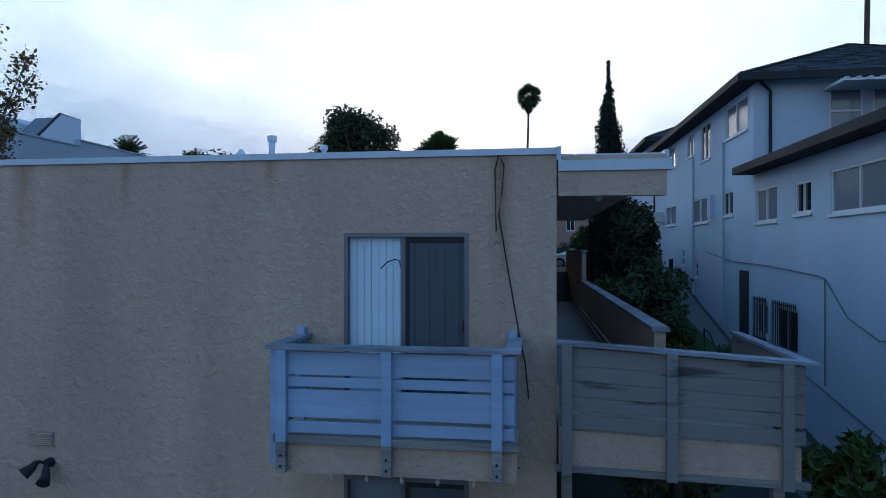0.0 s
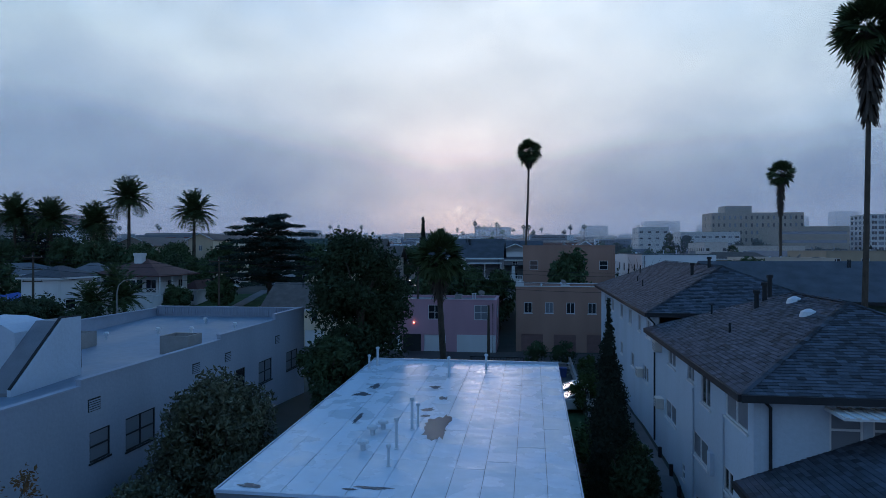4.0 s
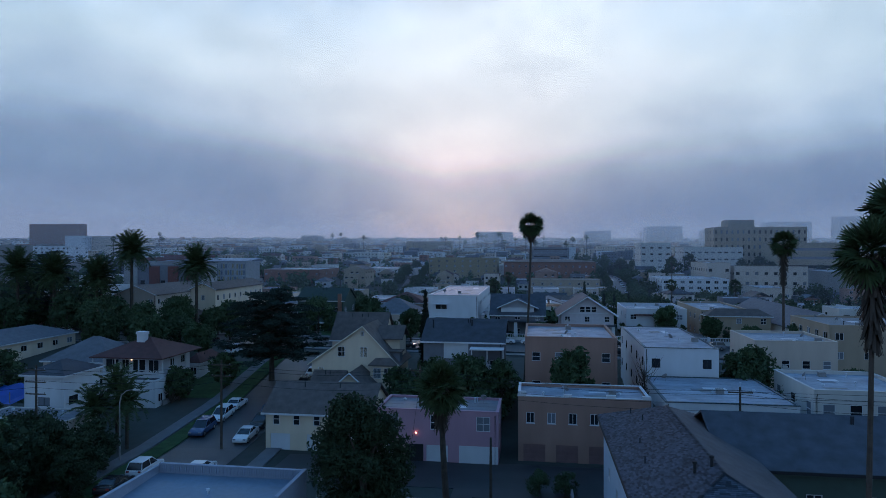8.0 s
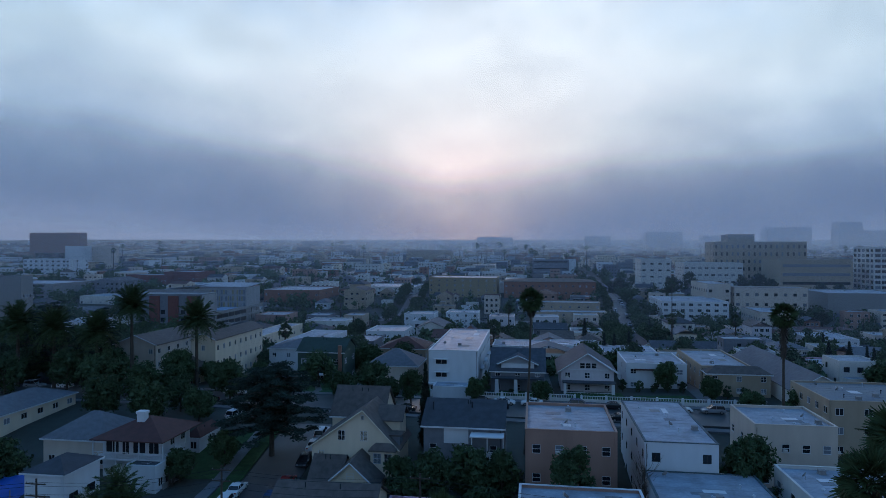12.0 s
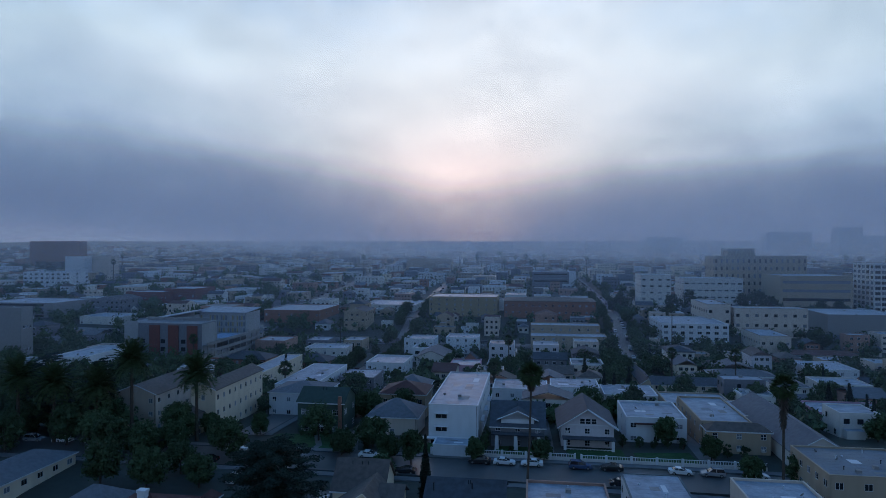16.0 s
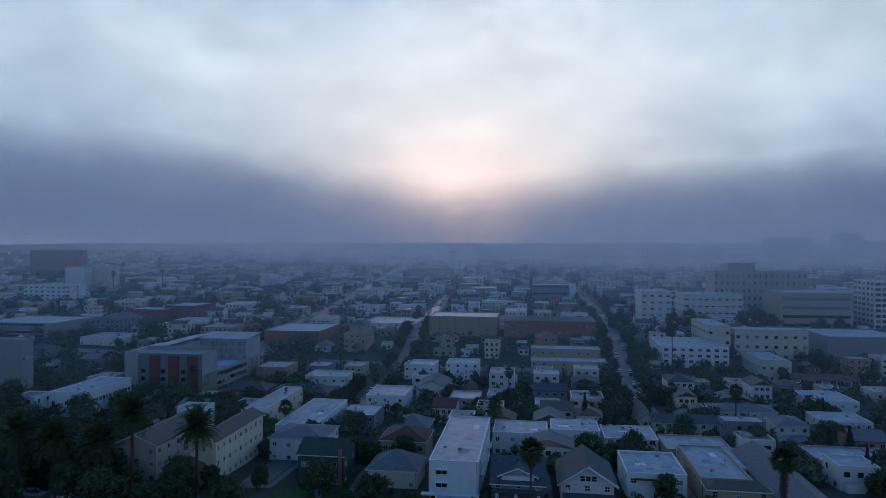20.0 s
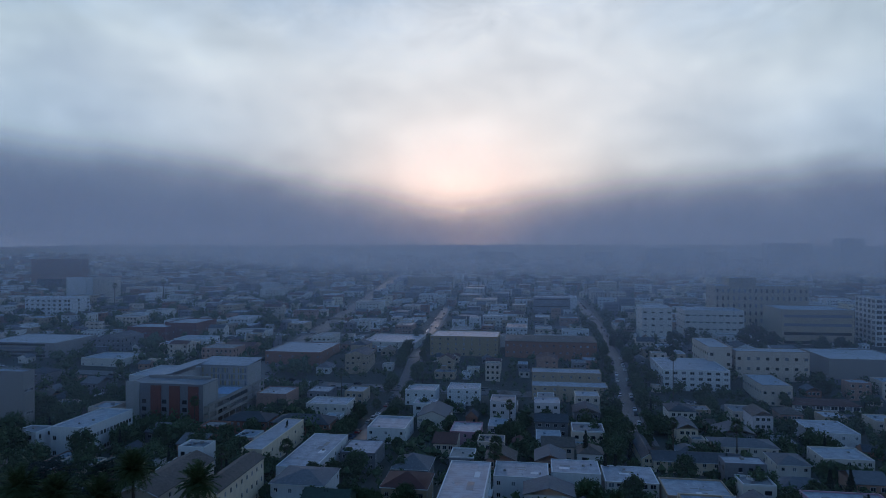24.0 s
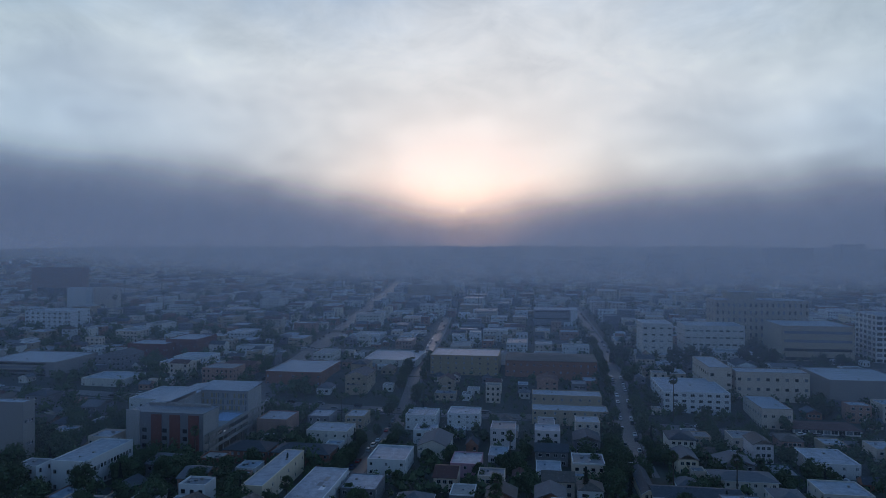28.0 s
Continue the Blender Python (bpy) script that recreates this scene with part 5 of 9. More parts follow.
for i in range(11):
    part("rib", boxm((1.93 + i * 0.3, 2.03 + i * 0.3, 10.98, 12.2, 9.58, 9.62)), OFFWHITE, awn)
part("awning_post", boxm((3.2, 3.27, 11.05, 11.12, 8.4, 9.52)), WHITE, wr)
for rx, ry, rz_, kind in ((3.6, 17.4, 11.55, "turbine"), (4.2, 20.2, 11.8, "turbine"), (3.2, 21.6, 11.4, "chim"), (3.8, 22.4, 11.7, "chim"), (4.4, 23.5, 12.0, "chim"),
                          (1.4, 19.2, 10.7, "pipe"), (2.0, 24.0, 11.0, "pipe"), (5.8, 15.0, 11.3, "pipe"), (3.4, 33.5, 12.3, "chim"), (4.4, 33.5, 12.7, "chim"),
                          (1.2, 38.0, 11.5, "pipe"), (1.5, 42.0, 11.6, "pipe"), (2.5, 47.0, 12.1, "pipe"), (2.0, 50.0, 11.9, "pipe"), (2.0, 5.0, 8.4, "pipe")):
    bm = bmesh.new()
    if kind == "turbine":
        tube(bm, [(0, 0, -0.4), (0, 0, 0.05), (0, 0, 0.1), (0, 0, 0.3), (0, 0, 0.4)], [0.2, 0.2, 0.32, 0.26, 0.08], 14)
        part("roof_vent", bm, PIPE, wr, "pale round roof vent", pose(rx, ry, rz_))
    elif kind == "chim":
        tube(bm, [(0, 0, -0.4), (0, 0, 0.8), (0, 0, 0.82), (0, 0, 0.95)], [0.1, 0.1, 0.15, 0.14], 10)
        part("flue", bm, DARK, wr, "", pose(rx, ry, rz_))
    else:
        tube(bm, [(0, 0, -0.4), (0, 0, 0.5)], 0.045, 8)
        part("vent_pipe", bm, DARK, wr, "", pose(rx, ry, rz_))

# dark roofed neighbour behind the white house; its dark wall colour stands in for a shaded porch
x, y = at(14.0, 42)
building("apartment_house", x, y, 38, 10, 10.6, base=2.0, wall=GREENW, roof="gable_s", roof_mat=SHINGLE, rise=2.4, cols=9, side_cols=3, over=0.8, eave_mat=DARK,
         label="long dark shingle roofed apartment house")

# ---- pale blue-white house on the other side ----
lb = thing("pale_house", pose(*at(-29.3, -3), 0, 0, 0, GRID), "pale stucco two storey apartment house with a parapet roof", "house")
LBW, LBD = 12.05, 41.4
FLATROOF_L = material("blue_grey_roof_sheet", (0.15, 0.215, 0.30), 0.6, vary=0.2, scale=0.3, fine=2.5, bump=0.12, wet=0.15)
PALE = material("pale_blue_stucco", (0.25, 0.30, 0.39), 0.9, vary=0.12, scale=0.35, fine=7, bump=0.4, streak=True)
lb_holes = [(18.1, 19.3, 5.8, 7.0), (20.3, 22.4, 5.55, 6.95), (30.3, 31.5, 5.8, 7.1), (33.4, 35.4, 5.6, 7.0), (37.9, 40.0, 5.6, 6.9),
            (12.0, 13.4, 5.8, 7.0), (7.0, 8.2, 5.8, 7.0), (18.1, 19.3, 2.6, 3.9), (20.3, 22.4, 2.6, 3.9), (30.3, 31.5, 2.9, 4.1), (33.4, 35.4, 2.9, 4.1)]
STEPS = ((0.0, 17.6, 8.87), (17.6, 28.5, 9.1), (28.5, 36.0, 9.36), (36.0, LBD, 9.72))
for y0, y1, zt in STEPS:
    bm = bmesh.new()
    wall_bm(bm, y1 - y0, -1.0, zt, [(a - y0, b - y0, c, d) for a, b, c, d in lb_holes if y0 <= a < y1], 0.2)
    part("side_wall", bm, PALE, lb, "", pose(LBW, y0, 0, 0, 0, 90))
    part("coping", boxm((LBW - 0.25, LBW + 0.04, y0, y1, zt, zt + 0.06)), PALE, lb)


def lb_roof(y):
    """Height of the sloping roof deck."""
    return 8.0 + (y - 15.0) * 0.037


for i, (a, b, c, d) in enumerate(lb_holes):
    add_window(lb, pose(LBW, a, c, 0, 0, 90), b - a, d - c, "sash" if b - a < 1.4 else "double", DARK, (PANE_L, PANE_L, PANE)[i % 3], sill=True)
part("side_wall", boxm((0, 0.2, 0, LBD, -1, 9.5)), PALE, lb)
part("back_wall", boxm((0.2, LBW - 0.2, LBD - 0.2, LBD, -1, 9.66)), PALE, lb)
part("front_wall", boxm((0.2, LBW - 0.2, 0, 0.2, -1, 8.6)), PALE, lb)
bm = bmesh.new()
for q in box(bm, 0.2, LBW - 0.2, 0.2, LBD - 0.2, -0.3, 0.0):
    q.co.z += lb_roof(q.co.y)
part("roof", bm, FLATROOF_L, lb, "grey-blue flat roof with patches")
for k in range(60):
    part("parapet_rib", CACHE.setdefault("prib", mesh_of(boxm((0, 0.09, -0.06, 0, 0, 0.55)), "parapet_rib")), PALE, lb, "", pose(0.3 + k * 0.19, LBD - 0.2, 9.08))
for v in (18.0, 25.6, 29.0, 36.0):
    b_ = part("wall_vent", boxm((LBW, LBW + 0.02, v, v + 0.7, 7.8, 8.3)), DARK, lb)
    for k in range(5):
        part("slat", boxm((LBW + 0.02, LBW + 0.035, v + 0.03, v + 0.67, 7.83 + k * 0.09, 7.885 + k * 0.09)), PALE, b_)
part("coping", boxm((-0.05, 0.25, 0, LBD, 9.5, 9.57), (0.25, LBW - 0.25, LBD - 0.25, LBD + 0.05, 9.66, 9.73)), PALE, lb)
# steep stair head: a white side wall, a dark sloped edge and a round topped skylight behind it
prof = [(18.6, 8.1), (22.6, 8.2), (22.6, 11.0), (21.4, 11.02), (18.6, 8.4)]
for x0, x1, mat, nm, lift in ((8.0, 8.2, WHITEWALL, "stair_head", 0.0), (6.9, 8.0, GREY, "sloped_edge", -0.12)):
    bm = bmesh.new()
    fa = [bm.verts.new((x0, y, z + lift)) for y, z in prof]
    fb = [bm.verts.new((x1, y, z + lift)) for y, z in prof]
    bm.faces.new(fa)
    bm.faces.new(fb[::-1])
    for i in range(5):
        bm.faces.new((fa[i], fb[i], fb[(i + 1) % 5], fa[(i + 1) % 5]))
    bmesh.ops.recalc_face_normals(bm, faces=bm.faces)
    part(nm, bm, mat, lb, "white plastered stair head wall" if nm == "stair_head" else "dark grey sloped stair roof")
bm = bmesh.new()
tube(bm, [(8.1, 18.6, 8.42), (8.1, 21.4, 11.04), (8.1, 22.62, 11.02), (8.1, 22.66, 8.6)], 0.07, 6)
part("worn_edge", bm, DARK, lb, "dark worn roof edge")
bm = bmesh.new()
arc = [(2.4, 8.1), (6.9, 8.1), (6.9, 10.5), (6.3, 10.82), (5.4, 11.0), (4.2, 11.02), (3.2, 10.85), (2.4, 10.5)]
fa = [bm.verts.new((x, 20.2, z)) for x, z in arc]
fb = [bm.verts.new((x, 22.6, z)) for x, z in arc]
bm.faces.new(fa)
bm.faces.new(fb[::-1])
for i in range(len(arc)):
    bm.faces.new((fa[i], fb[i], fb[(i + 1) % len(arc)], fa[(i + 1) % len(arc)]))
bmesh.ops.recalc_face_normals(bm, faces=bm.faces)
part("skylight", bm, WHITEWALL, lb, "white round topped rooflight")
for x0, y0, sx, sy, hh in ((9.2, 27.3, 1.6, 1.5, 1.0), (2.2, 27.7, 1.8, 1.6, 0.9)):
    part("roof_hatch", boxm((x0, x0 + sx, y0, y0 + 0.12, 0, hh), (x0, x0 + sx, y0 + sy - 0.12, y0 + sy, 0, hh),
                            (x0, x0 + 0.12, y0 + 0.12, y0 + sy - 0.12, 0, hh), (x0 + sx - 0.12, x0 + sx, y0 + 0.12, y0 + sy - 0.12, 0, hh)), CONC, lb, "", pose(0, 0, lb_roof(y0)))
for x0, y0 in ((3.0, 31.5), (5.2, 33.5), (7.2, 34.0), (4.4, 26.0), (3.2, 24.0), (9.2, 36), (6.0, 38)):
    bm = bmesh.new()
    tube(bm, [(0, 0, -0.02), (0, 0, 0.25), (0, 0, 0.27), (0, 0, 0.4)], [0.07, 0.07, 0.16, 0.12], 10)
    part("roof_vent", bm, PIPE, lb, "", pose(x0, y0, lb_roof(y0)))

# ---- the city, row by row ----
building("house", -21.2, 74.6, 12.5, 9, 7.2, wall=CREAM, roof="gable_s", roof_mat=SHINGLE_BR, rise=2.6, cols=5, side_cols=2, style="sash", win=(0.8, 1.3), doors=3, door_mat=WHITE,
         label="cream two storey house with garages and a brown shingle gable roof")
building("apartment_house", -7.6, 70.8, 13.5, 6.5, 8.3, wall=PINK, cols=3, side_cols=1, doors=3, door_mat=WHITE, win=(1.5, 1.6), style="double", parapet=0.2, roof_mat=FLATROOF_D,
         label="pink stucco two storey building with garage doors and a flat roof")
building("apartment_house", 8.1, 70.5, 14.3, 7, 9.6, wall=BROWN, cols=6, side_cols=1, doors=4, door_mat=MAROON, win=(0.9, 1.2), sill=True, eave_mat=WHITE,
         label="brown stucco building with garages below and patched white roof")
building("apartment_house", 10.7, 84.8, 12.0, 15, 14.2, wall=BROWN, cols=4, side_cols=3, storeys=3, style="sash",
         label="brown stucco apartment building with a flat roof behind the garages")
building("apartment_house", 24.0, 69.0, 13.7, 14.2, 9.6, wall=WHITE, cols=4, side_cols=3, win=(1.5, 0.8), parapet=0.05, eave_mat=TEAL,
         label="white stucco low wing with a grey flat roof")
building("apartment_house", 26.2, 83.3, 9.3, 23, 13.3, wall=WHITE, cols=2, side_cols=5, storeys=3, win=(1.1, 1.2), frame_mat=DARK, parapet=0.05, eave_mat=TEAL,
         label="white stucco upper block with a shiny flat roof")
building("house", 41.2, 70.8, 11.5, 12, 10.2, wall=OFFWHITE, cols=4, side_cols=3, win=(1.3, 1.7), style="sash",
         label="off-white stucco house with tall paired windows")
building("apartment_house", 45.8, 93.8, 11.4, 12, 12.4, wall=BEIGE, cols=4, side_cols=3, style="sash", sill=True,
         label="beige stucco apartment house with white framed windows")
building("apartment_house", 63.1, 104.2, 16.4, 16, 13.5, wall=TAN, roof_mat=FLATROOF_D, cols=4, side_cols=5, storeys=3, win=(1.3, 1.2), vents=6, parapet=0.25,
         label="tan stucco apartment block with a grey flat roof")
building("house", -16.5, 87.5, 6.8, 5.8, 6.2, wall=CREAM, roof="gable_f", roof_mat=SHINGLE_BR, rise=3.0, cols=1, side_cols=2, style="sash", storeys=1,
         label="cream cottage with a brown gable roof")
building("house", -19.4, 90.3, 4.3, 6, 5.8, wall=CREAM, roof="gable_s", roof_mat=SHINGLE_BR, rise=2.6, cols=1, side_cols=1, storeys=1,
         label="cream cottage wing with a brown roof")
building("house", -3.2, 92.8, 11.6, 11, 12.9, wall=GREY, roof="gable_s", roof_mat=SHINGLE, rise=2.6, cols=3, side_cols=2, style="sash", storeys=2, win=(1.0, 1.3),
         label="grey wooden house with a white porch rail")
building("apartment_house", -3.8, 142.8, 11.2, 38, 15.8, wall=WHITE, cols=0, side_cols=9, storeys=3, win=(1.8, 0.9), parapet=0.1, eave_mat=WHITE, left=False,
         label="long white flat roofed apartment building")
building("house", 10.1, 139.8, 11.6, 13, 11.9, wall=GREY, roof="gable_s", roof_mat=SHINGLE, rise=4.0, cols=3, side_cols=3, style="double",
         label="grey craftsman house with a broad roof and front dormer")
building("house", 25.5, 139.8, 11.4, 15, 12.0, wall=LILAC, roof="gable_f", roof_mat=SHINGLE, rise=3.7, over=0.9, cols=3, side_cols=3, style="double",
         label="pale craftsman house with a broad front gable")
building("house", 41.1, 143.9, 13.2, 16, 12.4, wall=WHITE, cols=3, side_cols=3, style="double", win=(1.3, 1.1),
         label="white stucco cube house with a red tiled awning")
building("apartment_house", 56.3, 135.9, 12.7, 4, 12.0, wall=TAN, roof="hip", roof_mat=SHINGLE_BR, rise=1.3, cols=3, side_cols=1, style="double",
         label="tan stucco house front with a brown hip roof")
building("apartment_house", 56.8, 140.7, 10.7, 24, 12.4, wall=TAN, cols=2, side_cols=6,
         label="tan stucco wing with a flat roof")
building("apartment_house", 68.9, 125.8, 10.7, 40, 10.6, wall=OFFWHITE, roof="gable_f", roof_mat=SHINGLE_GR, rise=3, cols=2, side_cols=4, storeys=1,
         label="long grey roofed house over an open carport")
building("house", -35.7, 152.8, 11.4, 10, 14.0, wall=GREENW, roof="gable_s", roof_mat=GREENROOF, rise=2.6, cols=3, side_cols=2, style="double", win=(1.8, 1.3),
         label="dark green house with white windows and a brick chimney")
building("house", -18.6, 150.8, 12.0, 11, 11.0, wall=BEIGE, roof="hip", roof_mat=SHINGLE_GR, rise=3.2, cols=3, side_cols=2, storeys=1, style="double",
         label="beige bungalow with a grey hip roof")
building("house", -17.7, 170.9, 12.4, 12, 11.9, wall=TAN, roof="hip", roof_mat=SHINGLE_RED, rise=2.4, cols=3, side_cols=2,
         label="tan house with a dark red tile roof")
building("house", -48.8, 175.1, 15.3, 14, 11.3, wall=WHITE, roof="hip", roof_mat=SHINGLE_GR, rise=1.8, cols=4, side_cols=2,
         label="white house with a grey hip roof")
building("apartment_house", -62.7, 155.5, 6.5, 27, 16.4, wall=CREAM, roof="gable_f", roof_mat=SHINGLE_BR, rise=1.5, cols=1, side_cols=9, storeys=3, left=False, win=(0.9, 1.3),
         label="long cream apartment block with a brown gable roof")
building("apartment_house", -82.6, 157.8, 11.1, 28, 14.9, wall=BEIGE, roof="gable_f", roof_mat=SHINGLE_BR, rise=2.2, cols=2, side_cols=7, storeys=3, left=False,
         label="tan apartment block with a brown gable roof")
building("house", -67.2, 150.6, 8.3, 12, 10.2, wall=YELLOW, roof="gable_f", roof_mat=SHINGLE_BR, rise=2.2, cols=2, side_cols=2, left=False,
         label="ochre carport house with a brown gable roof")
building("house", -53.1, 79.6, 5.5, 6.6, 10.5, wall=WHITE, roof="hip", roof_mat=SHINGLE, rise=1.3, cols=1, side_cols=2, storeys=1, base=5.6, win=(1.6, 1.1), frame_mat=DARK,
         label="white stucco house with a dark hip roof and awnings")
building("garage", -46.5, 91.8, 4.7, 2.6, 7.2, wall=WHITE, roof="flat", cols=0, side_cols=1, storeys=1, vents=0, parapet=0.05, roof_mat=SHINGLE,
         label="small white garage with a dark flat roof")
building("house", -64.2, 100.8, 11.3, 10, 8.5, wall=BEIGE, roof="hip", roof_mat=SHINGLE_GR, rise=3.2, cols=3, side_cols=2, storeys=1,
         label="beige bungalow with a grey roof")
building("clinic", -142.5, 226.9, 13.6, 27, 11.9, wall=WHITE, cols=3, side_cols=14, left=False, win=(1.3, 1.6), vents=5,
         label="white two storey clinic with long window bands")
building("house", 0.3, 311.1, 15.6, 14, 7.2, wall=WHITE, cols=4, side_cols=2, storeys=3,
         label="white stucco three storey house with a flat roof")
building("house", -20.3, 311.0, 14.9, 14, 6.6, wall=WHITE, cols=4, side_cols=2, storeys=2,
         label="white stucco house with a flat roof")
building("apartment_house", 43.2, 320.6, 37.7, 13, 6.6, wall=TAN, cols=8, side_cols=2, storeys=3,
         label="tan apartment block with bay fronts")
building("apartment_house", 45.9, 340.6, 36.5, 13, 9.7, wall=TAN, cols=8, side_cols=2, storeys=3,
         label="tan rear apartment block")
building("apartment_house", 119.2, 348.4, 34.9, 40, 9.6, wall=WHITE, cols=8, side_cols=6, storeys=4, style="slide", win=(2.2, 1.5),
         label="white four storey apartment block")
building("hospital", 151.2, 489.6, 22.3, 30, 30.5, wall=OFFWHITE, cols=4, side_cols=4, storeys=5, win=(2.5, 1.4),
         label="pale concrete clinic block")
building("hospital", 189.1, 503.1, 44.7, 30, 27.3, wall=OFFWHITE, cols=9, side_cols=4, storeys=4, win=(3.0, 1.4),
         label="long pale concrete clinic block")
building("hospital", 229.1, 540.2, 73.9, 30, 44.5, wall=TAN, cols=17, side_cols=4, storeys=6, win=(1.5, 3.0), frame_mat=DARK, style="plain",
         label="large beige hospital slab with narrow vertical windows")
building("hospital", 243.5, 546.5, 21.7, 20, 50.9, wall=TAN, cols=0, side_cols=0, storeys=1, vents=0,
         label="beige lift tower above the hospital")
building("parking_house", 250.5, 474.0, 50.0, 40, 30.6, wall=TAN, cols=1, side_cols=1, storeys=4, win=(47, 2.2), frame_mat=TAN, style="plain",
         label="concrete parking house with open decks")
building("office_tower", 314.0, 464.9, 55.9, 30, 39.5, wall=OFFWHITE, cols=12, side_cols=5, storeys=9, win=(3.7, 2.7), frame_mat=OFFWHITE,
         label="white office tower with a grid of dark windows")
building("apartment_house", 170.1, 372.8, 40.4, 14, 15.8, wall=BEIGE, eave_mat=SHINGLE_RED, cols=8, side_cols=3, storeys=3, win=(1.9, 1.7), frame_mat=DARK,
         label="beige three storey block with a red roof edge")
building("apartment_house", 155.5, 376.3, 13.1, 40, 17.7, wall=BEIGE, eave_mat=SHINGLE_RED, cols=2, side_cols=8, storeys=3, win=(1.9, 1.7), frame_mat=DARK,
         label="beige side wing with a red roof edge")
building("shop", 161.9, 326.0, 15.0, 30, 5.9, wall=BEIGE, cols=4, side_cols=8, storeys=2, eave_mat=SHINGLE_RED, win=(1.6, 1.5), vents=4,
         label="low beige shop building with a red roof edge")
building("shop", 174.7, 320.3, 32.3, 16, -2.4, wall=OFFWHITE, roof="hip", roof_mat=SHINGLE_RED, rise=1.0, cols=9, side_cols=2, storeys=1, win=(3, 2),
         label="low pale market with a red roof edge")
building("shop", 219.0, 363.3, 42.0, 40, 13.0, wall=CONC, cols=3, side_cols=2, storeys=1, win=(9, 3.4), vents=7, frame_mat=DARK,
         label="long pale hall with dark openings")
building("office", 86.8, 631.5, 36.0, 30, 27.5, wall=GREY, cols=1, side_cols=1, storeys=5, win=(33, 1.6), style="plain",
         label="dark glazed office block with white bands")
building("office", 122.7, 627.5, 6.6, 32, 27.6, wall=WHITE, cols=0, side_cols=0, storeys=4, vents=0,
         label="white stair tower of the office block")
building("apartment_house", 37.1, 400.0, 56.5, 30, 18.1, wall=BRICK, cols=14, side_cols=3, storeys=3, roof="hip", roof_mat=SHINGLE_BR, rise=1.5,
         label="long dark brown apartment block")
building("apartment_house", -10.5, 406.0, 43.4, 30, 20.1, wall=YELLOW, cols=9, side_cols=3, storeys=4,
         label="ochre apartment block with stepped bays")
building("apartment_house", 69.0, 211.0, 28.6, 11, 5.8, wall=CREAM, roof="gable_s", roof_mat=SHINGLE, rise=1.6, cols=8, side_cols=2,
         label="long cream two storey apartment building with a dark roof")
building("apartment_house", 66.5, 215.3, 4.6, 26, 5.1, wall=CREAM, roof="gable_f", roof_mat=SHINGLE, rise=1.5, cols=2, side_cols=4,
         label="cream side wing with a dark roof")
building("apartment_house", 31.1, 187.0, 14.2, 12, 10.2, wall=WHITE, cols=5, side_cols=2, storeys=1, win=(2, 1.2), parapet=0.05,
         label="low white building with a bright flat roof")
building("apartment_house", 46.2, 184.1, 15.1, 14, 8.6, wall=OFFWHITE, cols=6, side_cols=2, parapet=0.05, eave_mat=WHITE, win=(1.6, 1.3),
         label="low building with a bright flat roof")
building("apartment_house", 60.5, 173.2, 17.6, 14, 8.5, wall=TAN, cols=4, side_cols=2, storeys=2,
         label="tan flat roofed apartment house")
building("apartment_house", 13.5, 182.1, 15.7, 13, 10.8, wall=WHITE, cols=4, side_cols=2, parapet=0.1,
         label="white two storey house with a flat grey roof")
building("house", -30.8, 245.0, 14.9, 18, 6.7, wall=WHITE, cols=3, side_cols=4, storeys=2,
         label="white stucco corner house with a flat roof")
building("house", 1.3, 241.8, 11.5, 14, 6.2, wall=PINK, cols=3, side_cols=2,
         label="pale pink stucco house with a flat roof")
building("apartment_house", -52.4, 193.9, 12.4, 35, 9.4, wall=WHITE, cols=1, side_cols=6, left=False, parapet=0.1,
         label="long white flat roofed row beside an alley")
building("apartment_house", -68.6, 210.5, 7.5, 38, 9.5, wall=CREAM, cols=1, side_cols=6, left=False, parapet=0.1,
         label="long cream flat roofed row")
building("house", -35.9, 212.8, 12.1, 14, 7.8, wall=GREY, cols=3, side_cols=2, parapet=0.1,
         label="grey flat roofed house")
building("apartment_house", -91.9, 259.3, 19.0, 12, 5.9, wall=BRICK, roof="hip", roof_mat=SHINGLE, rise=2.4, cols=7, side_cols=2,
         label="dark brick apartment row with a hip roof")
building("apartment_house", -71.6, 257.7, 24.3, 12, 5.4, wall=BRICK, roof="hip", roof_mat=SHINGLE, rise=2.4, cols=8, side_cols=2,
         label="dark brick apartment row with a hip roof")
building("apartment_house", -63.7, 286.3, 19.0, 14, 5.9, wall=OFFWHITE, cols=5, side_cols=3,
         label="pale apartment house with a flat roof")
building("shop", -90.6, 301.0, 14.9, 16, 7.1, wall=BROWN, cols=4, side_cols=2, storeys=1,
         label="low brown shop with a white flat roof")
building("shop", -110.5, 385.4, 34.7, 40, 13.6, wall=BRICK, cols=5, side_cols=4, storeys=2, eave_mat=WHITE,
         label="brick commercial building with a white flat roof")
building("shop", -57.6, 432.6, 37.3, 40, 12.7, wall=OFFWHITE, cols=4, side_cols=4,
         label="low pale commercial building")
building("shop", -231.4, 457.1, 29.9, 20, 19.6, wall=REDP, cols=3, side_cols=3,
         label="rust red commercial block")
building("shop", -207.9, 466.7, 24.5, 30, 21.4, wall=REDP, cols=3, side_cols=3,
         label="rust red rear block")
building("office", -197.9, 252.2, 31.6, 6, 27.5, wall=CONC, cols=0, side_cols=5, storeys=3, left=False, vents=3,
         label="tall concrete building with blank walls")
building("parking_house", -298.8, 403.7, 52.7, 40, 16.5, wall=CONC, cols=1, side_cols=1, storeys=4, win=(40, 1.4), style="plain", frame_mat=CONC,
         label="concrete parking house with open decks")
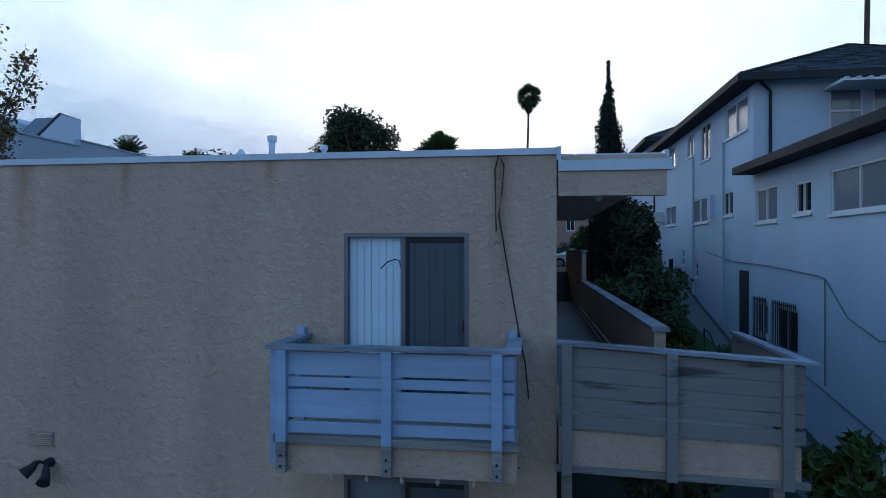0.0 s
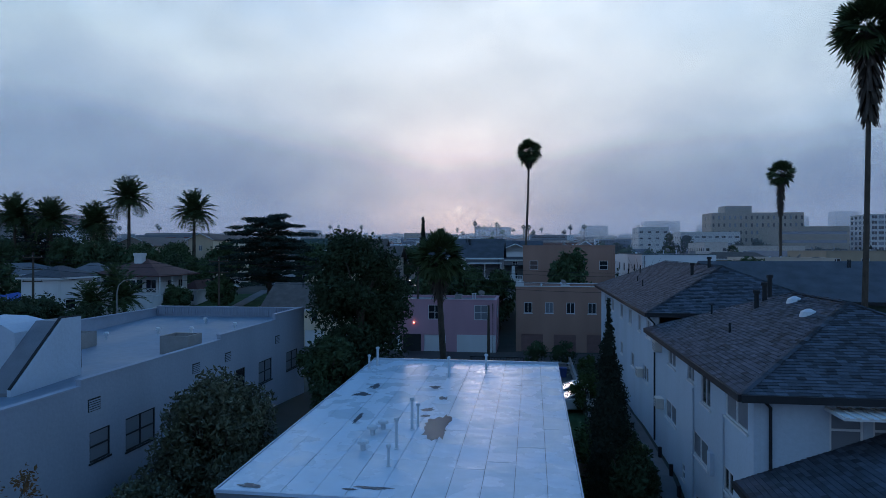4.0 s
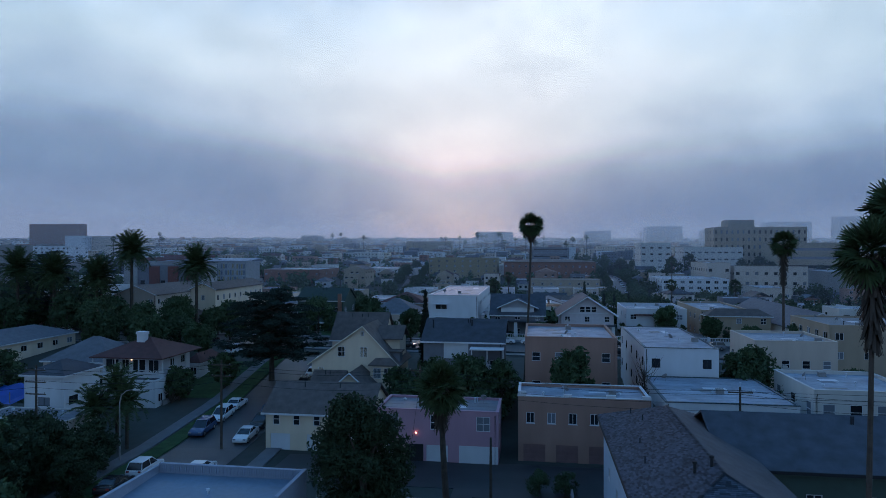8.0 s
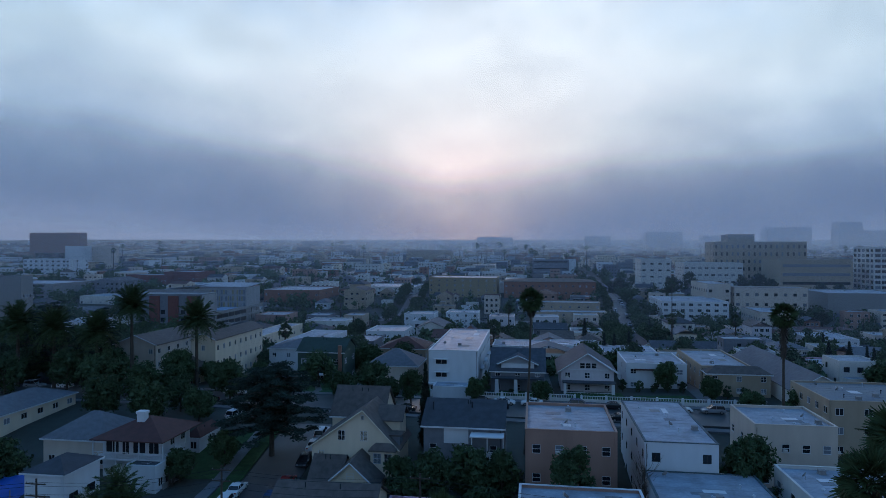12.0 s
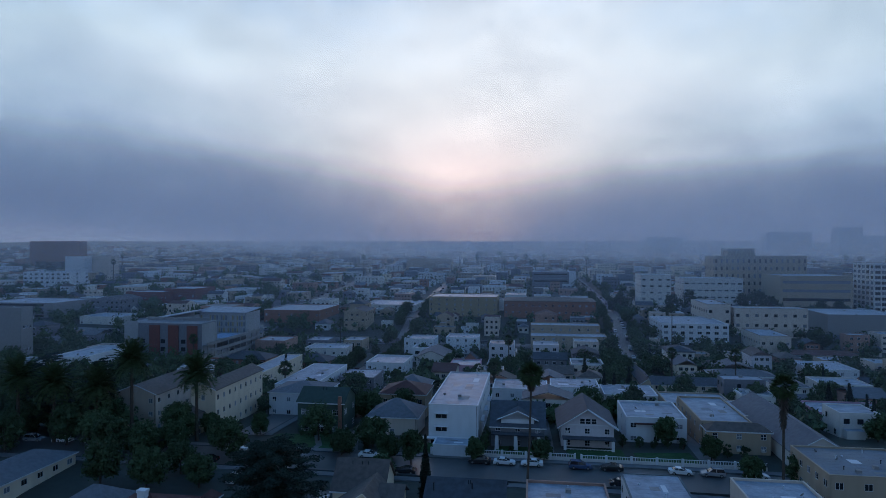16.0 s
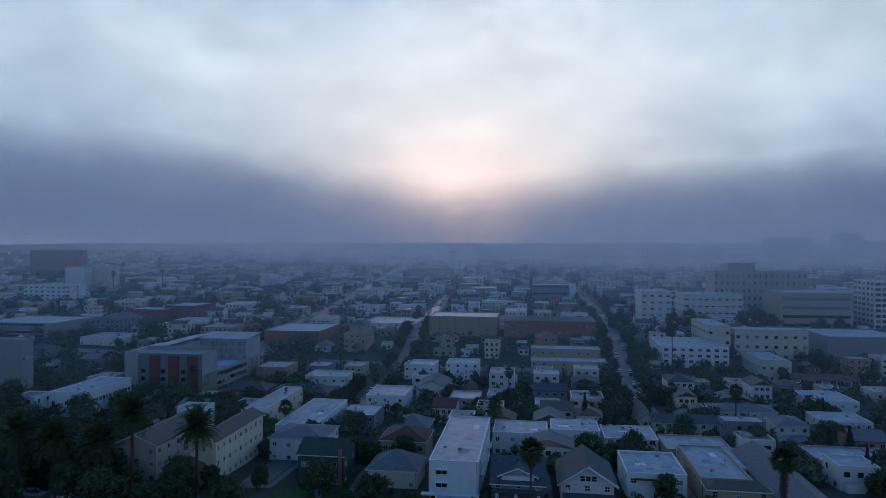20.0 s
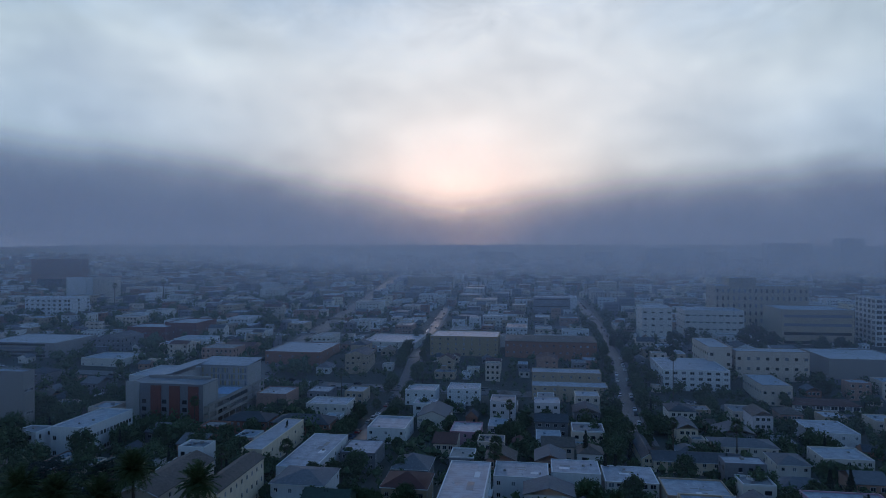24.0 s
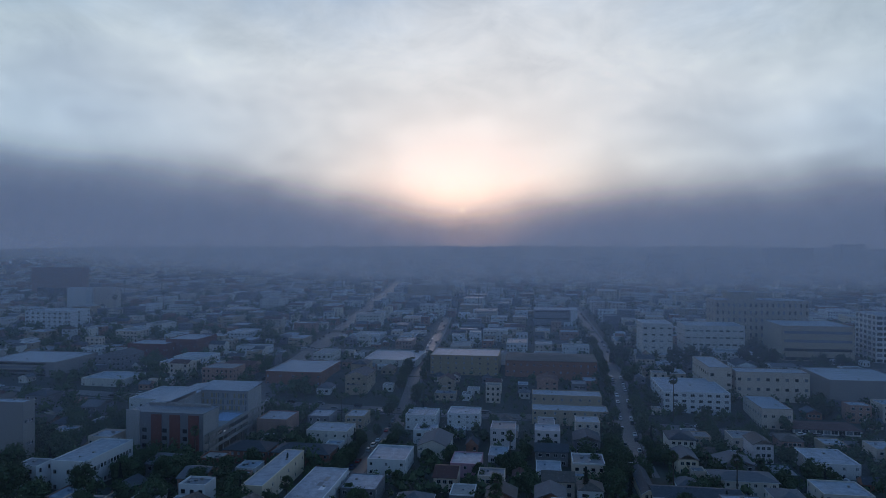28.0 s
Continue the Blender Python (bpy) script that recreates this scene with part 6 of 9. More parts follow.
building("office", -403.4, 603.2, 45.1, 30, 28.8, wall=WHITE, cols=8, side_cols=3, storeys=5, win=(2.5, 1.8),
         label="white office block with window rows")
building("office", -596.7, 905.6, 80.0, 14, 61.6, wall=BRICK, cols=1, side_cols=1, storeys=1, win=(62, 15), frame_mat=WHITE, style="plain",
         label="dark red theatre block with white edges")
building("office", -453.1, 751.8, 25.8, 12, 41.7, wall=WHITE, cols=2, side_cols=2, storeys=6,
         label="tall white slab office building")
building("office", -427.2, 762.0, 28.2, 12, 41.7, wall=BEIGE, cols=5, side_cols=2, storeys=6,
         label="tall pale slab office building")
building("office", -55.7, 904.6, 65.2, 20, 36.6, wall=TAN, cols=8, side_cols=2, storeys=4,
         label="long tan block on the far rise")
building("shop", -167.6, 332.8, 39.7, 30, 9.3, wall=WHITE, cols=8, side_cols=3, storeys=2,
         label="white low commercial building with window bands")
building("shop", -221.3, 381.9, 27.8, 22, 9.9, wall=OFFWHITE, cols=5, side_cols=2, storeys=1,
         label="low white roofed shop")
building("house", -12.3, 265.9, 12.7, 18, 5.6, wall=OFFWHITE, roof="gable_f", roof_mat=SHINGLE_GR, rise=2.6, cols=2, side_cols=3,
         label="pale house with a grey front gable roof")
building("house", -17.0, 196.8, 11.4, 12, 7.9, wall=GREY, roof="hip", roof_mat=SHINGLE_GR, rise=3.0, cols=3, side_cols=2, storeys=1,
         label="grey house with a broad hip roof")
building("house", -42.9, 105.1, 2.1, 7, 7.4, wall=WHITE, roof="hip", roof_mat=SHINGLE_RED, rise=1.3, cols=1, side_cols=1, storeys=1, left=False,
         label="small white annex with a dark red roof")
building("apartment_house", 107.6, 205.7, 9.8, 12, 6.3, wall=OFFWHITE, roof="hip", roof_mat=SHINGLE_GR, rise=1.6, cols=3, side_cols=3,
         label="pale two storey house with a low grey roof")
building("apartment_house", 96.1, 227.5, 21.6, 11, 5.5, wall=OFFWHITE, roof="hip", roof_mat=SHINGLE_GR, rise=1.5, cols=7, side_cols=2,
         label="pale long wing with a low grey roof")
building("shop", 146.5, 253.2, 17.4, 20, 2.5, wall=WHITE, cols=4, side_cols=2, storeys=2, vents=5,
         label="white commercial building with roof plant")
building("apartment_house", 129.1, 217.1, 16.1, 14, 4.1, wall=OFFWHITE, cols=5, side_cols=3,
         label="pale apartment house with arched entries")
building("apartment_house", 97.9, 166.5, 20.7, 13, 7.7, wall=PINK, cols=5, side_cols=5, storeys=2, vents=4,
         label="rose stucco apartment house with a grey roof")
building("apartment_house", 59.6, 154.0, 14.8, 16, 10.7, wall=BEIGE, cols=5, side_cols=3, parapet=0.1,
         label="beige apartment house with a seamed grey roof")

# ---- fronts and fittings of the nearer city houses ----


def find(word):
    return next(o for o in scene.objects if o.type == "EMPTY" and word in o.get("label", ""))


# ---- the school: a U of three blocks round a raised court ----
SX, SY = -134.6, 266.2
sz = land(-118, 270) - 0.5
school = thing("school", pose(SX, SY, sz, 0, 0, GRID), "modern grey school block with rust red facade panels", "school")
sh = 19.6 - sz
bm = bmesh.new()
wall_bm(bm, 34, 0, sh, [(6.6 + k * 4.56, 8.6 + k * 4.56, z0, z0 + 1.7) for k in range(6) for z0 in (5.2, 8.6, 11.8) if z0 + 1.7 < sh], 0.25)
part("front_wall", bm, GREY, school, "slate grey rendered front")
for k in range(6):
    for z0 in (5.2, 8.6, 11.8):
        if z0 + 1.7 < sh:
            one_window(school, pose(6.6 + k * 4.56, 0, z0), 2.0, 1.7, "slide", DARK, PANE)
part("side_wall", boxm((33.75, 34, 0.25, 13, 0, sh)), PALEG, school, "pale rendered side")
part("side_wall", boxm((0, 0.25, 0.25, 54, 0, sh)), PALEG, school)
part("court_wall", boxm((0.25, 33.75, 12.75, 13, 0, sh)), PALEG, school)
part("front_roof", boxm((0.0, 34, 0, 13.2, sh, sh + 0.3)), FLATROOF_D, school)
part("roof_screen", boxm((3, 32, 10.5, 10.7, sh + 0.3, sh + 1.5)), CONC, school, "grey roof plant screen")
for k in range(7):
    part("roof_unit", boxm((4 + k * 4, 6.2 + k * 4, 10.9, 12.6, sh + 0.3, sh + 1.4), bevel=0.05), CONC, school)
part("corner_fin", boxm((-0.5, 5.6, -0.5, 0.0, 0, sh + 1.0)), PALEG, school, "pale corner fin wall")
for x0 in (10.8, 19.2, 27.6):
    part("red_panel", boxm((x0, x0 + 4.6, -0.45, 0.0, 4.4, sh - 0.5)), REDP, school, "rust red facade panel")
    for z0 in (5.6, 8.8, 12):
        if z0 + 2.2 < sh:
            one_window(school, pose(x0 + 3.2, -0.5, z0), 0.7, 2.1, "plain", DARK, PANE)
for x0, x1 in ((6.2, 13.0), (20.0, 26.5)):
    part("glazed_entry", boxm((x0, x1, -0.06, 0.0, 0.2, 3.6)), PANE, school, "dark glazed ground floor")
for k in range(4):
    for z0 in (4.4, 7.6, 10.8):
        one_window(school, pose(34.01, 1.6 + k * 2.9, z0, 0, 0, 90), 1.0, 1.8, "plain", DARK, PANE)
# west wing with a pale pitched metal roof, and the rear block
part("wing_wall", boxm((10.5, 10.75, 13, 40, 4, sh)), PALEG, school)
bm = bmesh.new()
v_ = box(bm, -0.4, 11.2, 13.2, 55, sh, sh + 0.3)
for q in v_:
    if q.co.x > 5:
        q.co.z += 1.5
part("wing_roof", bm, FLATROOF, school, "pale pitched metal roof")
part("rear_wall", boxm((10.75, 34.5, 40, 40.3, 4, sh + 0.8)), PALEG, school)
part("rear_side_wall", boxm((34.2, 34.5, 40.3, 55, 0, sh + 0.8)), PALEG, school)
bm = bmesh.new()
v_ = box(bm, 8.5, 35, 39.2, 55.5, sh + 0.8, sh + 1.1)
for q in v_:
    if q.co.y > 45:
        q.co.z += 1.2
part("rear_roof", bm, FLATROOF, school, "pale pitched metal roof")
rs_ = random.Random(4)
for k in range(20):
    for f in range(3):
        if rs_.random() < 0.75:
            part("facade_panel", CACHE.setdefault("fpanel%d" % (k % 2), mesh_of(boxm((0, 0.8, -0.08, 0.0, 0, 2.1)), "facade_panel")), (YELLOW, CONC, PANE_L, PANE)[rs_.randrange(4)], school, "", pose(11.4 + k * 1.14, 39.98, sh - 8.6 + f * 3.0))
part("court_deck", boxm((10.75, 36, 13, 40, sh - 8.9, sh - 8.5)), CONC, school, "raised play court deck")
part("court_cover", boxm((24, 34, 22, 36, sh - 8.49, sh - 8.44)), BLUEWOOD, school, "pale blue court surface")
for z0 in (sh - 8.6, sh - 11.8, sh - 15.0):
    part("deck_band", boxm((36, 36.3, 0.5, 55, z0 - 0.4, z0 + 0.9)), CONC, school, "concrete parapet band of the parking deck")
    part("deck_floor", boxm((34.4, 36, 0.5, 55, z0 - 0.4, z0 - 0.1)), CONC, school)
for k in range(10):
    part("column", boxm((35.9, 36.2, 1.0 + k * 5.9, 1.5 + k * 5.9, -3, sh - 9.0)), CONC, school)

# ---- the white house with the dark red hip roof and the long balcony ----
rh = thing("house", pose(-52.9, 95.0, 3.2, 0, 0, GRID), "white two storey house with a dark red hip roof and balcony", "house")
bm = bmesh.new()
# upper windows drawn wide, their dark panes standing in for the porch shade
hs_ = [(0.5, 2.7, 4.3, 6.3), (3.2, 4.4, 4.1, 6.3), (5.0, 7.1, 4.3, 6.3), (7.6, 9.3, 4.3, 6.3), (1.2, 2.2, 1.2, 2.2), (8.2, 9.2, 1.2, 2.2)]
wall_bm(bm, 9.6, 0, 6.9, hs_, 0.2)
part("front_wall", bm, WHITE, rh, "", pose(0, 2.0, 0))
for a_, b_, c_, e_ in hs_:
    add_window(rh, pose(a_, 2.0, c_), b_ - a_, e_ - c_, "slide", WHITE, PANE)
bm = bmesh.new()
hs_ = [(2.6, 4.0, 4.9, 6.1), (5.6, 6.8, 4.9, 6.1), (3.0, 4.2, 1.0, 2.0)]
wall_bm(bm, 8.2, 0, 6.9, hs_, 0.2)
part("side_wall", bm, WHITE, rh, "", pose(9.6, 2.0, 0, 0, 0, 90))
for a_, b_, c_, e_ in hs_:
    add_window(rh, pose(9.6, 2.0 + a_, c_, 0, 0, 90), b_ - a_, e_ - c_, "slide", WHITE, PANE)
part("side_wall", boxm((0, 0.2, 2.2, 10.2, 0, 6.9)), WHITE, rh)
part("back_wall", boxm((0.2, 9.4, 10.0, 10.2, 0, 6.9)), WHITE, rh)
part("roof", roof_bm("hip", 11.0, 10.4, 6.9, 2.3, 0.45), SHINGLE_RED, rh)
part("balcony", boxm((-0.3, 11.2, 0.0, 2.0, 3.85, 4.1)), WHITE, rh)
part("balcony", boxm((9.8, 11.2, 2.0, 6.4, 3.85, 4.1)), WHITE, rh)
part("rail", boxm((-0.3, 11.2, 0.0, 0.08, 5.0, 5.08)), WHITE, rh)
part("rail", boxm((11.12, 11.2, 0.08, 6.4, 5.0, 5.08)), WHITE, rh)
lat = bmesh.new()
tube(lat, [(0, 0, 0), (0.92, 0, 0.88)], 0.045, 4)
tube(lat, [(0.92, 0, 0), (0, 0, 0.88)], 0.045, 4)
box(lat, -0.02, 0.02, -0.02, 0.02, 0, 0.9)
lat = mesh_of(lat, "lattice")
for k in range(12):
    part("lattice", coloured(lat, WHITE), None, rh, "", pose(-0.25 + k * 0.95, 0.04, 4.1))
for k in range(6):
    part("lattice", coloured(lat, WHITE), None, rh, "", pose(11.16, 0.3 + k * 0.95, 4.1, 0, 0, 90))
for x0, y0 in ((-0.3, 0), (3.4, 0), (7.2, 0), (11.06, 0), (11.06, 3.2), (11.06, 6.2)):
    part("post", boxm((x0, x0 + 0.14, y0, y0 + 0.14, 0 if x0 > 0 else 0.0, 6.9)), WHITE, rh)
bm = bmesh.new()
box(bm, 4.6, 5.9, 3.6, 4.6, 6.9, 10.2)
box(bm, 4.5, 6.0, 3.5, 4.7, 9.9, 10.3)
part("chimney", bm, WHITE, rh)
bm = bmesh.new()
tube(bm, [(4.9, 1.9, 6.2), (4.9, 1.9, 6.4)], 0.09, 8)
part("porch_lamp", bm, LAMPGLOW, rh, "lit warm porch lamp")
bm = bmesh.new()
for i in range(12):
    box(bm, 9.8, 10.9, 6.4 + i * 0.28, 6.72 + i * 0.28, 3.6 - i * 0.3, 3.8 - i * 0.3)
part("steps", bm, WHITE, rh)

kw = thing("garden_wall", pose(-41.4, 92.5, land(-40, 93) - 0.2, 0, 0, GRID + 86), "low dark garden wall beside the pavement", "wall")
part("body", boxm((0, 15, -0.12, 0.12, 0, 0.9)), CONC, kw)
part("cap", boxm((-0.05, 15.05, -0.16, 0.16, 0.9, 0.98)), CONC, kw)
for x0, y0, k0 in ((-39.5, 97.0, 1), (-40.5, 93.5, 2)):
    sh_ = thing("bare_shrub", pose(x0, y0, land(x0, y0)), "leafless brown shrub beside the garden wall", "shrub")
    rb = random.Random(k0)
    bm = bmesh.new()
    for i in range(34):
        a, k = rb.uniform(0, math.tau), rb.uniform(0.5, 1.6)
        tube(bm, [(0, 0, 0), (math.cos(a) * k * 0.4, math.sin(a) * k * 0.4, rb.uniform(0.9, 1.6)), (math.cos(a) * k, math.sin(a) * k, rb.uniform(1.8, 3.2))], [0.05, 0.03, 0.008], 4, False)
    part("branches", bm, BARK, sh_)
# a bare street tree by the white upper block
bt_ = thing("bare_tree", pose(25.2, 80.2, land(25, 80)), "leafless tree with fine brown twigs", "tree")
rb = random.Random(9)
bm = bmesh.new()
tube(bm, [(0, 0, -0.2), (0.1, 0, 4), (0, 0.1, 8)], [0.16, 0.12, 0.05], 7)
for i in range(70):
    a, z0, k = rb.uniform(0, math.tau), rb.uniform(3.5, 8), rb.uniform(0.8, 2.6)
    e = (math.cos(a) * k, math.sin(a) * k, z0 + rb.uniform(0.8, 2.6))
    tube(bm, [(0, 0, z0 - 0.5), (e[0] * 0.5, e[1] * 0.5, z0 + 0.3), e], [0.05, 0.03, 0.008], 4, False)
part("trunk", bm, BARK, bt_)

# stepped white roof edges of the brown garage building
brown = find("brown stucco building with garages")
bt = max(v[2] for c in brown.children if c.name.startswith("front_wall") for v in c.bound_box)
for x0, x1, h in ((0, 0.9, 0.55), (5.0, 5.9, 0.35), (9.6, 10.6, 0.4), (13.4, 14.3, 0.35)):
    part("roof_pier", boxm((x0, x1, -0.08, 0.3, bt, bt + h)), WHITE, brown)
for x0, x1, y0, y1 in ((0.5, 3.6, 0.5, 1.6), (8.5, 11.5, 0.6, 1.7)):
    part("roof_patch", boxm((x0, x1, y0, y1, bt - 0.36, bt - 0.3)), WHITE, brown, "bright white coating patch")
# porch and windows of the grey house
gh = find("grey wooden house")
ghh = max(v[2] for c in gh.children if c.name.startswith("front_wall") for v in c.bound_box)
part("window_panel", boxm((3.0, 6.6, -0.06, 0.0, ghh - 2.5, ghh - 0.3)), WHITE, gh, "white window surround")
for k in range(2):
    add_window(gh, pose(3.4 + k * 1.5, -0.1, ghh - 2.2), 1.3, 1.7, "double", WHITE, PANE)
part("porch_roof", boxm((7.0, 11.8, -2.4, 0.0, ghh - 0.9, ghh - 0.74)), WHITE, gh)
part("porch_floor", boxm((7.2, 11.8, -2.2, 0.0, ghh - 4.0, ghh - 3.8)), OFFWHITE, gh)
part("porch_wall", boxm((7.3, 11.7, -2.1, 0.0, 0, ghh - 4.0)), OFFWHITE, gh)
part("rail", boxm((7.2, 11.8, -2.2, -2.12, ghh - 2.95, ghh - 2.87)), WHITE, gh)
for k in range(16):
    part("baluster", boxm((7.25 + k * 0.3, 7.31 + k * 0.3, -2.19, -2.13, ghh - 3.8, ghh - 2.95)), WHITE, gh)
for x0 in (7.2, 9.4, 11.65):
    part("post", boxm((x0, x0 + 0.15, -2.2, -2.05, ghh - 3.8, ghh - 0.9)), WHITE, gh)
for x0, y0 in ((1.0, 3.0), (6.8, 3.6)):
    bm = bmesh.new()
    tube(bm, [(x0, y0, ghh + 0.5), (x0, y0, ghh + 2.6), (x0, y0, ghh + 2.75)], [0.1, 0.1, 0.16], 8)
    part("flue_pipe", bm, DARK, gh)
# flat dark slab for the shade in the carport below the long white building
lw = find("long white flat roofed")
part("carport", boxm((0.4, 11.0, -0.05, 0.0, 0.2, 2.5)), DARKROOM, lw, "dark open carport")
for k in range(5):
    part("carport_post", boxm((0.4 + k * 2.6, 0.6 + k * 2.6, -0.35, -0.05, 0.0, 2.6)), WHITE, lw)
part("ledge", boxm((-1.6, 11.3, -1.4, 0.0, 2.6, 2.9)), WHITE, lw)
for z0 in (4.1, 7.0):
    add_window(lw, pose(1.6, -0.1, z0), 2.6, 1.1, "slide", WHITE, PANE)
    part("window_awning", boxm((1.3, 4.5, -0.75, 0.0, z0 + 1.15, z0 + 1.25)), WHITE, lw, "small white metal awning")
for k in range(3):
    part("side_balcony", boxm((11.2, 12.3, 6.0 + k * 10, 11.0 + k * 10, 5.0, 5.15), (12.2, 12.3, 6.0 + k * 10, 11.0 + k * 10, 5.15, 6.1)), WHITE, lw)
building("garage", -2.7, 133.6, 9.2, 5.2, 9.6, base=6.4, wall=WHITE, roof="flat", cols=0, side_cols=0, storeys=1, vents=0, parapet=0.08, roof_mat=FLATROOF,
         label="low white garage before the long white building")


def craftsman_front(ob, w, dorm, wall_m):
    """Porch, columns, brackets and banded gable of a craftsman house."""
    part("porch_roof", boxm((0.3, w - 0.3, -2.6, 0.0, 2.9, 3.1)), SHINGLE, ob)
    for x0 in (0.5, w - 1.1):
        part("porch_column", boxm((x0, x0 + 0.6, -2.5, -1.9, -0.4, 2.9)), WHITE, ob)
    part("porch_base", boxm((0.3, w - 0.3, -2.5, 0.0, -1.0, 0.3)), CONC, ob)
    part("porch_rail", boxm((1.1, w - 1.1, -2.45, -2.35, 0.9, 1.0)), WHITE, ob)
    for k in range(14):
        part("baluster", boxm((1.2 + k * (w - 2.5) / 13, 1.26 + k * (w - 2.5) / 13, -2.43, -2.37, 0.3, 0.9)), WHITE, ob)
    top = max(v[2] for c in ob.children if c.name.startswith("gable") for v in c.bound_box)
    h = min(v[2] for c in ob.children if c.name.startswith("gable") for v in c.bound_box)
    for s in (-1, 1):
        bm = bmesh.new()
        e = [(w / 2 + s * (w / 2 + 0.55), -0.46, h - 0.36), (w / 2, -0.46, top + 0.02)]
        tube(bm, e, 0.14, 4)
        part("bargeboard", bm, WHITE, ob)
    part("gable_band", boxm((1.6, w - 1.6, -0.06, 0.0, h + 0.1, h + 0.3)), WHITE, ob)
    for k in range(3):
        add_window(ob, pose(w / 2 - 1.8 + k * 1.25, -0.08, h + 0.45), 1.1, 1.2, "sash", WHITE, PANE)
    bm = bmesh.new()
    for i in range(9):
        box(bm, w / 2 - 0.7, w / 2 + 0.7, -2.9 - i * 0.32, -2.5 - i * 0.32, -1.4 - i * 0.2, -0.1 - i * 0.2)
    part("steps", bm, CONCRETE, ob)


craftsman_front(find("pale craftsman"), 11.8, True, LILAC)
ca = find("grey craftsman")
w = 11.7
hh = max(v[2] for c in ca.children if c.name.startswith("front_wall") for v in c.bound_box)
part("dormer", boxm((2.2, 9.4, 0.6, 5.5, hh - 0.6, hh + 1.5)), WHITE, ca, "white front dormer")
dr = part("dormer_roof", roof_bm("gable_f", 8.0, 5.6, 0, 1.7, 0.5), SHINGLE, ca, "", pose(1.8, 0.5, hh + 1.5))
bm = bmesh.new()
q = [bm.verts.new(p) for p in ((2.0, 0.62, hh + 1.5), (9.6, 0.62, hh + 1.5), (5.8, 0.62, hh + 3.1))]
bm.faces.new(q)
bmesh.ops.solidify(bm, geom=bm.faces[:], thickness=0.2)
part("dormer_gable", bm, WHITE, ca)
for s_ in (-1, 1):
    bm = bmesh.new()
    tube(bm, [(5.8 + s_ * 4.55, 0.0, hh + 1.35), (5.8, 0.0, hh + 3.3)], 0.13, 4)
    part("bargeboard", bm, WHITE, ca)
for x0 in (2.9, 4.2, 6.2, 7.5):
    add_window(ca, pose(x0, 0.56, hh + 0.1), 1.1, 1.2, "sash", WHITE, PANE)
part("porch_roof", boxm((0.2, w - 0.2, -2.4, 0.0, hh - 1.4, hh - 1.2)), SHINGLE, ca)
for x0 in (0.8, 4.9, 9.8):
    bm = bmesh.new()
    v_ = box(bm, x0, x0 + 1.1, -2.3, -1.5, -1.0, hh - 1.4)
    for q in v_[4:]:
        q.co.x = x0 + 0.55 + (q.co.x - x0 - 0.55) * 0.55
    part("porch_column", bm, WHITE, ca)
part("porch_base", boxm((0.3, w - 0.3, -2.4, 0.0, -1.2, 0.2)), CONC, ca)
bm = bmesh.new()
for i in range(14):
    box(bm, 2.6, 4.0, -3.0 - i * 0.36, -2.4 - i * 0.36, -2.2 - i * 0.17, 0.1 - i * 0.19)
part("steps", bm, CONCRETE, ca)


def uneven_house(x, y, w, d, base, zl, zr, xa, za, label):
    """A broad gabled house whose ridge stands off its middle."""
    ob = thing("house", pose(x, y, base, 0, 0, GRID), label, "house")
    zl, zr, za = zl - base, zr - base, za - base
    bm = bmesh.new()
    for yy in (0.0, d - 0.2):
        pts = [(0, 0), (w, 0), (w, zr), (xa, za), (0, zl)]
        f = [bm.verts.new((px, yy, pz)) for px, pz in pts]
        g = [bm.verts.new((px, yy + 0.2, pz)) for px, pz in pts]
        bm.faces.new(f)
        bm.faces.new(g[::-1])
        for i in range(5):
            bm.faces.new((f[i], g[i], g[(i + 1) % 5], f[(i + 1) % 5]))
        part("gable_wall", bm, CREAM, ob)
        bm = bmesh.new()
    bm.free()
    part("side_wall", boxm((0, 0.2, 0.2, d - 0.2, 0, zl)), CREAM, ob)
    part("side_wall", boxm((w - 0.2, w, 0.2, d - 0.2, 0, zr)), CREAM, ob)
    for (xe, ze) in ((-0.5, zl - 0.5 * (za - zl) / xa), (w + 0.5, zr - 0.5 * (za - zr) / (w - xa))):
        bm = bmesh.new()
        lo = [bm.verts.new(p) for p in ((xe, -0.3, ze), (xa, -0.3, za), (xa, d + 0.3, za), (xe, d + 0.3, ze))]
        hi = [bm.verts.new(v.co + Vector((0, 0, 0.16))) for v in lo]
        bm.faces.new(hi)
        bm.faces.new(lo[::-1])
        for i in range(4):
            bm.faces.new((lo[i], lo[(i + 1) % 4], hi[(i + 1) % 4], hi[i]))
        bmesh.ops.recalc_face_normals(bm, faces=bm.faces)
        part("roof", bm, SHINGLE_BR, ob)
        bm = bmesh.new()
        tube(bm, [(xe, -0.33, ze + 0.05), (xa, -0.33, za + 0.06)], 0.1, 4)
        part("bargeboard", bm, CREAM, ob)
    return ob


cg = uneven_house(-19.9, 94.2, 12.9, 8.6, 3.0, 9.45, 9.6, 7.8, 14.85, "large cream house with a broad uneven brown gable")
for x0 in (4.0, 7.4):
    add_window(cg, pose(x0, -0.06, 7.4), 1.1, 1.5, "double", WHITE, PANE)
add_window(cg, pose(7.5, -0.06, 10.5), 0.5, 0.7, "plain", WHITE, PANE_L)
add_window(cg, pose(1.0, -0.06, 4.2), 0.9, 1.6, "plain", WHITE, PANE)
part("side_bay", boxm((9.3, 12.8, -1.3, 0.0, 0.0, 6.5)), CREAM, cg)
part("bay_roof", roof_bm("hip", 3.5, 1.3, 6.5, 0.8, 0.3), SHINGLE_BR, cg, "", pose(9.3, -1.3, 0))
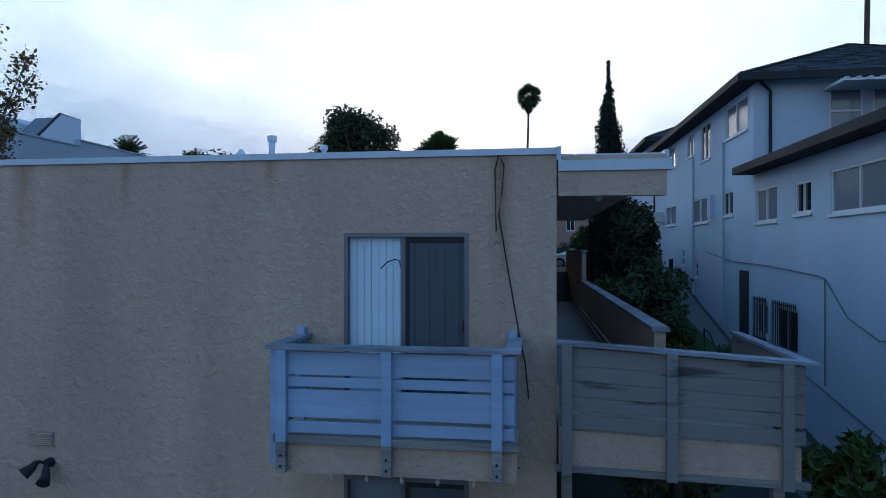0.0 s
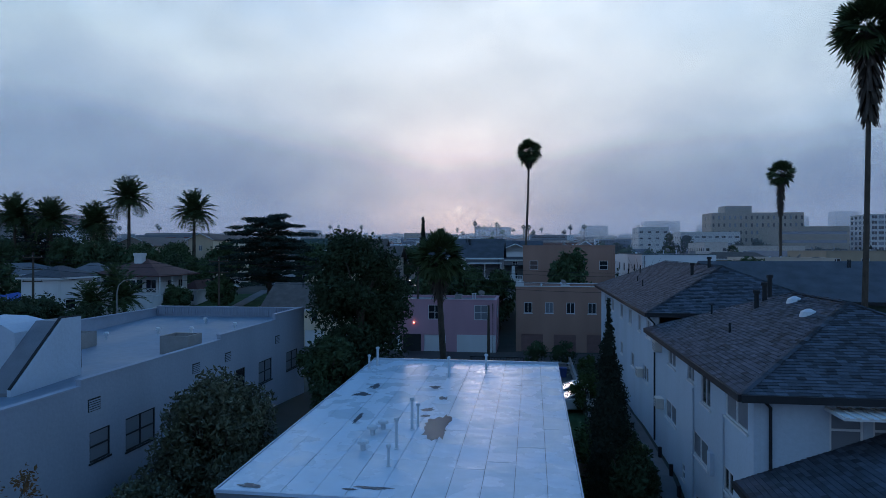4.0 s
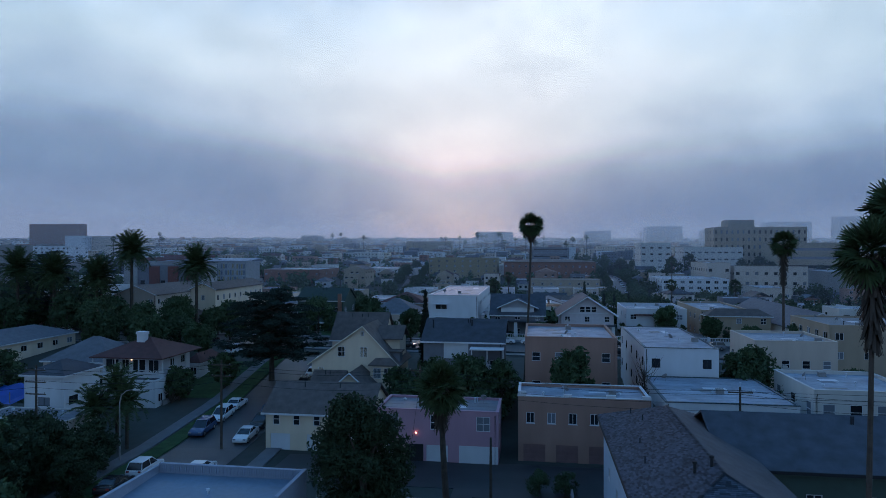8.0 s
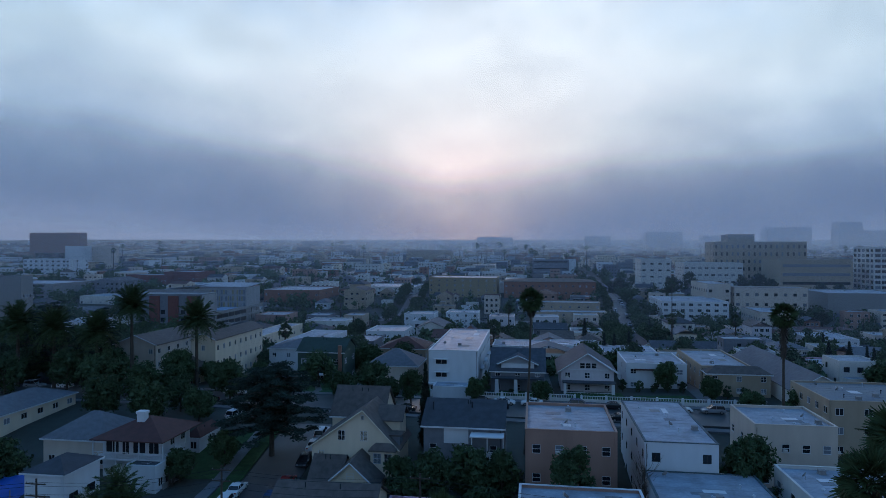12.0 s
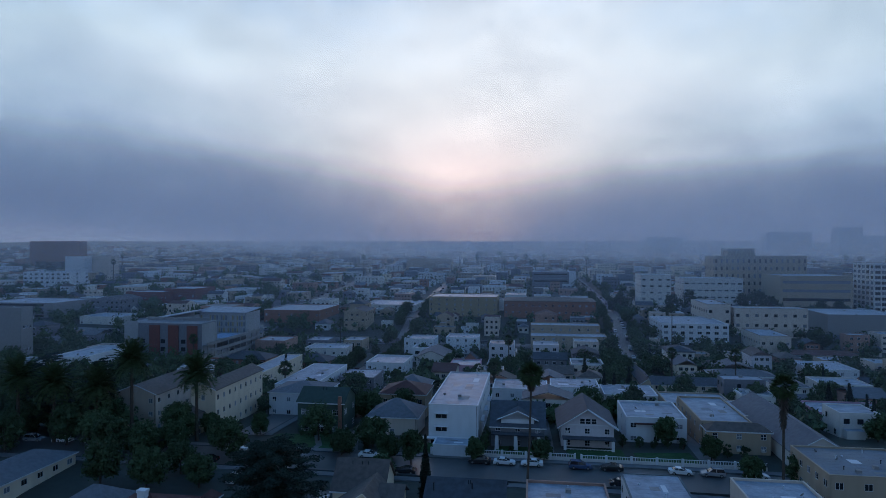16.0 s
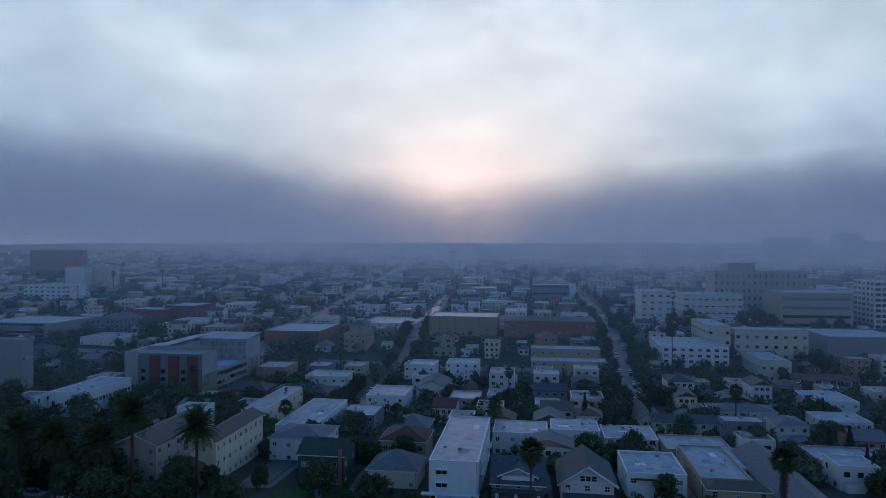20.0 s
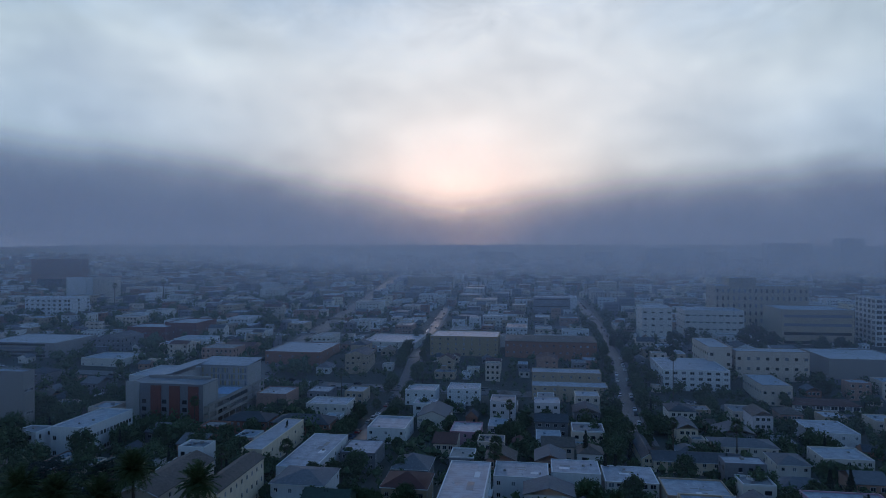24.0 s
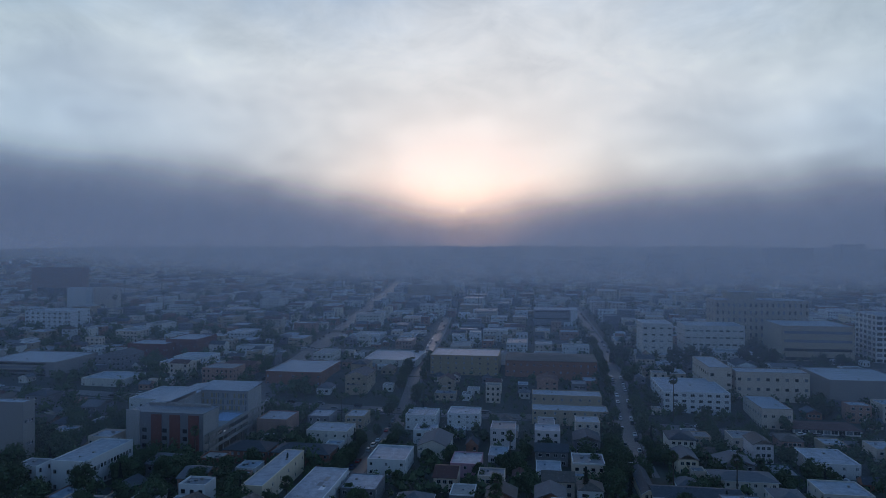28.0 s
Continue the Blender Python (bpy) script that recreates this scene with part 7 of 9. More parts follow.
for x0 in (9.7, 11.3):
    add_window(cg, pose(x0, -1.36, 4.6), 1.2, 1.5, "double", WHITE, PANE_L)
rear = building("house", -18.4, 103.0, 8.4, 8, 11.8, base=3.5, wall=CREAM, roof="gable_s", roof_mat=SHINGLE_BR, rise=3.8, cols=0, side_cols=1, vents=3, label="rear wing of the cream house with brown roof")
part("dormer", boxm((9.4, 12.7, 3.4, 7.6, 6.4, 9.8)), CREAM, cg)
part("dormer_roof", roof_bm("gable_s", 3.6, 4.6, 0, 1.6, 0.3), SHINGLE_BR, cg, "", pose(9.3, 3.2, 9.8))
part("porch_glazing", boxm((10.2, 13.1, 1.2, 3.3, 6.6, 8.0)), PANE_L, cg, "pale glazed upper porch")
part("porch_roof", boxm((9.8, 13.4, 0.9, 3.4, 8.0, 8.2)), SHINGLE_BR, cg)
building("house", -90.2, 96.7, 10, 34, 9.4, base=3.6, wall=CREAM, roof="hip", roof_mat=SHINGLE_GR, rise=1.9, cols=3, side_cols=9, left=False, vents=3, win=(1.4, 1.1),
         label="long cream house with a grey hip roof")
# red awnings of the white cube house
wc = find("white stucco cube")
part("awning", boxm((1.8, 7.0, -0.7, 0.0, 4.9, 5.15)), SHINGLE_RED, wc, "small red tiled awning")
# chimney of the green house
gr = find("dark green house")
part("chimney", boxm((10.2, 11.0, -0.6, 0.1, -0.5, 9.6)), BRICK, gr, "red brick chimney")
part("porch", boxm((3.8, 7.2, -1.6, 0.0, 2.5, 2.8)), WHITE, gr)
for x0 in (3.9, 6.9):
    part("porch_column", boxm((x0, x0 + 0.25, -1.5, -1.25, -0.3, 2.5)), WHITE, gr)
# paired upper windows with lilac panels on the pink house, lit lamp
pk = find("pink stucco two storey")
bm = bmesh.new()
tube(bm, [(4.4, -0.12, 3.5), (4.4, -0.12, 3.65)], 0.07, 8)
part("wall_lamp", bm, LAMPPINK, pk, "lit pink wall lamp")

part("base_panel", boxm((9.2, 13.45, -0.07, 0.0, 0.0, 2.3)), WHITE, pk, "white painted lower wall")
# dark slab on the wall stands in for the shade of an open bay
part("open_garage", boxm((3.2, 5.2, -0.05, 0.0, 0.1, 2.3)), DARKROOM, pk, "dark open garage bay")
building("garage", -55, 73.6, 12, 5, 6.6, wall=OFFWHITE, roof="flat", cols=0, side_cols=1, storeys=1, parapet=0.05, roof_mat=FLATROOF_D, label="low shed with a grey flat roof")

# ---- the parking court ----
gate = thing("sliding_gate", pose(2.3, 54.6, 2.95, 0, 0, GRID), "black iron sliding gate of the parking court", "gate")
part("gate_frame", boxm((0, 4.6, 0, 0.06, 0.1, 0.18), (0, 4.6, 0, 0.06, 1.85, 1.93), (0, 0.06, 0, 0.06, 0.18, 1.85), (4.54, 4.6, 0, 0.06, 0.18, 1.85)), DARK, gate)
for k in range(34):
    part("bar", boxm((0.16 + k * 0.13, 0.185 + k * 0.13, 0.015, 0.045, 0.18, 1.85)), DARK, gate)
for x0, y0, w in ((-6.5, 55.9, 8.6), (7.1, 53.9, 3.6)):
    wl = thing("block_wall", pose(x0, y0, 2.6, 0, 0, GRID), "low grey concrete block wall", "wall")
    for r in range(9):
        for c in range(int(w / 0.42)):
            o = 0.21 * (r % 2)
            part("block", CACHE.setdefault("block", mesh_of(boxm((0.005, 0.405, 0, 0.2, 0.005, 0.195)), "block")), CONC, wl, "", pose(c * 0.42 + o, 0, r * 0.2))
    part("cap", boxm((0, w + 0.2, -0.03, 0.23, 1.8, 1.88)), CONC, wl)
for k in range(3):
    b = thing("wheelie_bin", pose(8.3 + k * 0.85, 53.2 - k * 0.12, land(9, 53.2) + 0.05, 0, 0, GRID + 3 * k), "blue plastic wheeled refuse bin", "bin", "bins by the gate")
    bm = bmesh.new()
    v = box(bm, -0.3, 0.3, -0.33, 0.33, 0.06, 1.0)
    for q in v[:4]:
        q.co.x *= 0.8
        q.co.y *= 0.8
    part("body", bm, BINBLUE, b)
    part("lid", boxm((-0.33, 0.33, -0.37, 0.36, 1.0, 1.07), bevel=0.02), BINBLUE, b)
    bm = bmesh.new()
    tube(bm, [(-0.28, 0.3, 0.1), (0.28, 0.3, 0.1)], 0.1, 10)
    part("wheels", bm, TYRE, b)


def pole(x, y, h, arms, label="wooden utility pole with cross arms"):
    z = land(x, y)
    ob = thing("utility_pole", pose(x, y, z, 0, 0, GRID), label, "pole")
    bm = bmesh.new()
    tube(bm, [(0, 0, -0.4), (0, 0, h * 0.5), (0, 0, h)], [0.16, 0.14, 0.1], 9)
    part("mast", bm, WOODPOLE, ob)
    for k in range(arms):
        arm = part("cross_arm", boxm((-1.2, 1.2, -0.16, -0.06, h - 0.6 - k * 1.3, h - 0.48 - k * 1.3)), WOODPOLE, ob)
        for i in (0, 4) if k else (0, 2, 4):
            bm = bmesh.new()
            tube(bm, [(-1.1 + i * 0.55, -0.11, h - 0.48 - k * 1.3), (-1.1 + i * 0.55, -0.11, h - 0.33 - k * 1.3)], [0.03, 0.05], 6)
            part("insulator", bm, CONC, arm)
    return (x, y, z + h)


def wire(a, b, sag, label="thin black overhead cable"):
    pts = [Vector(a).lerp(Vector(b), i / 16) - Vector((0, 0, sag * 4 * (i / 16) * (1 - i / 16))) for i in range(17)]
    ob = thing("overhead_cable", Matrix.Translation(pts[0]), label, "cable", "overhead cables")
    bm = bmesh.new()
    tube(bm, [p - pts[0] for p in pts], 0.018, 4, False)
    part("wire", bm, DARK, ob)


P = [pole(-2.9, 72.6, 10.2, 1), pole(-26.4, 74.5, 10.5, 2), pole(-44.4, 68.5, 11, 3), pole(30.0, 64.5, 9.5, 1), pole(55.0, 60.5, 9.5, 1), pole(-78.0, 66, 11, 3), pole(4.2, 58.4, 6.0, 0, "thin metal lamp mast")]
for a, b in ((0, 1), (1, 2), (0, 3), (3, 4), (2, 5)):
    for dz in (0.3, 0.7, 1.6, 2.4):
        wire((P[a][0], P[a][1] - 0.2, P[a][2] - dz), (P[b][0], P[b][1] - 0.2, P[b][2] - dz), 0.7)
for dz in (0.2, 0.8):
    wire((30, 64.5, 12.0 - dz), (120, 58, 14 - dz), 1.0)
wire((-2.9, 72.5, 11.5), (*at(-8.8, 30), 8.3), 1.2)
lampost = thing("street_lamp", pose(-36.1, 70.0, land(-36.1, 70)), "grey street lamp with a curved arm", "lamp")
bm = bmesh.new()
tube(bm, [(0, 0, -0.3), (0, 0, 6.5), (0.2, 0, 7.4), (0.8, 0, 7.9), (1.6, 0, 8.0)], [0.1, 0.07, 0.06, 0.05, 0.05], 8)
part("mast", bm, CONC, lampost)
part("lamp_head", boxm((1.5, 2.2, -0.14, 0.14, 7.92, 8.06), bevel=0.02), OFFWHITE, lampost)
tarp = thing("tarpaulin", pose(-56.5, 79, 8.2), "bright blue tarpaulin roof cover", "tarpaulin")
bm = bmesh.new()
g = [[bm.verts.new((-6 + i * 0.9, j * 1.2, 0.35 * math.sin(i * 1.3) + 0.1 * j - 0.12 * i)) for j in range(6)] for i in range(10)]
for i in range(9):
    for j in range(5):
        bm.faces.new((g[i][j], g[i + 1][j], g[i + 1][j + 1], g[i][j + 1]))
bmesh.ops.solidify(bm, geom=bm.faces[:], thickness=0.05)
part("sheet", bm, TARP, tarp)
for sx in (-5.6, 1.6):
    for sy in (0.4, 5.4):
        part("pole", boxm((sx, sx + 0.1, sy, sy + 0.1, -5.0, 0.1)), CONC, tarp)

# fittings on the white house wall and along the path
for v, z in ((25.6, 9.0), (25.2, 6.3), (30.9, 6.7)):
    ac = part("air_conditioner", boxm((-0.35, 0.0, v - 0.35, v + 0.35, z, z + 0.5), bevel=0.02), OFFWHITE, wr, "small window air conditioner")
    for k in range(5):
        part("slat", boxm((-0.36, -0.35, v - 0.3, v + 0.3, z + 0.06 + k * 0.08, z + 0.1 + k * 0.08)), GREY, ac)
for v0, v1, z0, z1 in ((11.0, 12.0, 2.5, 3.6), (9.05, 10.55, 2.3, 3.6)):
    grl = part("window_grille", boxm((-0.09, -0.06, v0, v1, z0, z0 + 0.03), (-0.09, -0.06, v0, v1, z1 - 0.03, z1)), DARK, wr, "black iron window bars")
    n = int((v1 - v0) / 0.12)
    for k in range(n + 1):
        vv = v0 + (v1 - v0) * k / n
        part("bar", boxm((-0.085, -0.065, vv - 0.008, vv + 0.008, z0 - 0.06, z1 + 0.06)), DARK, grl)
part("lintel_door_panel", boxm((-0.02, 0.04, 12.6, 13.4, 2.35, 4.35)), DARK, wr, "dark panelled side door")
for pts in ([(-0.03, 17.2, 4.9), (-0.03, 14.0, 4.6), (-0.03, 11.0, 4.55), (-0.03, 8.0, 4.4), (-0.03, 7.6, 4.35)],
            [(-0.03, 7.6, 4.35), (-0.03, 7.6, 2.0)], [(-0.03, 7.6, 4.35), (-0.03, 6.6, 3.6), (-0.03, 5.4, 3.3), (-0.03, 4.0, 3.5)], [(-0.03, 9.0, 2.1), (-0.03, 4.0, 1.3)]):
    bm = bmesh.new()
    tube(bm, pts, 0.015, 5, False)
    part("wall_cable", bm, GREY, wr)
part("meter_box", boxm((-0.14, 0.0, 16.2, 16.6, 6.1, 6.9)), WHITEWALL, wr)
for v in (20.5, 22.0, 24.5):
    bm = bmesh.new()
    tube(bm, [(-0.25, v, land(*at(5.85, v)) - 0.1), (-0.25, v, land(*at(5.85, v)) + 0.55)], [0.09, 0.09], 8)
    part("gas_meter", bm, DARK, wr)
# steps and handrail of the side path
st = thing("garden_steps", pose(*at(5.0, 9.0), 0.9, 0, 0, GRID), "worn concrete steps with an iron handrail", "steps")
for k in range(6):
    part("step", boxm((-0.6, 0.9, k * 0.34, k * 0.34 + 0.4, -0.4 + k * 0.17, k * 0.17)), CONCRETE, st)
bm = bmesh.new()
tube(bm, [(-0.55, 2.1, 0.7), (-0.55, 2.1, 1.9), (-0.55, 1.6, 1.85), (-0.55, 0.0, 1.0), (-0.55, 0.0, 0.0)], 0.025, 6)
part("handrail", bm, DARK, st)
gw = thing("garden_wall", pose(*at(3.2, 24), land(*at(3.2, 36)) - 1.2, 0, 0, GRID), "low concrete retaining wall of the hedge", "wall")
part("body", boxm((-0.15, 0.05, 0, 29, 0, 1.7)), CONC, gw)
# string lights under the balcony
sl = thing("string_lights", pose(*at(-3.0, -0.5), 2.62, 0, 0, GRID), "black string lights with clear bulbs under the balcony", "lights")
bm = bmesh.new()
tube(bm, [(0.1, 0, 0.02), (0.6, 0.1, -0.07), (1.1, 0.1, -0.12), (1.7, 0.1, -0.13), (2.3, 0.1, -0.07), (2.6, 0.1, 0.02)], 0.008, 5, False)
part("wire", bm, DARK, sl)
for u in (0.5, 0.9, 1.3, 1.7, 2.1):
    bm = bmesh.new()
    tube(bm, [(u, 0.1, -0.1), (u, 0.1, -0.15), (u, 0.1, -0.19), (u, 0.1, -0.22)], [0.014, 0.016, 0.026, 0.008], 8)
    part("bulb", bm, OFFWHITE, sl)
# white lattice fences along the raised lawns of the cross street
for x0, x1 in ((-3, 27), (28, 64)):
    y0 = 125.5 - 0.1405 * (x0 - 10) + 7.4
    fc = thing("lawn_fence", pose(x0, y0, land(x0, y0) - 0.2, 0, 0, GRID), "low white baluster fence on a retaining wall", "fence")
    L = x1 - x0
    part("plinth", boxm((0, L, -0.1, 0.1, -1.5, 0.9)), OFFWHITE, fc)
    part("rail", boxm((0, L, -0.08, 0.08, 1.5, 1.6)), WHITE, fc)
    for k in range(int(L / 0.5)):
        part("baluster", CACHE.setdefault("balu", mesh_of(boxm((-0.05, 0.05, -0.05, 0.05, 0, 0.6)), "baluster")), WHITE, fc, "", pose(0.25 + k * 0.5, 0, 0.9))
    for k in range(int(L / 5) + 1):
        part("pier", boxm((k * 5 - 0.2, k * 5 + 0.2, -0.2, 0.2, -1.5, 1.75)), WHITE, fc)
for x0, x1 in ((11, 23), (26, 38), (-6, 9), (40, 52)):
    sheet("lawn", [x0 + (x1 - x0) * i / 4 for i in range(5)], [133.5 - 0.14 * (x0 - 10) + i for i in range(7)], GRASS, 0.12, 0.0, "dark green sloping front lawn")
for nm, pts, wd in (("pavement_drive", [(21.2, 131), (23.6, 150), (26.0, 172)], 3.0), ("pavement_drive_east", [(53.6, 126), (55.2, 142), (58.0, 168)], 3.0),
                    ("pavement_drive_west", [(-19.6, 131), (-21.4, 142), (-20.6, 160), (-17.0, 184)], 3.2), ("pavement_path_west", [(-30.5, 132), (-28.0, 140), (-30.5, 150)], 1.4)):
    strip(nm, pts, wd, CONCRETE, 0.1, "pale concrete driveway between the houses", 0.0, 2.0)
sheet("lawn_green", [-40 + i * 2 for i in range(9)], [137 + i * 2 for i in range(8)], GRASS, 0.1, 0.0, "dark green front lawn of the green house")
sheet("lawn_corner", [-44 + i * 2 for i in range(7)], [96 + i * 2 for i in range(10)], GRASS, 0.1, 0.0, "dark green corner lawn")
x, y = at(4.0, 12)
sheet("lawn_path", [x - 1.0 + i * 0.5 for i in range(5)], [y + i for i in range(36)], GRASS, 0.08, 0.03, "dark green ivy bank beside the path")

# ---- trees ----


def leaves_mesh(name, centres, radii, count, size, seed, mat, flat=0.0, squash=(1, 1, 1), core=0.62):
    """Many small folded leaves gathered in clumps."""
    r = np.random.default_rng(seed)
    c = np.asarray(centres, float)
    rad = np.asarray(radii, float)
    pick = r.choice(len(c), count, p=rad**1.6 / (rad**1.6).sum())
    d = r.normal(size=(count, 3))
    d /= np.linalg.norm(d, axis=1)[:, None]
    d *= (r.random(count) ** 0.45)[:, None] * rad[pick][:, None] * np.array(squash)
    p = c[pick] + d
    a = r.normal(size=(count, 3))
    a[:, 2] *= 1 - flat
    a /= np.linalg.norm(a, axis=1)[:, None]
    b = np.cross(a, r.normal(size=(count, 3)))
    b /= np.linalg.norm(b, axis=1)[:, None] + 1e-9
    s = size * r.uniform(0.6, 1.35, count)[:, None]
    lift = np.cross(a, b) * s * 0.25
    v = np.stack([p - a * s, p - b * s * 0.5 + lift, p + a * s, p + b * s * 0.5 + lift], 1).reshape(-1, 3)
    q = np.arange(count * 4).reshape(-1, 4)
    f = np.concatenate([q[:, [0, 1, 2]], q[:, [0, 2, 3]]])
    if core:
        # the dense inside of each clump
        o6 = np.array([(1, 0, 0), (-1, 0, 0), (0, 1, 0), (0, -1, 0), (0, 0, 1), (0, 0, -1)], float)
        t8 = np.array([(0, 2, 4), (2, 1, 4), (1, 3, 4), (3, 0, 4), (2, 0, 5), (1, 2, 5), (3, 1, 5), (0, 3, 5)])
        k = len(c)
        ang = r.uniform(0, math.tau, k)
        ca, sa = np.cos(ang)[:, None], np.sin(ang)[:, None]
        ox, oy, oz = o6[None, :, 0] * r.uniform(0.7, 1.2, (k, 6)), o6[None, :, 1] * r.uniform(0.7, 1.2, (k, 6)), o6[None, :, 2] * r.uniform(0.7, 1.2, (k, 6))
        lump = np.stack([ox * ca - oy * sa, ox * sa + oy * ca, oz], 2) * (rad * core)[:, None, None] * np.array(squash) + c[:, None, :]
        f = np.concatenate([f, (t8[None] + (np.arange(k) * 6)[:, None, None] + len(v)).reshape(-1, 3)])
        v = np.concatenate([v, lump.reshape(-1, 3)])
    me = bpy.data.meshes.new(name)
    me.from_pydata(v.tolist(), [], f.tolist())
    me.materials.append(mat)
    return me


def clumps(w, h, z0, n, seed, top=1.0):
    """Clump centres through an uneven crown w wide and h high from z0."""
    r = random.Random(seed)
    out, rad = [], []
    for i in range(n):
        a, t = r.uniform(0, math.tau), r.random() ** 0.8
        prof = math.sin(math.pi * (0.12 + 0.80 * t)) ** 0.7
        k = r.uniform(0.35, 1.0) * prof * w / 2 * 0.82
        out.append((math.cos(a) * k, math.sin(a) * k, z0 + h * (0.08 + 0.84 * t)))
        rad.append(w * r.uniform(0.10, 0.2))
    return out, rad


def trunk_bm(h, r, limbs, seed, spread_w=1.0):
    rnd = random.Random(seed)
    bm = bmesh.new()
    lean = rnd.uniform(-0.1, 0.1)
    tube(bm, [(0, 0, -0.3), (lean * h * 0.2, 0, h * 0.3), (lean * h * 0.5, 0.02 * h, h * 0.75)], [r * 1.25, r, r * 0.7], 9)
    for i in range(limbs):
        a = i * math.tau / limbs + rnd.uniform(-0.4, 0.4)
        z = h * rnd.uniform(0.45, 0.75)
        b = lean * z * 0.6
        k = spread_w * rnd.uniform(0.6, 1.0)
        tube(bm, [(b, 0, z), (b + math.cos(a) * k * 0.4, math.sin(a) * k * 0.4, z + h * 0.2), (b + math.cos(a) * k, math.sin(a) * k, z + h * 0.45)],
             [r * 0.55, r * 0.38, r * 0.12], 6)
    return bm


TREE_MESH = {}


def tree(x, y, w, h, bare=0.3, kind=0, mat=None, leaves=5000, size=0.2, n=46, label="dark green leafy tree", name="tree", z=None, seed=None):
    """A broadleaf tree: w wide, h high, the trunk clear for a share `bare` of it."""
    z = land(x, y) if z is None else z
    key = ("tree", kind, w, h, mat.name if mat else "")
    if key not in TREE_MESH:
        c, rad = clumps(w, h * (1 - bare), h * bare, n, kind * 7 + 3)
        near_ = leaves >= 8000
        TREE_MESH[key] = (mesh_of(trunk_bm(h * 0.75, max(0.1, h * 0.025), 6, kind + 1, w * 0.33), "trunk"),
                          leaves_mesh("crown", c, rad, leaves, size, kind + 11, mat or LEAF, core=0.4 if near_ else 0.55))
    t, c = TREE_MESH[key]
    ob = thing(name, pose(x, y, z, 0, 0, (x * 37 + y * 11) % 360 if seed is None else seed), label, "tree")
    part("trunk", t, BARK, ob)
    part("crown", c, None, ob)
    return ob


def spire(x, y, w, h, leaves=4000, size=0.16, label="tall narrow dark cypress", z=None, mat=None, name="cypress", cone=False):
    z = land(x, y) if z is None else z
    key = ("spire", w, h)
    if key not in TREE_MESH:
        r = random.Random(int(h * 10))
        cs, rs = [], []
        for i in range(150):
            t = i / 149
            k = w / 2 * (min(1, t * 5 + 0.5) * (1 - t) ** 0.7) * 0.62
            a = r.uniform(0, math.tau)
            cs.append((math.cos(a) * k * r.random(), math.sin(a) * k * r.random(), h * (0.03 + 0.95 * t)))
            rs.append(max(w * 0.07, k * 0.9))
            if cone:
                k = w / 2 * min(0.46, 1 - t)
                q = 0.5 * k * r.random()
                cs[-1] = (math.cos(a) * q, math.sin(a) * q, h * (0.03 + 0.95 * t))
                rs[-1] = max(0.07, k * r.uniform(0.6, 0.8))
        bm = bmesh.new()
        tube(bm, [(0, 0, -0.3), (0, 0, h * 0.5), (0, 0, h * 0.95)], [w * 0.09, w * 0.06, 0.02], 7)
        TREE_MESH[key] = (mesh_of(bm, "trunk"), leaves_mesh("crown", cs, rs, leaves, size, int(h * 7), mat or LEAF_CYP, 0.0, (1, 1, 1.2)))
    t, c = TREE_MESH[key]
    ob = thing(name, pose(x, y, z, 0, 0, (x * 13) % 360), label, "tree")
    part("trunk", t, BARK, ob)
    part("crown", c, None, ob)
    return ob


def frond_verts(length, droop, fan, seed, leaflets=16):
    """One frond along +x: a feather or a fan, as quads."""
    rnd = random.Random(seed)
    vs, fs = [], []

    def quad(a, b, wdt):
        a, b = Vector(a), Vector(b)
        s = (b - a).cross(Vector((rnd.uniform(-0.9, 0.9), rnd.uniform(-0.9, 0.9), 1)))
        s = s.normalized() * wdt if s.length > 1e-6 else Vector((0, wdt, 0))
        o = len(vs)
        vs.extend([a - s * 0.6, a + s * 0.6, b + s * 0.15, b - s * 0.15])
        fs.append((o, o + 1, o + 2, o + 3))

    def spine(t):
        return Vector((length * t * (1 - 0.12 * droop * t), 0, length * (0.35 * t - droop * t * t)))
    if fan:
        for i in range(4):
            quad(spine(i / 4 * 0.55), spine((i + 1) / 4 * 0.55), 0.03)
        c = spine(0.55)
        for i in range(leaflets):
            a = (i / (leaflets - 1) - 0.5) * 2.6
            r = length * 0.5 * (1 - 0.25 * abs(a) / 1.3) * rnd.uniform(0.85, 1.1)
            e = c + Vector((math.cos(a) * r, math.sin(a) * r, -droop * r * rnd.uniform(0.3, 0.9)))
            quad(c, e, 0.10 * length / 1.3)
    else:
        for i in range(6):
            quad(spine(i / 6), spine((i + 1) / 6), 0.04)
        for i in range(leaflets):
            t = 0.12 + 0.88 * i / leaflets
            for s in (-1, 1):
                c = spine(t)
                r = length * 0.2 * (1.1 - 0.6 * t)
                quad(c, c + Vector((r * 0.6, s * r, -r * 0.35)), 0.07 * length / 2)
    return vs, fs


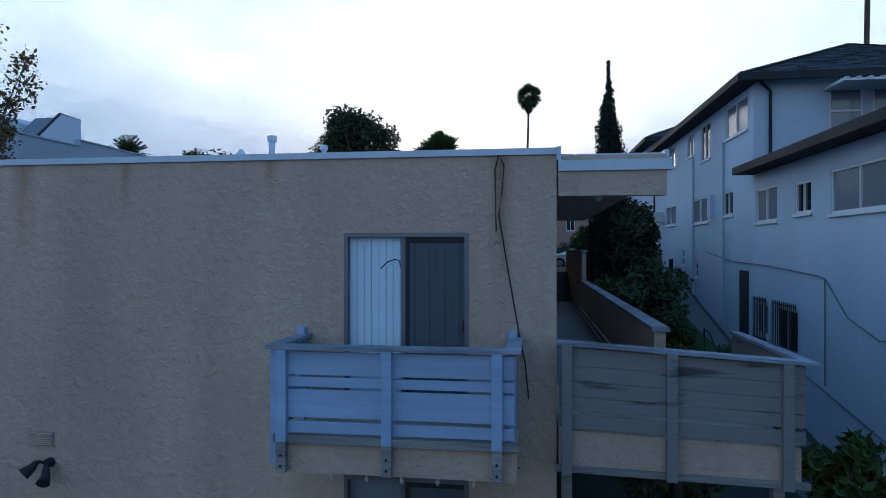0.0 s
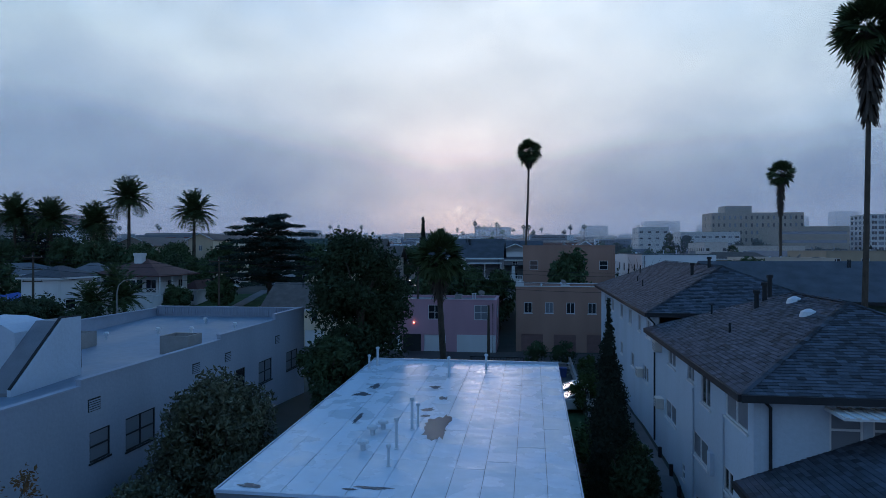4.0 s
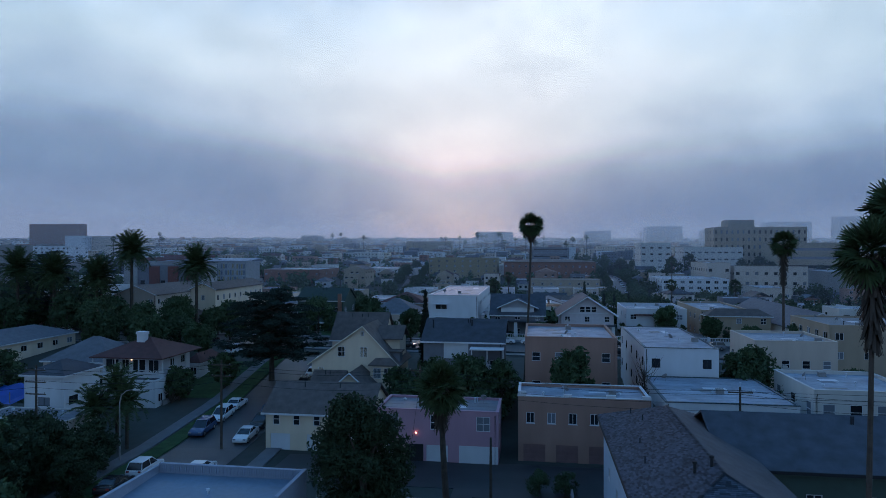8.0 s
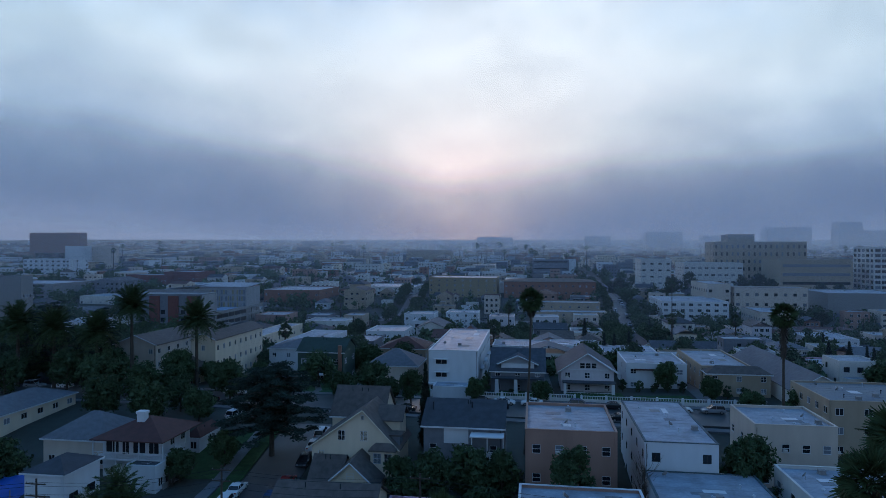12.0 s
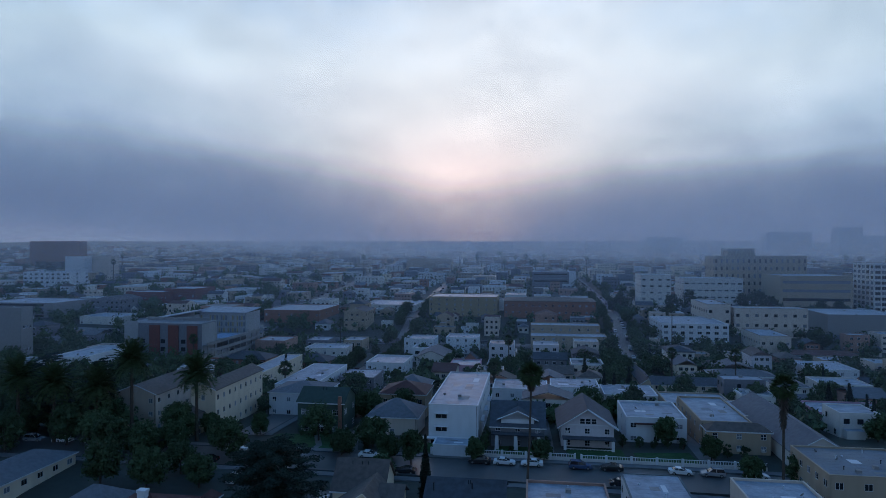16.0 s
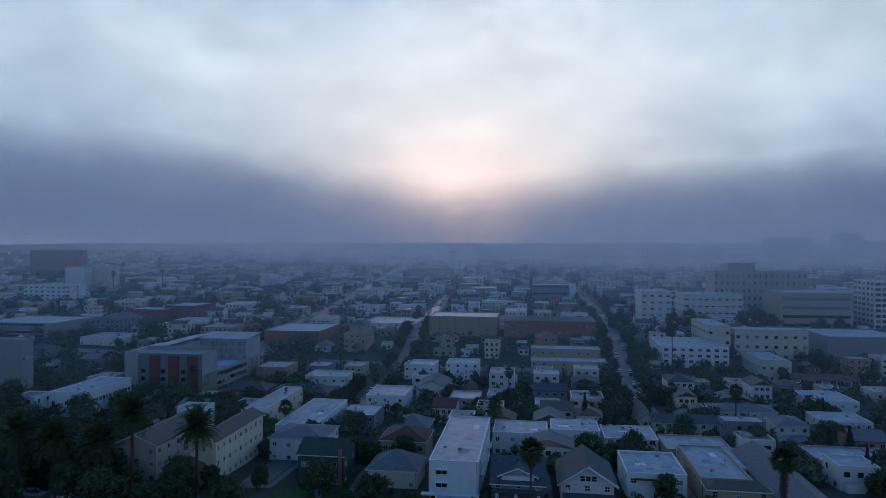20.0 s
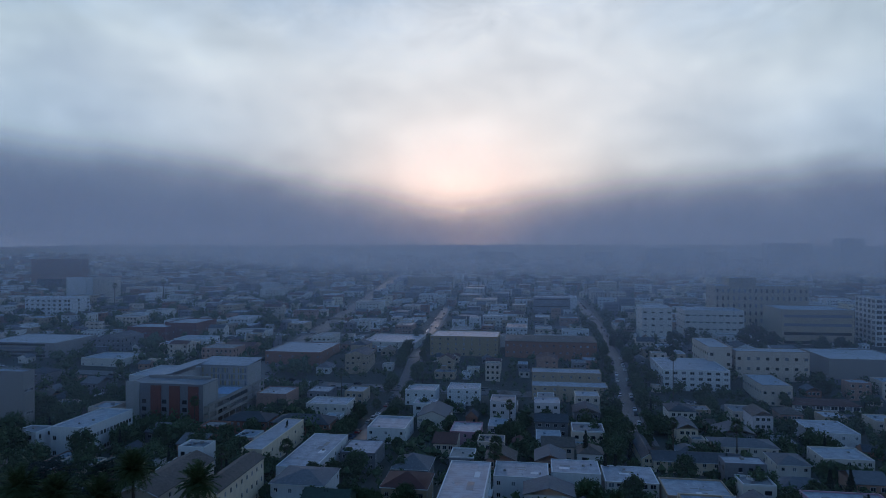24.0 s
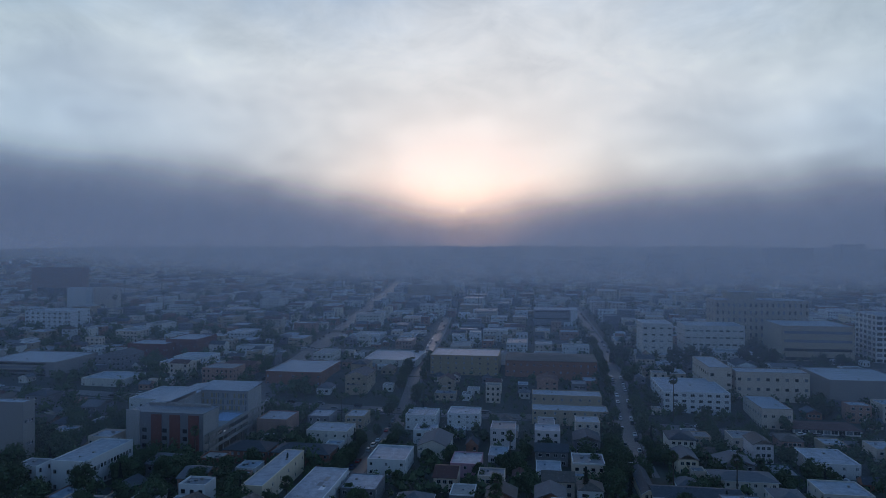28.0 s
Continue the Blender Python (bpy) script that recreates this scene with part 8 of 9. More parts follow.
def palm(x, y, top, crown=1.8, fan=True, skirt=3.0, r=0.2, label="tall fan palm", z=None, n=34, lean=0.0, turn=None):
    """A palm with its head at the height `top`."""
    z = land(x, y) if z is None else z
    h = top - z
    rnd = random.Random(int(x * 13 + y))
    ob = thing("palm_tree", pose(x, y, z, 0, 0, rnd.uniform(0, 360) if turn is None else turn), label, "palm")
    bm = bmesh.new()
    steps = 14
    cx = lambda t: lean * math.sin(t * 1.4)
    tube(bm, [(cx(i / steps), 0, -0.3 + (h + 0.3) * i / steps) for i in range(steps + 1)],
         [r * (1.35 - 0.45 * i / steps) * (1.04 if i % 2 else 1.0) for i in range(steps + 1)], 9)
    part("trunk", bm, BARK, ob)
    key = ("palm", crown, fan, n, skirt)
    if key not in TREE_MESH:
        V, F = [], []
        fronds = int(n * 1.8) if fan else n
        for i in range(fronds):
            t = (i + 0.5) / fronds
            vs, fs = frond_verts(crown * rnd.uniform(0.85, 1.1), (0.15 + 0.75 * t) if not fan else (0.05 + 0.34 * t), fan, i, 14 if fan else 18)
            t = min(1, max(0, t + rnd.uniform(-0.14, 0.14)))
            pitch = radians(84 - 145 * t) if fan else radians(72 - 105 * t)
            q = Euler((rnd.uniform(-1.0, 1.0) if fan else 0, -pitch, i * 2.39996)).to_matrix()
            o = len(V)
            V += [tuple(q @ v) for v in vs]
            F += [tuple(k + o for k in f) for f in fs]
        me = bpy.data.meshes.new("crown")
        me.from_pydata(V, [], F)
        me.materials.append(FROND)
        sk = None
        if skirt:
            V, F = [], []
            for i in range(340):
                a, t = rnd.uniform(0, math.tau), rnd.random()
                k = crown * (0.46 - 0.24 * t) * rnd.uniform(0.6, 1.1)
                zz = -t * skirt
                o = len(V)
                ll = rnd.uniform(0.5, 1.1)
                c, s = math.cos(a), math.sin(a)
                V += [(c * k * 0.4 - s * 0.1, s * k * 0.4 + c * 0.1, zz + 0.2), (c * k * 0.4 + s * 0.1, s * k * 0.4 - c * 0.1, zz + 0.2),
                      (c * k * 1.15 + s * 0.05, s * k * 1.15 - c * 0.05, zz - ll), (c * k * 1.15 - s * 0.05, s * k * 1.15 + c * 0.05, zz - ll)]
                F.append((o, o + 1, o + 2, o + 3))
            sk = bpy.data.meshes.new("skirt")
            sk.from_pydata(V, [], F)
            sk.materials.append(SHAG)
        TREE_MESH[key] = (me, sk)
    me, sk = TREE_MESH[key]
    part("crown", me, None, ob, "", pose(cx(1), 0, h))
    if sk:
        part("skirt", sk, None, ob, "shaggy skirt of dead fronds", pose(cx(1), 0, h))
    return ob


def cedar(x, y, w, h, leaves=34000):
    """A broad cedar with level plates of needles."""
    z = land(x, y)
    ob = thing("cedar_tree", pose(x, y, z), "broad dark cedar with layered level branches", "tree")
    rnd = random.Random(5)
    bm = bmesh.new()
    tube(bm, [(0, 0, -0.3), (0.1, 0, h * 0.5), (0, 0.1, h * 0.95)], [0.5, 0.34, 0.06], 10)
    cs, rs = [], []
    for i in range(64):
        t = i / 63
        zz = h * (0.26 + 0.70 * t)
        a = i * 2.4 + rnd.uniform(-0.3, 0.3)
        k = w / 2 * (0.82 + 0.18 * math.sin(t * 5) if t < 0.72 else 1.0 - (t - 0.72) * 2.4) * rnd.uniform(0.62, 1.05)
        e = (math.cos(a) * k, math.sin(a) * k, zz + rnd.uniform(-0.7, 0.5))
        tube(bm, [(0, 0, zz - 0.6), (e[0] * 0.5, e[1] * 0.5, zz + 0.2), e], [0.13, 0.08, 0.02], 5)
        for j in range(7):
            f = 0.2 + 0.85 * j / 6
            cs.append((e[0] * f + rnd.uniform(-.7, .7), e[1] * f + rnd.uniform(-.7, .7), zz + (e[2] - zz) * f + 0.1))
            rs.append(w * 0.062 * rnd.uniform(0.7, 1.3))
    part("trunk", bm, BARK, ob)
    part("crown", leaves_mesh("crown", cs, rs, leaves, 0.2, 4, LEAF_CEDAR, 0.6, (1, 1, 0.28), 0.5), None, ob)


# trees near the apartment house
tree(-6.3, 47.5, 8.0, 11.4, 0.08, 1, LEAF_DK, 26000, 0.16, 90, "large dark green ficus tree beside the parking court", z=4.0)
x, y = at(-13.2, 17.4)
tree(x, y, 6.2, 7.0, 0.04, 2, LEAF_MAG, 34000, 0.11, 80, "dense broad-leaved loquat tree between the houses", z=1.6)
x, y = at(-13.7, 13.4)
tree(x, y, 4.4, 4.4, 0.04, 5, LEAF_MAG, 14000, 0.11, 50, "low broad-leaved loquat bush between the houses", "shrub", z=1.4)
x, y = at(-12.6, 30)
tree(x, y, 4.6, 5.6, 0.1, 3, LEAF, 5000, 0.17, 40, "dark green tree between the houses", z=3)
x, y = at(-12.0, 4.4)
rt = thing("autumn_tree", pose(x, y, -0.5), "sparse tree with rust coloured autumn leaves", "tree")
rnd_ = random.Random(8)
bm = bmesh.new()
tube(bm, [(0, 0, -0.3), (0.1, 0, 4), (0.0, 0.1, 7)], [0.14, 0.1, 0.05], 8)
cs, rs = [], []
for i in range(46):
    a, z0 = rnd_.uniform(0, math.tau), rnd_.uniform(3.5, 7.5)
    k, up_ = rnd_.uniform(0.4, 1.35), rnd_.uniform(1.2, 3.4)
    e = (math.cos(a) * k, math.sin(a) * k, min(z0 + up_, 11.2))
    tube(bm, [(0, 0, z0 - 0.4), (e[0] * 0.5, e[1] * 0.5, z0 + up_ * 0.3), e], [0.035, 0.02, 0.006], 5, False)
    cs += [e, (e[0] * 0.7, e[1] * 0.7, z0 + up_ * 0.55), (e[0] * 1.1, e[1] * 1.1, e[2] - 0.5)]
    rs += [0.3, 0.26, 0.26]
part("trunk", bm, BARK, rt)
part("crown", leaves_mesh("crown", cs, rs, 4200, 0.06, 9, LEAF_RUST, core=0), None, rt)
spire(6.36, 24.3, 3.7, 10.6, 48000, 0.07, "tall narrow cypress beside the side path", z=1.8, cone=True)
x, y = at(3.4, 13)
tree(x, y, 2.6, 3.8, 0.05, 4, LEAF, 3500, 0.12, 26, "dark shrub below the cypress", "shrub", z=0.8)
for i, (u, v, w, h) in enumerate(((3.9, 17.5, 2.2, 2.6), (3.8, 21.0, 2.0, 2.0), (3.9, 25.0, 2.2, 2.4), (4.0, 29.0, 2.0, 1.8), (3.0, 33.0, 2.4, 2.6), (4.3, 7.5, 1.8, 2.2),
                                  (2.2, 4.0, 2.2, 3.2), (4.3, 2.6, 1.8, 2.3), (4.0, 37.0, 2.2, 2.0), (4.0, 41.0, 2.2, 2.2), (4.2, 46.0, 2.4, 2.4), (2.6, 53.0, 3.2, 2.6), (0.2, 53.2, 3.0, 2.4))):
    x, y = at(u, v)
    tree(x, y, w, h, 0.02, 20 + i, LEAF_LIME if i % 3 == 1 else LEAF, 1800, 0.1, 20, "leafy green hedge shrub beside the path", "shrub")
# ivy bank between the walkway and the side path
cs, rs = [], []
rnd_ = random.Random(31)
for i in range(150):
    u, v = rnd_.uniform(1.9, 4.6), rnd_.uniform(6.5, 27)
    x, y = at(u, v)
    cs.append((x, y, land(x, y) + 0.25 + max(0, 3.6 - u) * 0.55))
    rs.append(rnd_.uniform(0.35, 0.65))
tagged(new("ivy_bank", leaves_mesh("ivy_bank", cs, rs, 11000, 0.11, 5, LEAF_LIME)), "bright green ivy on the bank beside the path", "ivy", "", "stuff")
x, y = at(3.35, 17.3)
tree(x, y, 3.0, 5.0, 0.05, 34, LEAF_DK, 9000, 0.11, 46, "dense dark green bush beside the cypress", "shrub", z=1.9)
# palms
palm(13.1, 104.7, 30.0, 2.3, True, 1.8, 0.17, "very tall fan palm with a small head", n=60, lean=1.1, turn=0)
palm(58.3, 109.3, 27.0, 2.4, True, 6.5, 0.2, "tall fan palm with a long shaggy skirt", n=56)
palm(22.45, 34.0, 25.9, 2.0, True, 4.4, 0.125, "very tall fan palm with hanging dead fronds", n=64, lean=0.45, turn=0)
palm(24.9, 34.5, 28.2, 2.0, True, 4.4, 0.15, "very tall fan palm with hanging dead fronds", n=64)
palm(0.1, 59.0, 13.2, 2.6, True, 3.2, 0.24, "fan palm with a shaggy skirt before the pink house", n=80, lean=0.5, turn=180)
for x, y, t in ((-71.5, 144, 25.4), (-56.7, 144, 22.3), (-97.6, 144, 21.5), (-88.0, 142, 20.5), (-79.0, 143, 19.5)):
    palm(x, y, t, 5.4, False, 0, 0.32, "tall feathery date palm", n=96)
for x, y, t in ((14.5, 190, 15), (-52, 205, 12), (103, 225, 13), (118, 330, 20), (-63, 138, 9), (16, 205, 13), (-68, 138, 8.5)):
    palm(x, y, t, 2.6, True, 1.2, 0.2, "fan palm among the houses", n=30)
cedar(-28.6, 104, 18.5, 15.2)
cedar(-95, 152, 13, 19.5, 12000)
cedar(-84, 154, 10, 18, 9000)
cedar(-103, 156, 12, 17, 9000)
spire(-3.4, 107, 3.4, 14.4, 9000, 0.2, "tall dark cypress between the houses")
# willow-like trees and yard trees left of the street
for i, (x, y, w, h, k) in enumerate(((-47, 64, 9, 5.5, 1), (-55, 60, 10, 6, 2), (-43, 52, 10, 6, 0), (-36, 48, 8, 5, 1), (-62, 72, 9, 6.5, 2), (-62, 87, 10, 8.6, 0),
                                     (-40, 95, 5, 5, 2), (-35, 100, 5, 5.5, 0), (3, 86, 8, 8.6, 1), (-2, 85, 7, 8.4, 2), (7.6, 86, 6, 8, 0), (-6.5, 88, 6, 6.4, 1), (-5, 84, 5, 5, 0), (5, 81, 6, 5, 2),
                                     (16, 79.4, 6.6, 11.5, 2), (39, 83.5, 7, 9.5, 0), (42.5, 88, 7.5, 9.5, 1), (47, 81, 7, 6, 2), (52, 84, 6, 5, 0), (44, 80, 6, 6, 1), (60, 92, 6, 5, 0), (-7, 128, 6, 7, 1), (6, 130, 4, 5, 2), (20, 132, 5, 3.5, 0),
                                     (49, 140, 6, 6, 1), (55, 131, 5, 5, 2), (-16, 139, 9, 6, 0), (-22, 134, 7, 5, 1), (-12, 133, 6, 4, 2), (-45, 132, 9, 8, 0), (-62, 130, 8, 8, 1),
                                     (-70, 132, 9, 9, 2), (-105, 130, 12, 10, 1), (-120, 134, 12, 9, 2), (-35, 165, 7, 8, 0), (-20, 163, 9, 8, 1), (-100, 150, 12, 9, 2),
                                     (-112, 165, 13, 10, 0), (-125, 185, 14, 11, 1), (-96, 205, 13, 10, 2), (-88, 222, 10, 9, 0), (-150, 215, 14, 12, 1), (-135, 205, 12, 10, 2), (-165, 240, 15, 12, 0), (-64, 117, 9, 9, 1), (-55, 116, 9, 8, 1), (-46, 118, 7, 6, 2),
                                     (-108, 150, 13, 11, 2), (-96, 160, 12, 10, 0), (-120, 172, 14, 11, 1), (-140, 190, 14, 12, 2), (-110, 190, 13, 11, 0), (-128, 222, 12, 10, 1), (-100, 236, 12, 10, 2),
                                     (-92, 190, 11, 10, 0), (-160, 262, 14, 12, 1), (-175, 225, 15, 12, 2), (-118, 245, 10, 9, 1), (-84, 240, 9, 8, 0), (-40, 190, 7, 8, 2), (-14, 200, 7, 7, 1),
                                     (-52, 58, 9, 6, 1), (-60, 66, 9, 6, 0), (-44, 60, 8, 6, 2), (-70, 62, 10, 7, 1), (-82, 78, 10, 7, 2))):
    tree(x, y, w, h, 0.2, 40 + k, LEAF, 2300, 0.33, 46, "dark leafy yard tree")

for x, y, t in ((-39.5, 76, 9.6), (-37.6, 74.6, 8.2), (-41.2, 74.0, 7.6)):
    palm(x, y, t, 3.3, False, 0, 0.17, "drooping feathery queen palm beside the white house", n=44)
for x, y, w, h in ((-39, 60, 5, 6), (-36.4, 63, 5, 5.4), (-40, 64, 6, 6.4), (-37.4, 67, 5, 5.6), (-43, 66, 6, 6.5), (-35, 59, 4, 4.6), (-42, 61, 6, 6.4), (-46, 68, 6, 6), (-39.5, 56, 5, 6)):
    tree(x, y, w, h, 0.02, 63, LEAF_DK, 4200, 0.18, 50, "tall dark hedge tree beside the side street")
for x, y, w, h in ((46.6, 212, 4, 13), (49.5, 197.5, 3, 9), (52.6, 197.5, 3, 9), (113, 187, 4.5, 9), (118.5, 186, 4.5, 9.5), (-70, 214, 3, 8), (-60, 238, 3.5, 10), (-118, 228, 3, 9), (-88, 200, 3, 9)):
    spire(x, y, w, h, 2600, 0.3, "dark cypress among the houses")
for x, y, w, h in ((-34, 122, 5, 5), (-52, 124, 7, 6), (-58, 136, 7, 6), (-50, 139, 6, 6), (-76, 138, 9, 8), (-84, 140, 9, 9), (-95, 136, 9, 8), (-104, 140, 10, 9), (-44, 150, 5, 5), (-80, 152, 8, 8), (-90, 156, 9, 9), (-56, 150, 5, 5), (-18, 120, 5, 4), (-12, 121, 5, 5), (66, 118, 6, 6), (75, 116, 6, 6), (58, 120, 5, 5)):
    tree(x, y, w, h, 0.1, 74, LEAF, 2400, 0.28, 44, "dark leafy tree beside the cross street")
for x, y, w, h in ((94.4, 190, 10, 9), (86, 186, 8, 7), (68, 238, 9, 8), (76, 243, 9, 9), (95, 228, 10, 7), (88, 222, 9, 7), (60, 232, 8, 8), (58, 222, 8, 7), (66, 255, 9, 9), (90, 262, 10, 9), (-28, 178, 6, 7), (-30, 198, 7, 8), (8, 222, 7, 8), (14, 228, 7, 7), (22, 214, 7, 7), (30, 222, 7, 7)):
    tree(x, y, w, h, 0.1, 72, LEAF, 1050, 0.48, 40, "dark leafy tree among the houses")

for x, y, w, h in ((-166, 258, 13, 11), (-158, 270, 13, 11), (-150, 280, 12, 10), (-174, 274, 13, 12), (-182, 262, 13, 11), (-176, 300, 14, 11), (-160, 305, 13, 10), (-115, 243, 11, 9), (-107, 238, 10, 9),
                   (-121, 236, 11, 9), (-103, 247, 9, 8), (-152, 222, 12, 11), (-161, 226, 12, 11), (-169, 234, 13, 12), (-150, 210, 12, 10), (-190, 290, 14, 11)):
    tree(x, y, w, h, 0.05, 76, LEAF, 2400, 0.4, 44, "large dark leafy tree near the school")

# clipped hedges and low shrubs along the drives and before the porches
for i, (x, y, w, h) in enumerate(((-23.6, 136, 1.8, 2.2), (-23.9, 139, 1.8, 2.2), (-24.0, 142, 1.8, 2.4), (-23.8, 145, 1.8, 2.2), (-23.4, 148, 1.8, 2.4), (-17.2, 137, 1.8, 2.0),
                                  (-17.6, 141, 2.0, 2.2), (-17.4, 145, 1.8, 2.2), (8.6, 136, 2.4, 4.2), (8.9, 139.5, 2.2, 4.6), (22.4, 139, 1.6, 2.6), (38.9, 139, 2.0, 2.8),
                                  (42.5, 138.6, 2.4, 2.6), (45.4, 138.2, 2.0, 2.2), (48.6, 138.4, 2.8, 3.4), (51.6, 137.6, 2.0, 2.6), (59.0, 132.6, 2.2, 3.0), (62.4, 132.2, 2.6, 2.6),
                                  (-34.0, 149.5, 1.6, 1.4), (-31.0, 149.2, 1.6, 1.4), (-28.4, 148.8, 1.6, 1.6), (-9.0, 138, 3.0, 3.2), (-12.6, 141, 3.4, 3.0), (14.0, 135.6, 1.6, 1.4), (19.4, 135.0, 1.6, 1.4))):
    tree(x, y, w, h, 0.02, 90 + i % 3, LEAF_DK if i % 2 else LEAF, 700, 0.17, 18, "dark clipped shrub beside the drive", "shrub")

# ---- parked cars ----


def car_proto(paint, suv, label, far=False):
    """One parked car, nose along +x, standing on z 0."""
    ob = thing("car", pose(0, -500, -50), label, "car", "parked cars")
    L, Wd, H = (4.6, 1.82, 1.66) if suv else (4.5, 1.76, 1.42)
    side = [(-L / 2 + 0.06, 0.28), (-L / 2, 0.55), (-L / 2 + 0.05, 0.85), (-L / 2 + 0.2, 0.97), (-L * 0.36, 1.0), (L * 0.20, 0.96), (L * 0.38, 0.84), (L * 0.47, 0.70), (L / 2, 0.52), (L / 2 - 0.05, 0.28)]
    bm = bmesh.new()
    rows = []
    for k, (yy, f) in enumerate(((-Wd / 2 + 0.06, 0.97), (-Wd / 2, 1.0), (Wd / 2, 1.0), (Wd / 2 - 0.06, 0.97))):
        rows.append([bm.verts.new((px * f, yy, pz if k in (1, 2) else 0.35 + (pz - 0.35) * 1.02)) for px, pz in side])
    rows = [rows[1], rows[2]]
    bm.faces.new(rows[0])
    bm.faces.new(rows[1][::-1])
    n = len(side)
    for i in range(n):
        bm.faces.new((rows[0][i], rows[1][i], rows[1][(i + 1) % n], rows[0][(i + 1) % n]))
    for v in [v for v in bm.verts if not v.link_faces]:
        bm.verts.remove(v)
    bmesh.ops.recalc_face_normals(bm, faces=bm.faces)
    bmesh.ops.bevel(bm, geom=bm.edges[:], offset=0.07, segments=2, affect="EDGES", profile=0.6)
    body = part("body", bm, paint, ob)
    back = -L * 0.47 if suv else -L * 0.36

    def cabin(inset, z1, x_in):
        c = bmesh.new()
        lo = [c.verts.new((x, y, 0.93)) for x, y in ((back, -Wd / 2 + 0.07), (L * 0.24, -Wd / 2 + 0.07), (L * 0.24, Wd / 2 - 0.07), (back, Wd / 2 - 0.07))]
        hi = [c.verts.new((x, y, z1)) for x, y in ((back + x_in, -Wd / 2 + inset), (L * 0.02, -Wd / 2 + inset), (L * 0.02, Wd / 2 - inset), (back + x_in, Wd / 2 - inset))]
        c.faces.new(hi)
        for i in range(4):
            c.faces.new((lo[i], lo[(i + 1) % 4], hi[(i + 1) % 4], hi[i]))
        return c
    part("glasshouse", cabin(0.24, H - 0.06, 0.35 if suv else 0.75), PANE, ob, "dark car windows")
    rb = boxm((back + (0.28 if suv else 0.68), L * 0.03, -Wd / 2 + 0.22, Wd / 2 - 0.22, H - 0.07, H), bevel=0.03)
    part("roof", rb, paint, ob)
    pb = bmesh.new()
    for yy in (-Wd / 2 + 0.13, Wd / 2 - 0.13):
        s = 1 if yy > 0 else -1
        for x0, x1 in ((L * 0.235, L * 0.02), (-L * 0.1, -L * 0.1), (back + 0.02, back + (0.32 if suv else 0.7))):
            tube(pb, [(x0, yy + 0.05 * s, 0.92), (x1, yy - 0.1 * s, H - 0.05)], 0.035, 6)
        tube(pb, [(back + (0.32 if suv else 0.7), yy - 0.1 * s, H - 0.05), (L * 0.02, yy - 0.1 * s, H - 0.05)], 0.035, 6)
    part("cabin_frame", pb, paint, ob)
    for x0 in (-L * 0.30, L * 0.31):
        for yy in (-Wd / 2 + 0.1, Wd / 2 - 0.1):
            w = bmesh.new()
            tube(w, [(x0, yy - 0.11, 0.33), (x0, yy + 0.11, 0.33)], 0.33, 16)
            wh = part("wheel", w, TYRE, ob)
            if far:
                continue
            q = bmesh.new()
            e = 0.115 if yy > 0 else -0.115
            tube(q, [(x0, yy, 0.33), (x0, yy + e, 0.33)], 0.2, 12)
            part("rim", q, RIM, wh)
    for yy in () if far else (-0.62, 0.62):
        part("headlight", boxm((L / 2 - 0.12, L / 2 + 0.01, yy - 0.16, yy + 0.16, 0.6, 0.72)), PANE_L, ob)
        part("tail_light", boxm((-L / 2 - 0.01, -L / 2 + 0.08, yy - 0.14, yy + 0.14, 0.72, 0.88)), CARR, ob)
    return ob


MODELS = ((CARW, False, "white parked saloon car"), (CARW, True, "white parked sport utility car"), (CARG, True, "silver grey parked minivan car"),
          (CARB, False, "black parked saloon car"), (CARR, False, "dark red parked car"), (CARBLUE, True, "dark blue parked car"))
CARS = [car_proto(p, s, l) for p, s, l in MODELS]
FAR_CARS = [car_proto(p, s, l, True) for p, s, l in MODELS]


def park(k, x, y, rz, lift=0.05):
    a = radians(rz)
    z1, z0 = land(x + math.cos(a) * 1.4, y + math.sin(a) * 1.4), land(x - math.cos(a) * 1.4, y - math.sin(a) * 1.4)
    pitch = -math.degrees(math.atan2(z1 - z0, 2.8))
    return copy_thing((FAR_CARS if y > 200 else CARS)[k], pose(x, y, (z0 + z1) / 2 + lift, 0, 0, rz) @ pose(0, 0, 0, 0, pitch, 0))


for k, x, y in ((1, -31.6, 66.5), (3, -32.2, 61.5), (1, -30.4, 86.0), (5, -30.9, 80.5), (0, -30.2, 91.5), (0, -24.6, 78.0), (3, -24.3, 83.5), (5, -24.2, 88.5), (4, -23.6, 94.0), (0, -25.6, 66.0),
                (3, -22.6, 101.5), (0, -22.2, 107.0), (1, -21.9, 112.0)):
    park(k, x, y, 90 - 3.7 if (x * 7) % 2 < 1 else 266.3)


def cross_y(x):
    return 125.5 - 0.1405 * (x - 10)


for i, (k, x, s) in enumerate(((3, 7, 1), (0, 12, 1), (0, 17.5, 1), (5, 27, 1), (3, 33, 1), (0, 46, 1), (2, 52, 1), (3, 33, -1), (5, 40, -1), (0, -16, 1), (3, -8, -1), (0, -45, 1), (3, -49, -1),
                                 (3, -79, 1), (0, -86.5, 1), (2, -93.5, 1), (5, -62, 1), (1, 60, 1), (3, 70, -1))):
    park(k, x, cross_y(x) + 3.6 * s, -8 if i % 2 else 172)
park(1, -40.0, 121.0, 70)
park(2, *at(-3.6, 43.5), 188)
park(0, *at(2.6, 36.8), 175)
park(0, *at(2.8, 33.9), 175)
for i in range(16):
    yy = 262 + i * 9
    park((0, 3, 1, 2, 3, 0)[i % 6], float(np.interp(yy, [p[1] for p in EAST], [p[0] for p in EAST])) + (2.9 if i % 3 else -2.9), yy, 78)
